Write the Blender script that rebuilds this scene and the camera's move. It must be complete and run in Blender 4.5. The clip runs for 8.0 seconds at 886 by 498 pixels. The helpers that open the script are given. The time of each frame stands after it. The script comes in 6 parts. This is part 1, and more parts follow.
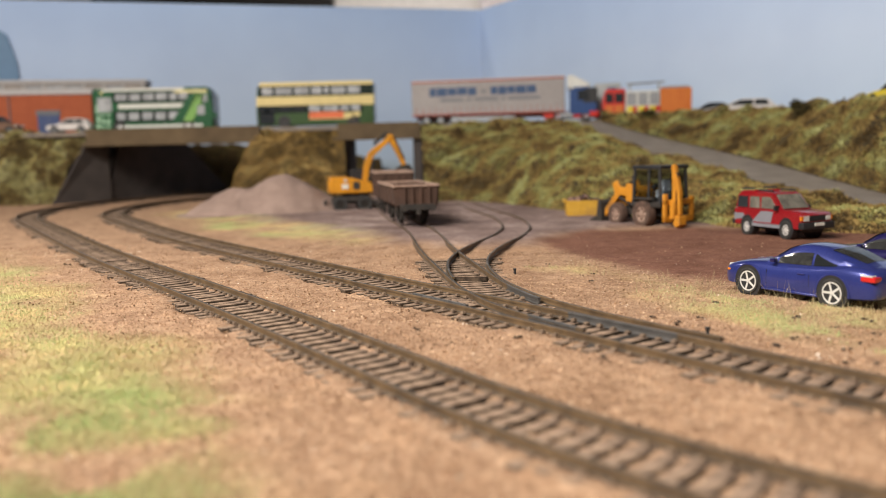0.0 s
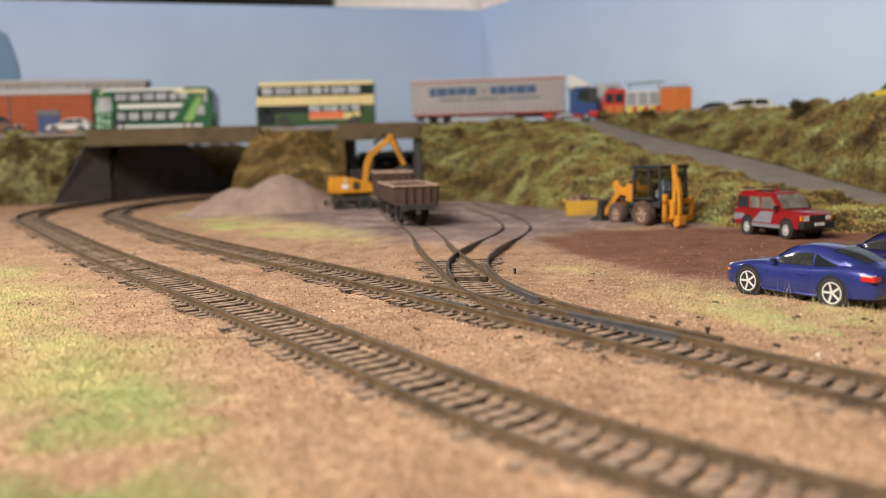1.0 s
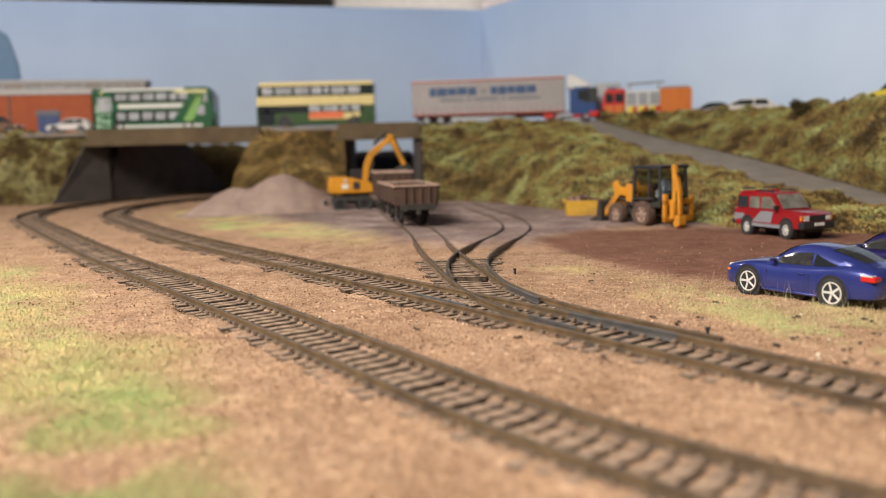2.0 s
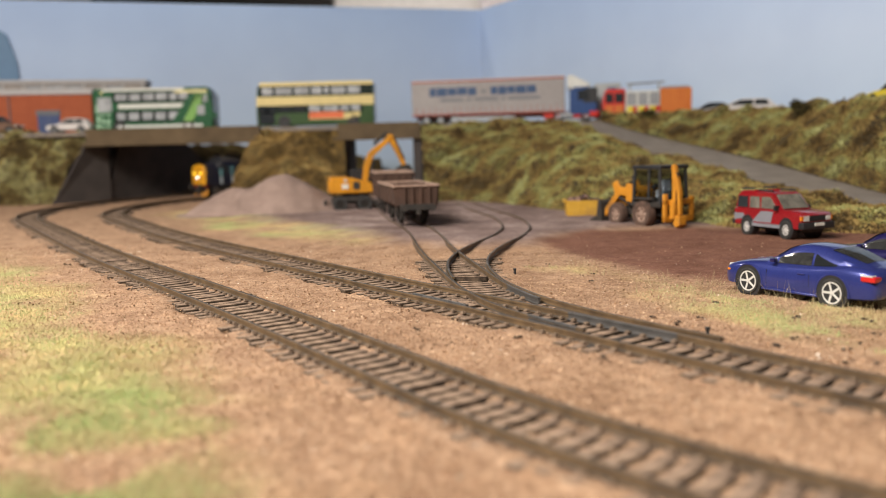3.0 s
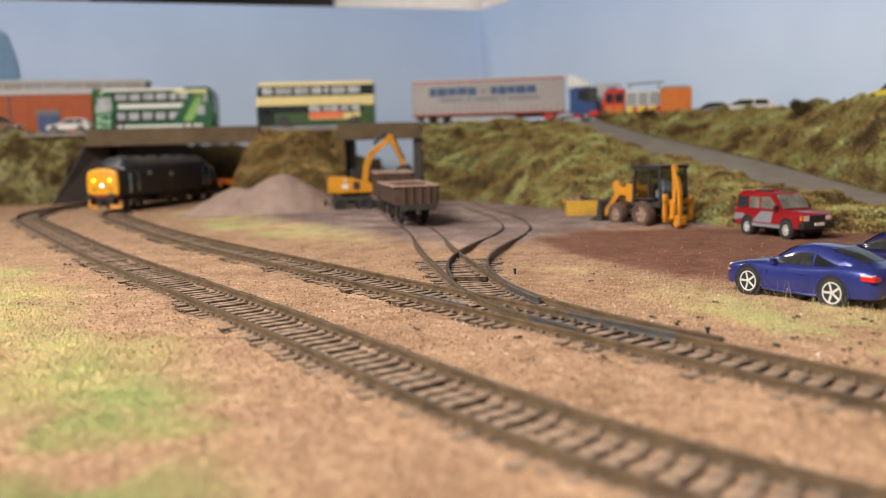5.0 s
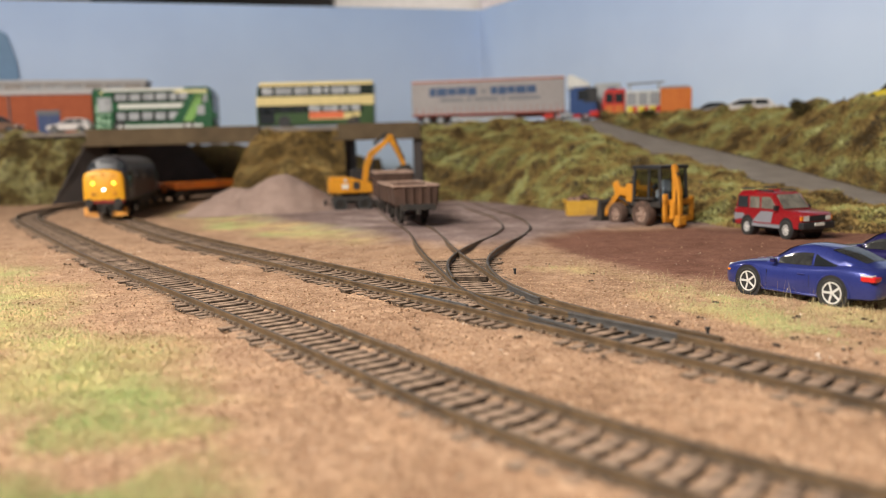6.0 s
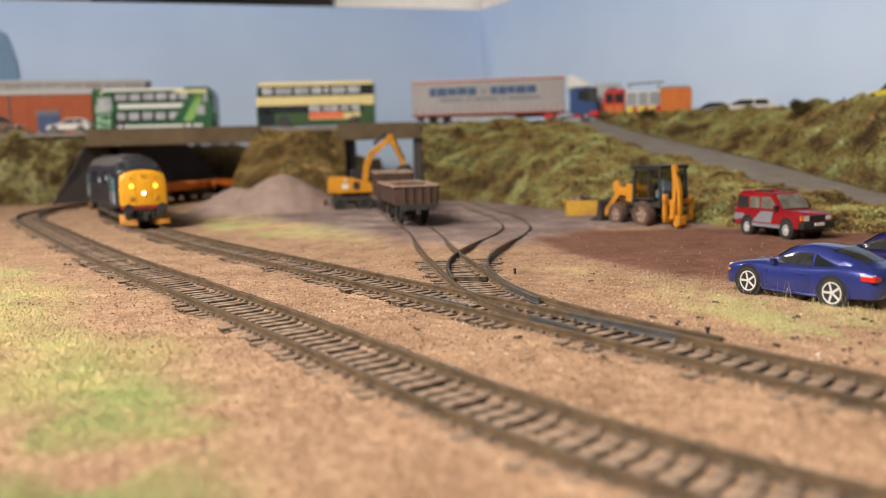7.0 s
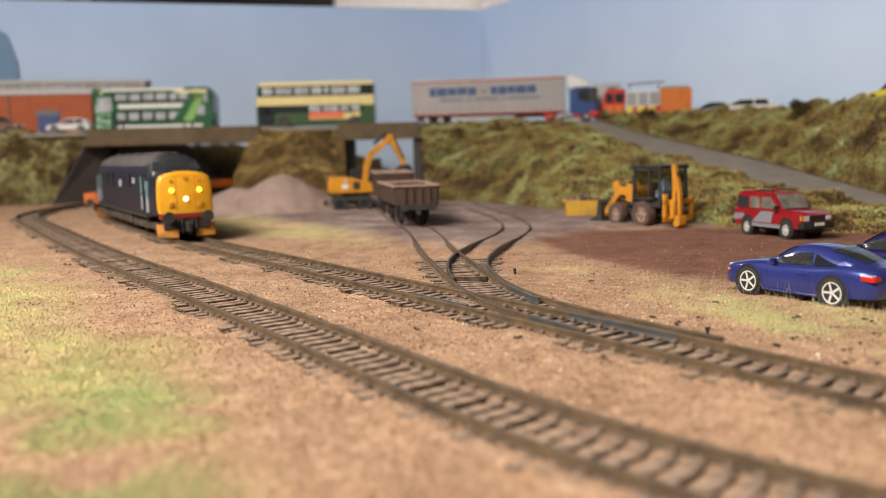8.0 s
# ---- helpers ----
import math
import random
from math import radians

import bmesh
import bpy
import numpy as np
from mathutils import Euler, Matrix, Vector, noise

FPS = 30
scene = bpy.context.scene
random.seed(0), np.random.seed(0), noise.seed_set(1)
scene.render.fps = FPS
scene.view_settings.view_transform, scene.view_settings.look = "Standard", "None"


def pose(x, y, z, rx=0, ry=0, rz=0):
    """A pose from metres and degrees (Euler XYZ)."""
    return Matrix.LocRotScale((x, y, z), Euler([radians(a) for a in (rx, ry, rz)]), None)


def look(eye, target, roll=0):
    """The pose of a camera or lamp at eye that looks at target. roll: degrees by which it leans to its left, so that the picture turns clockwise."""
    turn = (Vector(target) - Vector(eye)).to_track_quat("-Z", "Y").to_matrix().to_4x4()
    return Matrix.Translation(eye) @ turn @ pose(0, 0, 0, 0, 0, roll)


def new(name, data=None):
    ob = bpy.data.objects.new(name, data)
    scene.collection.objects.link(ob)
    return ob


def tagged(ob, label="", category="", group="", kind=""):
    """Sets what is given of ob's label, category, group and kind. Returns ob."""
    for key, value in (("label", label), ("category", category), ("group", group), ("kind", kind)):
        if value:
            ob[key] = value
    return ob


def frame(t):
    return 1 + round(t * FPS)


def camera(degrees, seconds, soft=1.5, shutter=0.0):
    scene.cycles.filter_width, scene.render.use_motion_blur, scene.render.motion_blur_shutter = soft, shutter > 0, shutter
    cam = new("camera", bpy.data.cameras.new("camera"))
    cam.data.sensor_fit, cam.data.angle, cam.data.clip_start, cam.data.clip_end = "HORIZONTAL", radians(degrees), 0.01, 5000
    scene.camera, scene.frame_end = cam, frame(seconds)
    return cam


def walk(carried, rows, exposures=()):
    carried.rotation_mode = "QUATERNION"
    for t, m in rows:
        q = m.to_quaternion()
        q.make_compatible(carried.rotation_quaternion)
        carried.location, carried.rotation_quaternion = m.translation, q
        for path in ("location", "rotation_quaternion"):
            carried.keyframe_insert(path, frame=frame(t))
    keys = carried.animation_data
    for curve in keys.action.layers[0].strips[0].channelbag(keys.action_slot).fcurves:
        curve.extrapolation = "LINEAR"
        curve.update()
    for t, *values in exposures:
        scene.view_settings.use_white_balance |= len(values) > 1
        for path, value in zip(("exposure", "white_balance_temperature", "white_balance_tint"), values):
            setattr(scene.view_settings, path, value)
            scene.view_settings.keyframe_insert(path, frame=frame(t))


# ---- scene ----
cam = camera(58.5, 8.0, soft=0.8)
EYE = pose(0, 0, 0.0479, 83.06, 0, 0) @ pose(0, 0, 0, 0, 0, -1.4)
walk(cam, [(0.0, EYE), (8.0, EYE)])
cam.data.dof.use_dof = True
cam.data.dof.focus_distance = 0.30
cam.data.dof.aperture_fstop = 11.0
scene.view_settings.exposure = 0.0

MM = 0.001
RND = random.Random(7)

# ---- world and lamps: an exhibition room with a side light and added fill lamps ----
world = bpy.data.worlds.new("room_air")
scene.world = world
world.use_nodes = True
world.node_tree.nodes["Background"].inputs[0].default_value = (0.75, 0.86, 1.0, 1)
world.node_tree.nodes["Background"].inputs[1].default_value = 0.25


def area_lamp(name, eye, target, sx, sy, watts, colour):
    data = bpy.data.lights.new(name, "AREA")
    data.shape, data.size, data.size_y = "RECTANGLE", sx, sy
    data.energy, data.color = watts, colour
    ob = new(name, data)
    ob.matrix_world = look(eye, target)
    return ob


area_lamp("ceiling_lamp_side", (-1.55, 1.42, 1.44), (0.0, 0.7, 0.0), 0.22, 0.22, 7.6, (1.0, 0.92, 0.82))
# Unseen fill lamp above the camera, added for faces turned towards it.
area_lamp("fill_lamp_front", (-0.7, -0.9, 1.44), (0.0, 0.8, 0.05), 1.2, 0.5, 15.2, (1.0, 0.94, 0.88))
# Low unseen lamp, added to brighten the near ground.
area_lamp("fill_lamp_foreground", (-0.52, -0.20, 0.68), (-0.16, 0.12, 0.0), 0.7, 0.3, 20.8, (1.0, 0.93, 0.84))


# Added lamp out of view that only brightens the rear room wall.
area_lamp("fill_lamp_wall", (0.1, 2.9, 1.44), (0.0, 3.6, 0.7), 1.2, 0.3, 16, (1.0, 0.93, 0.88))


# ---- materials ----
def nodes_of(name):
    m = bpy.data.materials.new(name)
    m.use_nodes = True
    nt = m.node_tree
    return m, nt, nt.nodes["Principled BSDF"]


def ramp(nt, stops):
    n = nt.nodes.new("ShaderNodeValToRGB")
    el = n.color_ramp.elements
    while len(el) < len(stops):
        el.new(0.5)
    for e, (p, c) in zip(el, stops):
        e.position, e.color = p, (*c, 1)
    return n


def noise_node(nt, scale, detail=4.0, rough=0.6):
    co = nt.nodes.new("ShaderNodeTexCoord")
    n = nt.nodes.new("ShaderNodeTexNoise")
    n.inputs["Scale"].default_value = scale
    n.inputs["Detail"].default_value = detail
    n.inputs["Roughness"].default_value = rough
    nt.links.new(co.outputs["Object"], n.inputs["Vector"])
    return n


def mix(nt, fac, a, b, mode="MIX"):
    n = nt.nodes.new("ShaderNodeMix")
    n.data_type, n.blend_type = "RGBA", mode
    for sock, v in ((n.inputs["Factor"], fac), (n.inputs["A"], a), (n.inputs["B"], b)):
        if isinstance(v, (int, float)):
            sock.default_value = v
        elif isinstance(v, tuple):
            sock.default_value = (*v, 1)
        else:
            nt.links.new(v, sock)
    return n.outputs["Result"]


def surface(name, a, b, scale=300, rough=0.6, metal=0.0, bump=0.2, fine=2500, grime=None, coat=0.0, spread=0.25):
    """Two tones in large blotches, a finer grain, relief, and some grime."""
    m, nt, p = nodes_of(name)
    big, small = noise_node(nt, scale), noise_node(nt, fine, 3)
    r = ramp(nt, [(0.5 - spread, a), (0.5 + spread, b)])
    nt.links.new(big.outputs["Fac"], r.inputs["Fac"])
    col = r.outputs["Color"]
    g = ramp(nt, [(0.3, (0.72, 0.72, 0.72)), (0.7, (1.15, 1.15, 1.15))])
    nt.links.new(small.outputs["Fac"], g.inputs["Fac"])
    col = mix(nt, 0.6 if bump else 0.25, col, g.outputs["Color"], "MULTIPLY")
    if grime:
        gn = noise_node(nt, scale * 0.37, 5)
        gr = ramp(nt, [(0.5, (0, 0, 0)), (0.72, (1, 1, 1))])
        nt.links.new(gn.outputs["Fac"], gr.inputs["Fac"])
        col = mix(nt, gr.outputs["Color"], col, grime)
    nt.links.new(col, p.inputs["Base Color"])
    rr = nt.nodes.new("ShaderNodeMapRange")
    rr.inputs["To Min"].default_value, rr.inputs["To Max"].default_value = max(0.02, rough - 0.1), min(1, rough + 0.1)
    nt.links.new(small.outputs["Fac"], rr.inputs["Value"])
    nt.links.new(rr.outputs["Result"], p.inputs["Roughness"])
    p.inputs["Metallic"].default_value = metal
    p.inputs["Coat Weight"].default_value = coat
    p.inputs["Coat Roughness"].default_value = 0.06
    if bump:
        bn = nt.nodes.new("ShaderNodeBump")
        bn.inputs["Strength"].default_value = bump
        bn.inputs["Distance"].default_value = 0.0006
        nt.links.new(small.outputs["Fac"], bn.inputs["Height"])
        nt.links.new(bn.outputs["Normal"], p.inputs["Normal"])
    return m


def plain(name, c, rough=0.4, metal=0.0, coat=0.0):
    d = tuple(v * 0.85 for v in c)
    return surface(name, d, c, 150, rough, metal, 0.0, 900, coat=coat)


def glowing(name, c, power):
    m, nt, p = nodes_of(name)
    p.inputs["Base Color"].default_value = (*c, 1)
    p.inputs["Emission Color"].default_value = (*c, 1)
    p.inputs["Emission Strength"].default_value = power
    return m


def pane_material(name, tint, rough=0.05):
    m, nt, p = nodes_of(name)
    p.inputs["Base Color"].default_value = (*tint, 1)
    p.inputs["Roughness"].default_value = rough
    p.inputs["Transmission Weight"].default_value = 1.0
    p.inputs["IOR"].default_value = 1.04
    return m


def islands(name, stops, blotch, rough=0.85, scale=14):
    """Each small clump has a tone of its own, and the tones drift in patches."""
    m, nt, p = nodes_of(name)
    geo = nt.nodes.new("ShaderNodeNewGeometry")
    n = noise_node(nt, scale, 4)
    add = nt.nodes.new("ShaderNodeMath")
    add.operation = "MULTIPLY_ADD"
    nt.links.new(geo.outputs["Random Per Island"], add.inputs[0])
    add.inputs[1].default_value = 1 - blotch
    sc = nt.nodes.new("ShaderNodeMapRange")
    sc.inputs["From Min"].default_value, sc.inputs["From Max"].default_value = 0.38, 0.62
    sc.inputs["To Max"].default_value = blotch
    nt.links.new(n.outputs["Fac"], sc.inputs["Value"])
    nt.links.new(sc.outputs["Result"], add.inputs[2])
    r = ramp(nt, stops)
    nt.links.new(add.outputs[0], r.inputs["Fac"])
    nt.links.new(r.outputs["Color"], p.inputs["Base Color"])
    p.inputs["Roughness"].default_value = rough
    p.inputs["Specular IOR Level"].default_value = 0.2
    return m


def rail_material():
    """Ochre-brown painted sides and a darker, rubbed top."""
    m, nt, p = nodes_of("weathered_rail")
    n, f = noise_node(nt, 160, 5), noise_node(nt, 2600, 3)
    side = ramp(nt, [(0.3, (0.075, 0.05, 0.03)), (0.7, (0.19, 0.122, 0.064))])
    top = ramp(nt, [(0.35, (0.035, 0.031, 0.028)), (0.7, (0.09, 0.08, 0.072))])
    nt.links.new(n.outputs["Fac"], side.inputs["Fac"])
    nt.links.new(f.outputs["Fac"], top.inputs["Fac"])
    geo, sep, mr = nt.nodes.new("ShaderNodeNewGeometry"), nt.nodes.new("ShaderNodeSeparateXYZ"), nt.nodes.new("ShaderNodeMapRange")
    nt.links.new(geo.outputs["Normal"], sep.inputs["Vector"])
    nt.links.new(sep.outputs["Z"], mr.inputs["Value"])
    mr.inputs["From Min"].default_value, mr.inputs["From Max"].default_value = 0.75, 0.95
    nt.links.new(mix(nt, mr.outputs["Result"], side.outputs["Color"], top.outputs["Color"]), p.inputs["Base Color"])
    p.inputs["Metallic"].default_value, p.inputs["Roughness"].default_value = 0.15, 0.5
    return m


def sleeper_material():
    """Brown sleepers with tan dusted tops; shade of the gaps is painted on their sides."""
    m, nt, p = nodes_of("dusted_shaded_sleeper")
    big, mid, f = noise_node(nt, 55, 4), noise_node(nt, 420, 5, 0.7), noise_node(nt, 2600, 3)
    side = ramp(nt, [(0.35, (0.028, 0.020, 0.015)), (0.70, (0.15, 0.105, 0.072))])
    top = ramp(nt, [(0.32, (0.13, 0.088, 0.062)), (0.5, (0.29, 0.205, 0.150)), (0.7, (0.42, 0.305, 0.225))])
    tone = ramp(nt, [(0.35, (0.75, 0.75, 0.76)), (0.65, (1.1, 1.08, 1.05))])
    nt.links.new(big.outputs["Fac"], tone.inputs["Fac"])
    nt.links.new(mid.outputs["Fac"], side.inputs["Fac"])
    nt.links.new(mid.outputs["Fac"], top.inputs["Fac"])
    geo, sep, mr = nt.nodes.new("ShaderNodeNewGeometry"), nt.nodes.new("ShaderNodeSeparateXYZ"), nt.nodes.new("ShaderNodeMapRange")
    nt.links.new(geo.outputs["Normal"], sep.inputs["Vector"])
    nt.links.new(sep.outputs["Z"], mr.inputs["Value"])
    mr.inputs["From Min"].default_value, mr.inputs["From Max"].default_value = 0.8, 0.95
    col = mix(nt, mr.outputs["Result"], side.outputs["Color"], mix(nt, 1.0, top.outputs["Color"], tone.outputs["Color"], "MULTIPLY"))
    nt.links.new(col, p.inputs["Base Color"])
    p.inputs["Roughness"].default_value, p.inputs["Specular IOR Level"].default_value = 0.9, 0.2
    bn = nt.nodes.new("ShaderNodeBump")
    bn.inputs["Strength"].default_value, bn.inputs["Distance"].default_value = 0.5, 0.0005
    nt.links.new(f.outputs["Fac"], bn.inputs["Height"])
    nt.links.new(bn.outputs["Normal"], p.inputs["Normal"])
    return m


def ground_material():
    m, nt, p = nodes_of("scenic_ground")
    at = nt.nodes.new("ShaderNodeVertexColor")
    at.layer_name = "zone"
    sep = nt.nodes.new("ShaderNodeSeparateColor")
    nt.links.new(at.outputs["Color"], sep.inputs["Color"])
    grain, mid, big = noise_node(nt, 1500, 3, 0.7), noise_node(nt, 210, 6, 0.7), noise_node(nt, 22, 4)
    r = ramp(nt, [(0.30, (0.26, 0.155, 0.098)), (0.5, (0.385, 0.247, 0.160)), (0.70, (0.51, 0.345, 0.232))])
    nt.links.new(mid.outputs["Fac"], r.inputs["Fac"])
    y = ramp(nt, [(0.3, (0.17, 0.118, 0.108)), (0.55, (0.275, 0.205, 0.19)), (0.72, (0.42, 0.335, 0.315))])
    blend = nt.nodes.new("ShaderNodeMath")
    blend.operation = "MULTIPLY_ADD"
    nt.links.new(big.outputs["Fac"], blend.inputs[0])
    blend.inputs[1].default_value = 1.1
    sub = nt.nodes.new("ShaderNodeMath")
    sub.operation = "MULTIPLY_ADD"
    nt.links.new(mid.outputs["Fac"], sub.inputs[0])
    sub.inputs[1].default_value, sub.inputs[2].default_value = 0.5, -0.3
    nt.links.new(sub.outputs[0], blend.inputs[2])
    nt.links.new(blend.outputs[0], y.inputs["Fac"])
    d = ramp(nt, [(0.3, (0.16, 0.075, 0.052)), (0.7, (0.24, 0.12, 0.085))])
    nt.links.new(mid.outputs["Fac"], d.inputs["Fac"])
    g = ramp(nt, [(0.34, (0.66, 0.45, 0.22)), (0.47, (0.64, 0.53, 0.25)), (0.58, (0.53, 0.55, 0.23)), (0.68, (0.36, 0.53, 0.17))])
    nt.links.new(big.outputs["Fac"], g.inputs["Fac"])
    col = mix(nt, sep.outputs["Green"], r.outputs["Color"], y.outputs["Color"])
    col = mix(nt, sep.outputs["Blue"], col, d.outputs["Color"])
    col = mix(nt, sep.outputs["Red"], col, g.outputs["Color"])
    drift = ramp(nt, [(0.36, (0.80, 0.76, 0.73)), (0.52, (1.0, 0.99, 0.98)), (0.68, (1.1, 1.07, 1.02))])
    nt.links.new(noise_node(nt, 48, 5, 0.65).outputs["Fac"], drift.inputs["Fac"])
    col = mix(nt, 1.0, col, drift.outputs["Color"], "MULTIPLY")
    # Dark brown for the track bed, with the shade of the sleeper gaps painted in.
    dirt_shade = ramp(nt, [(0.3, (0.085, 0.056, 0.038)), (0.7, (0.22, 0.150, 0.100))])
    nt.links.new(mid.outputs["Fac"], dirt_shade.inputs["Fac"])
    half = nt.nodes.new("ShaderNodeMath")
    half.operation = "MULTIPLY"
    nt.links.new(at.outputs["Alpha"], half.inputs[0])
    half.inputs[1].default_value = 0.8
    col = mix(nt, half.outputs[0], col, dirt_shade.outputs["Color"])
    gr = ramp(nt, [(0.33, (0.42, 0.39, 0.37)), (0.5, (1, 1, 1)), (0.68, (1.55, 1.55, 1.55))])
    nt.links.new(grain.outputs["Fac"], gr.inputs["Fac"])
    col = mix(nt, 0.75, col, gr.outputs["Color"], "MULTIPLY")
    nt.links.new(col, p.inputs["Base Color"])
    p.inputs["Roughness"].default_value = 0.95
    p.inputs["Specular IOR Level"].default_value = 0.15
    bn = nt.nodes.new("ShaderNodeBump")
    bn.inputs["Strength"].default_value = 0.6
    bn.inputs["Distance"].default_value = 0.0006
    nt.links.new(grain.outputs["Fac"], bn.inputs["Height"])
    nt.links.new(bn.outputs["Normal"], p.inputs["Normal"])
    return m


def backdrop_material():
    """Sky-blue emulsion, darker and greener at the foot, bluer towards the top, with roller marks."""
    m, nt, p = nodes_of("painted_sky_board")
    co = nt.nodes.new("ShaderNodeTexCoord")
    sep = nt.nodes.new("ShaderNodeSeparateXYZ")
    nt.links.new(co.outputs["Object"], sep.inputs["Vector"])
    n = noise_node(nt, 6, 3)
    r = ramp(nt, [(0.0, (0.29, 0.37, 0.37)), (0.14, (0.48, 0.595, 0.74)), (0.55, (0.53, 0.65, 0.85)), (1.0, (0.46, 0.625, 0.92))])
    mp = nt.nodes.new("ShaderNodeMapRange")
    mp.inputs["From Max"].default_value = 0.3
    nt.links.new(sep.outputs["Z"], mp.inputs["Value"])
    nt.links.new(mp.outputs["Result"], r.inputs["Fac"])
    v = ramp(nt, [(0.3, (0.93, 0.93, 0.95)), (0.7, (1.04, 1.03, 1.02))])
    nt.links.new(n.outputs["Fac"], v.inputs["Fac"])
    nt.links.new(mix(nt, 1.0, r.outputs["Color"], v.outputs["Color"], "MULTIPLY"), p.inputs["Base Color"])
    p.inputs["Roughness"].default_value = 0.75
    return m


M = {
    "ground": ground_material(),
    "sky": backdrop_material(),
    "rail": rail_material(),
    "sleeper": sleeper_material(),
    "table_wood": surface("table_leg_wood", (0.20, 0.138, 0.10), (0.40, 0.29, 0.21), 30, 0.7, 0, 0.2, 400),
    "chair": surface("rusty_rail_chair", (0.09, 0.06, 0.04), (0.24, 0.165, 0.11), 300, 0.85, 0, 0.2, 2500),
    "blade_steel": surface("rubbed_blade_steel", (0.06, 0.057, 0.055), (0.115, 0.108, 0.104), 200, 0.45, 0.2, 0.05, 2500),
    "concrete": surface("weathered_deck", (0.075, 0.050, 0.026), (0.155, 0.108, 0.058), 45, 0.85, 0, 0.3, 1500),
    "dark_wall": surface("dark_retaining_wall", (0.050, 0.042, 0.040), (0.095, 0.078, 0.070), 40, 0.9, 0, 0.3, 1200),
    "asphalt": surface("model_road", (0.19, 0.16, 0.135), (0.29, 0.25, 0.21), 60, 0.9, 0, 0.4, 1800),
    # Soil darkened to paint in the shade between foliage clumps.
    "bank": surface("shade_dark_soil", (0.03, 0.02, 0.008), (0.09, 0.065, 0.024), 30, 0.95, 0, 0.5, 900),
    # The lowest leaf tones stand in for shaded crevices.
    "leaf": islands("bank_foliage", [(0.0, (0.045, 0.028, 0.012)), (0.18, (0.15, 0.095, 0.036)), (0.36, (0.35, 0.235, 0.085)), (0.55, (0.33, 0.265, 0.09)), (0.78, (0.39, 0.38, 0.14)), (1.0, (0.50, 0.51, 0.25))], 0.76, scale=36),
    "pale_leaf": islands("pale_bank_foliage", [(0.0, (0.07, 0.045, 0.018)), (0.3, (0.30, 0.21, 0.075)), (0.6, (0.55, 0.50, 0.21)), (1.0, (0.66, 0.64, 0.34))], 0.82, scale=42),
    "tan_leaf": islands("dry_bank_foliage", [(0.0, (0.14, 0.085, 0.028)), (0.4, (0.40, 0.26, 0.085)), (0.75, (0.56, 0.38, 0.14)), (1.0, (0.55, 0.45, 0.19))], 0.8, scale=40),
    "far_leaf": islands("brown_bank_foliage", [(0.0, (0.05, 0.03, 0.012)), (0.5, (0.22, 0.13, 0.045)), (1.0, (0.30, 0.24, 0.08))], 0.8, scale=40),
    "grass": islands("static_grass", [(0.0, (0.42, 0.31, 0.17)), (0.35, (0.51, 0.43, 0.24)), (0.7, (0.42, 0.45, 0.21)), (1.0, (0.25, 0.41, 0.14))], 0.75, scale=24),
    # The near-white last tone paints sparkle onto a few grains.
    "grit": islands("ballast_grit", [(0.0, (0.10, 0.062, 0.04)), (0.25, (0.34, 0.21, 0.125)), (0.65, (0.50, 0.325, 0.205)), (0.93, (0.64, 0.46, 0.31)), (1.0, (0.90, 0.84, 0.74))], 0.25, scale=40),
    "wall": surface("room_wall", (0.72, 0.69, 0.66), (0.78, 0.75, 0.72), 2, 0.8, 0, 0.1, 60),
    "ceiling": surface("room_ceiling", (0.30, 0.29, 0.28), (0.36, 0.35, 0.34), 2, 0.9, 0, 0.1, 60),
    "carpet": surface("room_floor", (0.10, 0.09, 0.085), (0.16, 0.15, 0.14), 3, 0.95, 0, 0.2, 200),
}


# ---- mesh helpers, in millimetres ----
def thing(name, m, label, category, group="", kind=""):
    ob = new(name)
    ob.matrix_world = m
    ob.empty_display_size = 0.01
    return tagged(ob, label, category, group, kind)


def mesh_of(name, bm, material, smooth=False):
    bmesh.ops.recalc_face_normals(bm, faces=bm.faces[:])
    me = bpy.data.meshes.new(name)
    bm.to_mesh(me)
    bm.free()
    me.transform(Matrix.Scale(MM, 4))
    me.materials.append(material)
    if smooth:
        me.shade_smooth()
        me.set_sharp_from_angle(angle=radians(38))
    return me


def part(name, bm, material, parent, label="", smooth=False):
    ob = new(name, mesh_of(name, bm, material, smooth))
    ob.parent = parent
    if label:
        tagged(ob, label)
    return ob


def raw(name, verts, faces, material, parent=None, smooth=False):
    me = bpy.data.meshes.new(name)
    me.from_pydata((np.asarray(verts, float) * MM).tolist(), [], faces)
    me.materials.append(material)
    if smooth:
        me.shade_smooth()
    ob = new(name, me)
    ob.parent = parent
    return ob


def at(x, y, z=0.0, rz=0.0, rx=0.0, ry=0.0):
    return pose(x * MM, y * MM, z * MM, rx, ry, rz)


def box(x0, x1, y0, y1, z0, z1, bevel=0.0, bm=None, seg=1):
    """A box; with a bevel its edges are rounded off."""
    b = bmesh.new()
    bmesh.ops.create_cube(b, size=1)
    for v in b.verts:
        v.co = ((x0 + x1) / 2 + v.co.x * (x1 - x0), (y0 + y1) / 2 + v.co.y * (y1 - y0), (z0 + z1) / 2 + v.co.z * (z1 - z0))
    if bevel:
        bmesh.ops.bevel(b, geom=b.edges[:], offset=bevel, segments=seg, affect="EDGES", profile=0.6)
    return join(bm, b)


def join(bm, b):
    if bm is None:
        return b
    me = bpy.data.meshes.new("joint")
    b.to_mesh(me)
    b.free()
    bm.from_mesh(me)
    bpy.data.meshes.remove(me)
    return bm


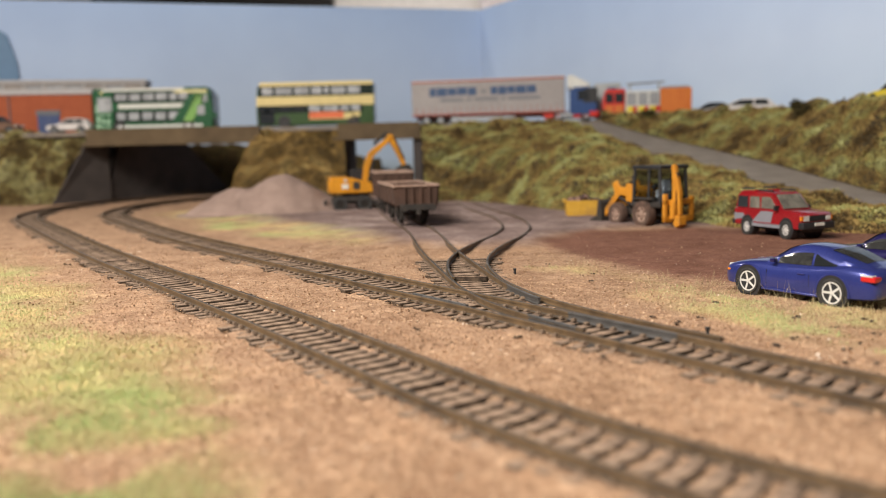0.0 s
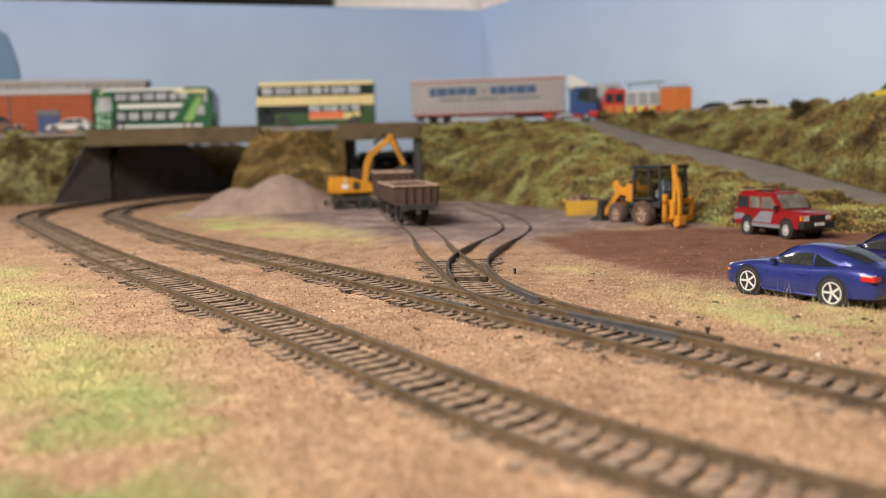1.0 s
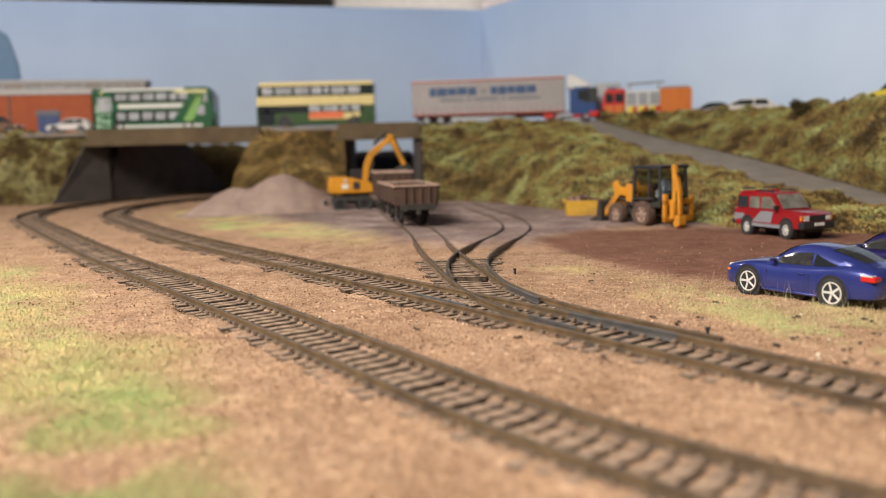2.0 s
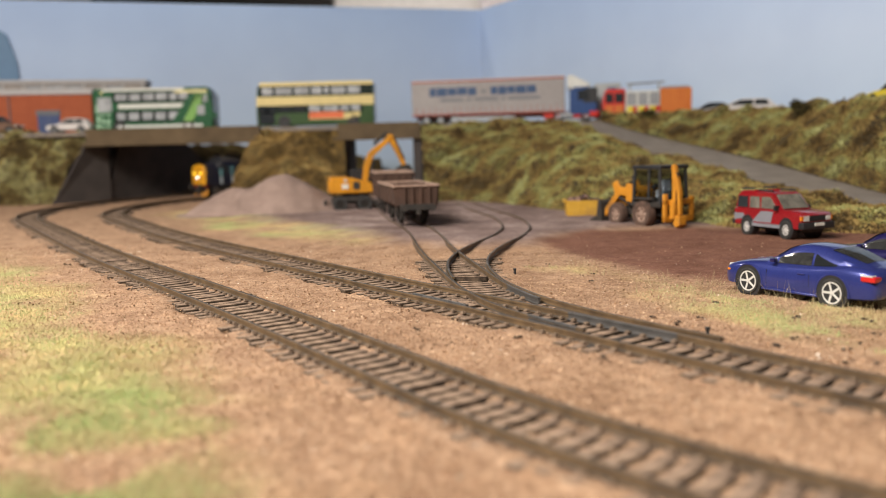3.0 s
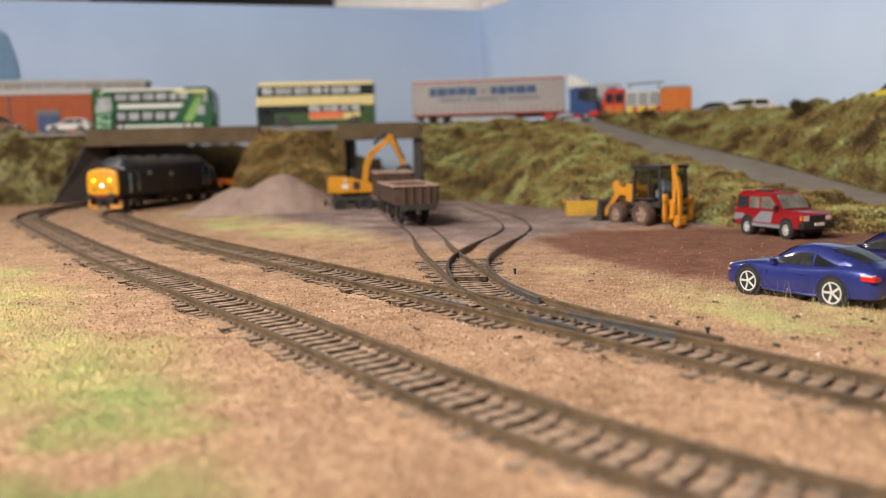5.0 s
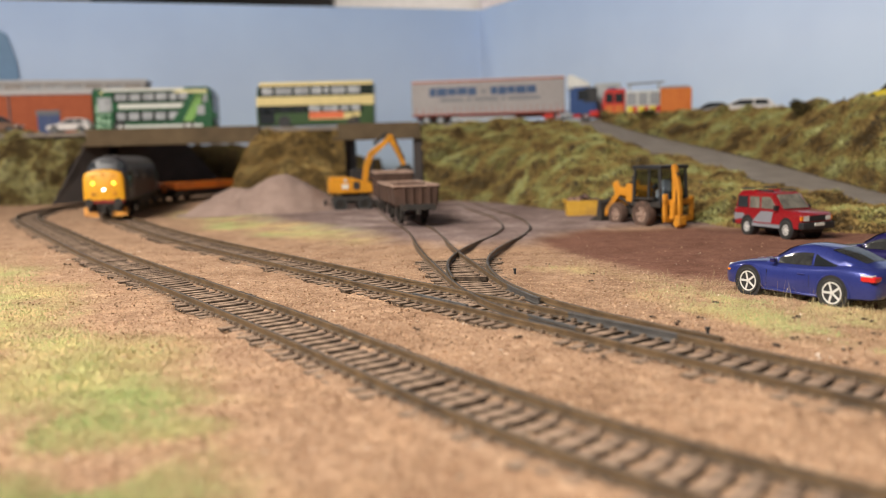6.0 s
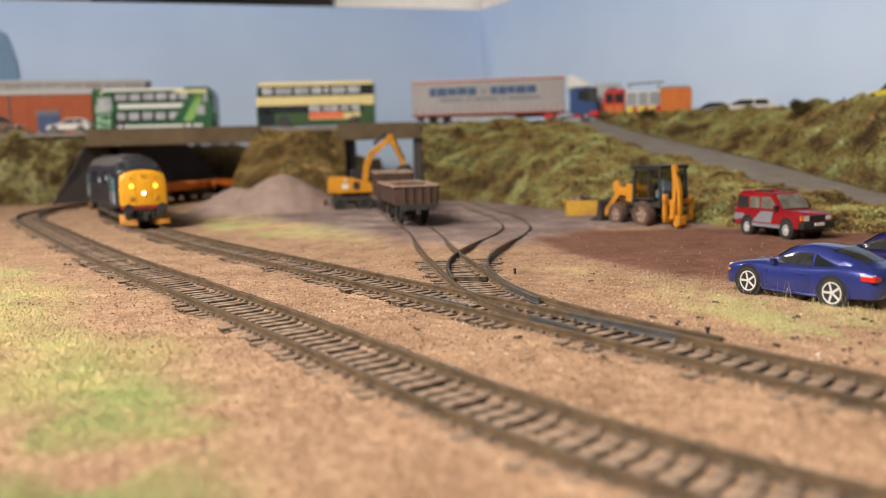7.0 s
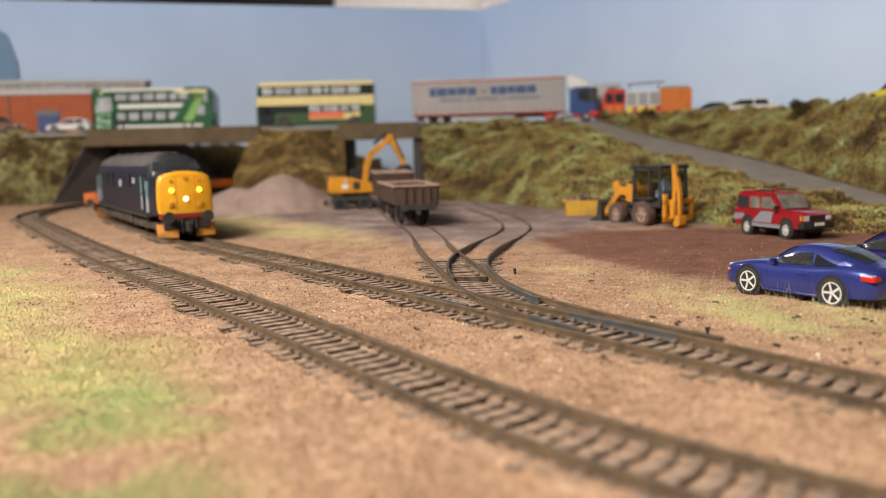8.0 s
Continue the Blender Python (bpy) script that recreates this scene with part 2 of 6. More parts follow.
def tube(p, q, r0, r1=None, n=10, bm=None, cap=True):
    """A round bar from p to q."""
    p, q, r1 = Vector(p), Vector(q), r0 if r1 is None else r1
    b = bmesh.new()
    bmesh.ops.create_cone(b, cap_ends=cap, segments=n, radius1=r0, radius2=r1, depth=(q - p).length)
    turn = (q - p).to_track_quat("Z", "Y").to_matrix().to_4x4()
    bmesh.ops.transform(b, matrix=Matrix.Translation((p + q) / 2) @ turn, verts=b.verts)
    return join(bm, b)


def extrude(outline, y0, y1, bevel=0.0, bm=None, axis="y"):
    """An outline in x and z drawn out along y (or, with axis x, an outline in y and z along x)."""
    b = bmesh.new()
    put = (lambda u, w, d: (u, d, w)) if axis == "y" else (lambda u, w, d: (d, u, w))
    va = [b.verts.new(put(u, w, y0)) for u, w in outline]
    vb = [b.verts.new(put(u, w, y1)) for u, w in outline]
    b.faces.new(va)
    b.faces.new(vb[::-1])
    n = len(va)
    for i in range(n):
        b.faces.new((va[i], vb[i], vb[(i + 1) % n], va[(i + 1) % n]))
    if bevel:
        bmesh.ops.bevel(b, geom=b.edges[:], offset=bevel, segments=1, affect="EDGES", profile=0.6)
    return join(bm, b)


def loft(rings, caps=True, bm=None, closed=True):
    """A skin over rings of equally many points."""
    b = bmesh.new()
    vs = [[b.verts.new(p) for p in ring] for ring in rings]
    n = len(vs[0])
    for u, v in zip(vs, vs[1:]):
        for i in range(n if closed else n - 1):
            j = (i + 1) % n
            b.faces.new((u[i], u[j], v[j], v[i]))
    if caps and closed:
        b.faces.new(vs[0][::-1])
        b.faces.new(vs[-1])
    return join(bm, b)


def slab(points, thick, bm=None):
    """A thin plate over a four- or more-cornered face, standing out along its normal."""
    b = bmesh.new()
    p = [Vector(q) for q in points]
    nrm = (p[1] - p[0]).cross(p[2] - p[0]).normalized() * thick
    lo = [b.verts.new(q - nrm * 0.3) for q in p]
    hi = [b.verts.new(q + nrm) for q in p]
    b.faces.new(hi)
    b.faces.new(lo[::-1])
    for i in range(len(p)):
        j = (i + 1) % len(p)
        b.faces.new((lo[i], lo[j], hi[j], hi[i]))
    return join(bm, b)


# ---- the room ----
def build_room():
    floor = new("floor", mesh_of("floor", box(-2200, 2200, -1800, 3600, -1080, -1000), M["carpet"]))
    tagged(floor, "dark grey carpet of the exhibition room", "floor", kind="structure")
    # Ceiling and three walls stay unseen; their grey keeps bounced fill light low.
    ceil = new("ceiling", mesh_of("ceiling", box(-2200, 2200, -1800, 3600, 1500, 1560), M["ceiling"]))
    tagged(ceil, "plain grey ceiling of the exhibition room", "ceiling", kind="structure")
    for name, b in (("wall_north", (-2200, 2200, 3600, 3680)), ("wall_south", (-2200, 2200, -1880, -1800)),
                    ("wall_west", (-2280, -2200, -1880, 3680)), ("wall_east", (2200, 2280, -1880, 3680))):
        w = new(name, mesh_of(name, box(*b, -1000, 1500), M["wall"] if name == "wall_north" else M["ceiling"]))
        tagged(w, "pinkish white painted wall of the room" if name == "wall_north" else "plain grey wall of the exhibition room", "wall", kind="structure")


build_room()


# ---- the railway's lines ----
def smooth_line(points, step):
    """Evenly spaced points on a spline through the given ones, with headings and lengths."""
    p = [Vector((*q, 0)) for q in points]
    p = [2 * p[0] - p[1]] + p + [2 * p[-1] - p[-2]]
    fine = []
    for i in range(1, len(p) - 2):
        for k in range(40):
            t = k / 40
            fine.append(0.5 * (2 * p[i] + (p[i + 1] - p[i - 1]) * t + (2 * p[i - 1] - 5 * p[i] + 4 * p[i + 1] - p[i + 2]) * t * t
                               + (3 * p[i] - p[i - 1] - 3 * p[i + 1] + p[i + 2]) * t ** 3))
    fine.append(p[-2])
    s = [0.0]
    for a, b in zip(fine, fine[1:]):
        s.append(s[-1] + (b - a).length)
    fx, fy = [v.x for v in fine], [v.y for v in fine]
    out = []
    for d in np.arange(0, s[-1], step):
        x, y = np.interp(d, s, fx), np.interp(d, s, fy)
        x2, y2 = np.interp(d + 1, s, fx), np.interp(d + 1, s, fy)
        x1, y1 = np.interp(d - 1, s, fx), np.interp(d - 1, s, fy)
        out.append((x, y, math.atan2(y2 - y1, x2 - x1)))
    return out


CENTRE = (26, 887)


def arc(r, a0, a1, n, c=CENTRE):
    return [(c[0] + r * math.cos(radians(a0 + (a1 - a0) * i / n)), c[1] + r * math.sin(radians(a0 + (a1 - a0) * i / n))) for i in range(n + 1)]


LINE_B = [(760, 1179), (500, 1179), (250, 1179), (120, 1179)] + arc(330.2, 90, 204, 14, (4.5, 849)) + [(-243.7, 623), (-196.7, 545), (-161, 490), (-133, 450), (-108, 415), (-66.5, 358), (-25, 301), (8.5, 256), (37, 217), (57, 190), (75, 165), (96, 138), (122, 108), (150, 80)]
LINE_A = arc(438, 60, 200, 16) + [(-355, 680), (-316, 620), (-270, 550), (-224, 480), (-180, 415), (-141, 360), (-107, 313), (-76, 270), (-52, 236), (-29.3, 203), (-9.6, 174), (8, 149), (25, 128), (40.5, 112), (64, 91), (91, 70)]
LINE_S = [(-120, 1180), (-62, 800), (-36, 620), (-14.5, 503), (-3.2, 400), (5.6, 338), (13.6, 288), (19.4, 264), (26, 246), (34, 231), (45.5, 212), (60, 191)]
LINE_D = [(22, 760), (36, 650), (46, 590), (48.5, 540), (46, 495), (37.5, 455), (26, 420), (17, 388), (11.2, 354), (10.6, 327), (12.9, 300), (17.5, 277), (25.5, 253), (36.5, 231), (51, 208), (66, 187)]


def offset(line, d):
    return [(x - d * math.sin(h), y + d * math.cos(h), h) for x, y, h in line]


def rail_mesh(line, side, drop=0.0):
    """The rail's section (foot, web, head) swept along the line."""
    sec = [(-0.85, -2.4), (0.85, -2.4), (0.85, -2.15), (0.3, -1.9), (0.3, -0.9), (0.55, -0.7), (0.55, -0.12), (0.4, 0), (-0.4, 0), (-0.55, -0.12), (-0.55, -0.7), (-0.3, -0.9), (-0.3, -1.9), (-0.85, -2.15)]
    rings = []
    for x, y, h in offset(line, side):
        c, s = -math.sin(h), math.cos(h)
        rings.append([(x + c * u, y + s * u, z - drop) for u, z in sec])
    return loft(rings)


TIMBERS = {}


def timber(width):
    """A sleeper's mesh of that length across the track; alike ones share it."""
    if width not in TIMBERS:
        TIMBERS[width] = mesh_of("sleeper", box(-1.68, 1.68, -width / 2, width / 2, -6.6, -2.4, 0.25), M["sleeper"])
    return TIMBERS[width]


def gap_to(points, x, y):
    return min(math.hypot(x - p[0], y - p[1]) for p in points)


def build_track(label, points, sleepers=True, ends=(0, 0), pitch=5.1, shown=(0, 1100), drop=0.0, joined=None):
    """Two rails and their sleepers; joined: a branch and the stretch in which the timbers reach over to it."""
    tr = thing("railway_track", at(0, 0), label, "railway track", "model railway tracks")
    line = smooth_line(points, 6.0)
    for side, end in zip((-8.7, 8.7), ends):
        part("rail", rail_mesh([p for p in line if p[1] > end], side, drop), M["rail"], tr, smooth=False)
    other = smooth_line(joined[0], 3.0) if joined else []
    cv, cf = [], []
    for x, y, h in smooth_line(points, pitch) if sleepers else []:
        if not shown[0] < y < shown[1]:
            continue
        far = 0
        if joined and joined[1] < y < joined[2]:
            far = 2 * round(min(18, gap_to(other, x, y)) / 2)
        slip = far / 2 + RND.uniform(-1.1, 1.1)
        lift, turn = RND.uniform(-0.4, 0.1), RND.uniform(-1.2, 1.2)
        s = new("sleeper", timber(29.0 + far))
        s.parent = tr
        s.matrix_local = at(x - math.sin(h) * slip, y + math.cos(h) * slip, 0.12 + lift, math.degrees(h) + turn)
        if y < 620:
            for d in (-10.2, -7.2, 7.2, 10.2):
                k, w, l = len(cv), 0.75, 0.8
                ring = [(-l, -w), (l, -w), (l, w), (-l, w)]
                for z, q in ((-2.0, 1.0), (-1.35 + RND.uniform(-0.3, 0.15), 0.6)):
                    for u, v in ring:
                        u, v = u * q, v * q + d
                        cv.append((x + math.cos(h) * u - math.sin(h) * v, y + math.sin(h) * u + math.cos(h) * v, z))
                cf += [(k + 4, k + 5, k + 6, k + 7)] + [(k + i, k + (i + 1) % 4, k + 4 + (i + 1) % 4, k + 4 + i) for i in range(4)]
    if cv:
        tagged(raw("rail_chair", cv, cf, M["chair"], tr), "rusty brown rail chairs", kind="stuff")
    return tr


# ---- ground ----
def soft_step(a, b, v):
    t = min(1.0, max(0.0, (v - a) / (b - a)))
    return t * t * (3 - 2 * t)


def wob(x, y, s, k=0.0):
    return noise.noise(Vector((x / s + k, y / s - k, k * 1.7)))


def inside(poly, x, y):
    """Signed distance to a polygon's border, positive inside."""
    best, odd, n = 1e9, False, len(poly)
    for i in range(n):
        (x0, y0), (x1, y1) = poly[i], poly[(i + 1) % n]
        dx, dy = x1 - x0, y1 - y0
        t = max(0, min(1, ((x - x0) * dx + (y - y0) * dy) / (dx * dx + dy * dy)))
        best = min(best, math.hypot(x - x0 - t * dx, y - y0 - t * dy))
        if (y0 > y) != (y1 > y) and x < (x1 - x0) * (y - y0) / (y1 - y0) + x0:
            odd = not odd
    return best if odd else -best


GREEN_LEFT = [(-430, 640), (-300, 470), (-200, 362), (-128, 268), (-80, 205), (-55, 165), (-36, 130), (-26, 108), (-8, 86), (4, 60), (-300, 40), (-600, 300)]
GREEN_MID = [(-262, 760), (-200, 640), (-150, 560), (-95, 500), (-50, 452), (-38, 462), (-62, 520), (-120, 600), (-180, 690), (-225, 800)]
GREEN_CAR = [(46, 372), (62, 330), (86, 290), (108, 262), (140, 238), (200, 200), (190, 168), (120, 178), (92, 205), (78, 240), (60, 300), (48, 345)]
YARD = [(-230, 800), (-150, 640), (-80, 540), (-30, 455), (20, 420), (50, 430), (70, 470), (120, 505), (230, 505), (300, 560), (200, 900), (-120, 960)]
RED_EARTH = [(52, 440), (62, 395), (76, 345), (90, 312), (112, 285), (140, 262), (260, 200), (330, 330), (230, 470), (150, 492), (90, 488)]


def zones(x, y):
    w = 14 * wob(x, y, 45) + 6 * wob(x, y, 14, 3)
    k = max(9.0, 0.04 * y)
    g = max(soft_step(-k * 1.5, k * 2.2, inside(GREEN_LEFT, x, y) + w * 1.3 + 4), soft_step(-k, k, inside(GREEN_MID, x, y) + w * 0.8), soft_step(-k, k, inside(GREEN_CAR, x, y) + w * 0.7) * (0.08 + 0.82 * soft_step(-0.25, 0.4, wob(x, y, 30, 15) + 0.5 * wob(x, y, 10, 7))))
    g *= soft_step(-0.85, 0.55, wob(x, y, 38, 9) + 0.6 * wob(x, y, 12, 5))
    yd = soft_step(-k, k, inside(YARD, x, y) + w)
    rd = soft_step(-9, 8, inside(RED_EARTH, x, y) + w * 0.35)
    return 0.9 * g, yd, rd


def height(x, y):
    return -3.05 + 0.5 * wob(x, y, 60) + 0.35 * wob(x, y, 9, 2) + 0.16 * wob(x, y, 2.6, 4)


TRACK = np.array([p[:2] for l in (LINE_A, LINE_B) for p in smooth_line(l, 3.0)] + [p[:2] for p in smooth_line(LINE_S, 3.0) if 200 < p[1] < 372])


def sink(d, x=0.0, y=0.0):
    """Hollows between the sleepers, ballast heaped along the rails, patchy hollows at the sleepers' ends."""
    patch = soft_step(-0.1, 0.4, wob(x, y, 17, 6) + 0.5 * wob(x, y, 6, 8))
    low = 2.5 * soft_step(6.6, 4.6, d) * (0.12 + 0.88 * soft_step(120, 235, y))
    heap = -0.25 * soft_step(5.0, 7.0, d) * soft_step(12.0, 9.0, d)
    ends = (1.9 * patch * soft_step(165, 240, y) - 0.42) * soft_step(9.6, 11.2, d) * soft_step(16.5, 13.5, d)
    return low + heap + ends - 0.2 * soft_step(44.0, 18.0, d)


def dirt_and_shade(d, x, y):
    """Brown track dirt, darkened to stand in for shade between the sleepers."""
    return soft_step(17.0, 9.0, d) * (0.35 + 0.45 * soft_step(-0.3, 0.4, wob(x, y, 23, 11)))


ZONES = {}


def zones_near(x, y):
    """The zones at the nearest point of the ground's own grid."""
    g = ZONES["grid"]
    half = 0.64 * y + 40
    i = round((g.shape[0] - 1) * math.log(y / 55) / math.log(1480 / 55))
    j = round((x + half) / (2 * half) * (g.shape[1] - 1))
    return tuple(g[max(0, min(g.shape[0] - 1, i)), max(0, min(g.shape[1] - 1, j))])


def build_ground():
    rows, cols = 430, 350
    ys = [55 * (1480 / 55) ** (i / rows) for i in range(rows + 1)]
    verts, zone = [], []
    for y in ys:
        half = 0.64 * y + 40
        xs = np.linspace(-half, half, cols + 1)
        ds = np.hypot(xs[:, None] - TRACK[:, 0], y - TRACK[:, 1]).min(1)
        for j in range(cols + 1):
            x = -half + 2 * half * j / cols
            g, yd, rd = zones(x, y)
            verts.append((x, y, min(-2.5, height(x, y) + 0.5 * g) + 1.9 * yd * soft_step(365, 425, y) - sink(ds[j], x, y)))
            zone.append((g, yd, rd, dirt_and_shade(ds[j], x, y)))
    n = cols + 1
    faces = [(i * n + j, i * n + j + 1, (i + 1) * n + j + 1, (i + 1) * n + j) for i in range(rows) for j in range(cols)]
    ZONES["grid"] = np.array(zone)[:, :3].reshape(rows + 1, cols + 1, 3)
    ob = raw("ground", verts, faces, M["ground"], smooth=True)
    layer = ob.data.color_attributes.new("zone", "FLOAT_COLOR", "POINT")
    layer.data.foreach_set("color", np.array(zone, float).ravel())
    tagged(ob, "tan scenic ground with gritty ballast and grass patches", "ground", kind="structure")
    base = new("baseboard", mesh_of("baseboard", box(-900, 1000, -260, 1520, -24, -5.5), M["ground"]))
    tagged(base, "baseboard covered with tan scatter that carries the layout", "baseboard", kind="structure")
    for x in (-840, 940):
        for y in (-200, 1460):
            leg = new("table_leg", mesh_of("table_leg", box(x - 25, x + 25, y - 25, y + 25, -1000, -24, 3), M["table_wood"]))
            tagged(leg, "square wooden leg under the baseboard", "table leg", kind="structure")


build_ground()


def build_backdrop():
    t = 9
    for name, (x0, y0), (x1, y1), top in (("backdrop_left", (-860, 1214), (77, 1451), 299), ("backdrop_right", (77, 1451), (560, 618), 299)):
        l = math.hypot(x1 - x0, y1 - y0)
        if name == "backdrop_left":
            board = box(0, l, 0, t, -5, top, 0.4)
        else:  # with a low mouth for the hidden line
            board = extrude([(0, -5), (262, -5), (262, 75), (366, 75), (366, -5), (l, -5), (l, top), (0, top)], 0, t)
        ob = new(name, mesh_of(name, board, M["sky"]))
        ob.matrix_world = at(x0, y0, 0, math.degrees(math.atan2(y1 - y0, x1 - x0)))
        tagged(ob, "pale sky-blue painted hardboard backdrop", "backdrop", kind="structure")


build_backdrop()


# ---- banks ----
def bank_surface(bottom, top, cols, rows, lump, seed, bulge=0.12):
    """Points of a rough slope between a foot line and a crest line (both in x, y, z)."""
    def along(line, u):
        k = u * (len(line) - 1)
        i = min(int(k), len(line) - 2)
        return Vector(line[i]).lerp(Vector(line[i + 1]), k - i)
    pts = []
    for r in range(rows + 1):
        v = r / rows
        for c in range(cols + 1):
            u = c / cols
            a, b = along(bottom, u), along(top, u)
            p = a.lerp(b, v)
            p.z += bulge * (b.z - a.z) * math.sin(math.pi * v)
            q = Vector((p.x / 26 + seed, p.y / 26, p.z / 26))
            d = lump * (0.9 * noise.noise(q) + 0.6 * noise.noise(q * 2.2) + 0.3 * (0.35 - abs(noise.noise(q * 4.1))) + 0.15 * noise.noise(q * 7))
            edge = min(1, 6 * v + 0.1)
            p += Vector((0.15, -0.75, 0.6)) * d * edge
            pts.append(p)
    return pts


def build_bank(label, bottom, top, cols, rows, lump, seed, leaf, density, size=1.15):
    ob = thing("embankment", at(0, 0), label, "embankment", kind="structure")
    pts = bank_surface(bottom, top, cols, rows, lump, seed)
    n = cols + 1
    faces = [(i * n + j, i * n + j + 1, (i + 1) * n + j + 1, (i + 1) * n + j) for i in range(rows) for j in range(cols)]
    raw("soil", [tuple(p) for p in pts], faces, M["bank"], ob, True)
    rnd = random.Random(seed)
    verts, tris = [], []
    for f in faces:
        a, b, c, d = (pts[k] for k in f)
        area = (b - a).cross(d - a).length
        count = area * density
        count = int(count) + (rnd.random() < count % 1)
        nrm = (b - a).cross(d - a).normalized()
        for _ in range(count):
            p = a + (b - a) * rnd.random() + (d - a) * rnd.random()
            u = Vector((rnd.gauss(0, 1), rnd.gauss(0, 1), rnd.gauss(0, 1))).normalized()
            w = (nrm + 0.7 * Vector((rnd.gauss(0, 1), rnd.gauss(0, 1), rnd.gauss(0, 1)))).normalized()
            s = size * rnd.uniform(0.5, 1.4)
            p = p + nrm * rnd.uniform(-0.4, 1.4)
            k = len(verts)
            u = (u - w * u.dot(w)).normalized()
            verts += [tuple(p - u * s * 0.4), tuple(p + u * s * 0.4), tuple(p + w * s + u * s * 0.25), tuple(p + w * s * 0.8 - u * s * 0.35)]
            tris += [(k, k + 1, k + 2, k + 3)]
    fo = raw("foliage", verts, tris, leaf, ob)
    tagged(fo, "clumpy scatter foliage", kind="stuff")
    return ob


FOOT = [(-17.4, 809.9, -4), (21.6, 794.8, -4), (62.8, 745.3, -4), (99.0, 635.6, -4), (126.2, 573.0, -4), (152.0, 520.5, -4), (179.5, 493.4, -4), (206.1, 465.1, -4), (228.4, 443.3, -4), (253.2, 431.2, -4)]
CREST = [(-22.9, 992.0, 82.3), (28.5, 975.0, 84.6), (81.5, 950.0, 85.0), (130.1, 915.0, 79.8), (165.5, 880.0, 71.5), (190.8, 815.0, 51.7), (219.2, 735.0, 35.7), (242.1, 655.0, 25.7), (259.8, 570.0, 14.4), (281.1, 480.0, 7.9)]
LANE_FAR = [(186.1, 930.0, 80.3), (230.9, 880.0, 61.3), (266.8, 800.0, 46.3), (289.5, 715.0, 33.6), (302.7, 635.0, 22.0), (321.8, 550.0, 8.3)]
CREST_FAR = [(192.1, 960.0, 88.7), (243.9, 930.0, 85.4), (292.8, 880.0, 86.2), (333.9, 800.0, 85.0), (345.8, 730.0, 84.8), (370.5, 640.0, 86.2)]


def build_road_and_bridges():
    # Blocks added so no light leaks under the road; their ends wall the bridges.
    for x0, x1 in ((-900, -446), (-231, -124), (-26, 420)):
        f = new("road_fill", mesh_of("road_fill", box(x0, x1, 1000, 1092, -4, 79), M["dark_wall"]))
        tagged(f, "dark solid block under the model road, added to keep light out", "wall", kind="structure")
    z = 84
    road = new("road", mesh_of("road", box(-900, 520, 991, 1100, z - 5, z, 0.3), M["asphalt"]))
    tagged(road, "grey model road over the bridges", "road", kind="structure")
    rim = CREST[:5] + LANE_FAR[:1] + [(200, 985, 80), (160, 1000, 84), (-20, 1000, 85)]
    b = bmesh.new()
    lo = [b.verts.new((x, y, zz - 6)) for x, y, zz in rim]
    hi = [b.verts.new((x, y, zz - 1.5)) for x, y, zz in rim]
    c0, c1 = b.verts.new((120, 975, 83.5)), b.verts.new((120, 975, 77))
    for i in range(len(rim)):
        j = (i + 1) % len(rim)
        b.faces.new((lo[i], lo[j], hi[j], hi[i]))
        b.faces.new((hi[i], hi[j], c0))
        b.faces.new((lo[j], lo[i], c1))
    up = new("road_upper", mesh_of("road_upper", b, M["asphalt"]))
    tagged(up, "grey model road running on behind the bank", "road", kind="structure")
    inner = [(x + 4, y + 12, 82) for x, y, h in CREST_FAR]
    outer = [(345, 985, 82), (365, 950, 82), (400, 888, 82), (446, 808, 82), (487, 738, 82), (535, 654, 82)]
    rings = [[(p[0], p[1], 82), (q[0], q[1], 82), (q[0], q[1], 74), (p[0], p[1], 74)] for p, q in zip(inner, outer)]
    hs = new("hard_standing", mesh_of("hard_standing", loft(rings), M["asphalt"]))
    tagged(hs, "grey hard standing behind the far bank", "road", kind="structure")
    wing = new("wing_wall", mesh_of("wing_wall", slab([(-472, 958, -4), (-428, 1024, -4), (-428, 1024, 70), (-437, 1000, 81)], 3), M["dark_wall"]))
    tagged(wing, "dark sloping wing wall at the bridge", "wall", kind="structure")
    for x0, x1, y0 in ((-436, -222, 984), (-126, -24, 984)):
        br = thing("bridge", at(0, 0), "brown weathered girder bridge carrying the road", "bridge", "road bridges")
        part("girder", box(x0, x1, y0, y0 + 6, 68, 86.5, 0.5), M["concrete"], br)
        part("girder", box(x0, x1, 1094, 1100, 68, 86.5, 0.5), M["concrete"], br)
        part("soffit", box(x0, x1, y0 + 6, 1094, 72, 79), M["concrete"], br)
        part("bearing_beam", box(x0 - 6, x1 + 6, y0 - 1.5, y0 + 7.5, 66, 70, 0.4), M["concrete"], br)
    for x in (-124, -31):
        p = new("portal_wall", mesh_of("portal_wall", box(x - 3, x + 8, 990, 1094, -4, 67.9, 0.5), M["dark_wall"]))
        tagged(p, "dark side wall of the small bridge opening", "wall", kind="structure")
    # the curved wall along the outer line, its end ramped down
    rings = []
    for i in range(25):
        a = 163 - i * 25 / 24
        x, y = CENTRE[0] + 474 * math.cos(radians(a)), CENTRE[1] + 474 * math.sin(radians(a))
        xo, yo = CENTRE[0] + 486 * math.cos(radians(a)), CENTRE[1] + 486 * math.sin(radians(a))
        top = 70 * min(1, (i + 1) / 4, (24.5 - i) / 8) + 1
        rings.append([(x, y, -4), (x, y, top), (xo, yo, top), (xo, yo, -4)])
    w = new("retaining_wall", mesh_of("retaining_wall", loft(rings), M["dark_wall"]))
    tagged(w, "dark brown-grey curved retaining wall under the bridge", "wall", kind="structure")


build_road_and_bridges()


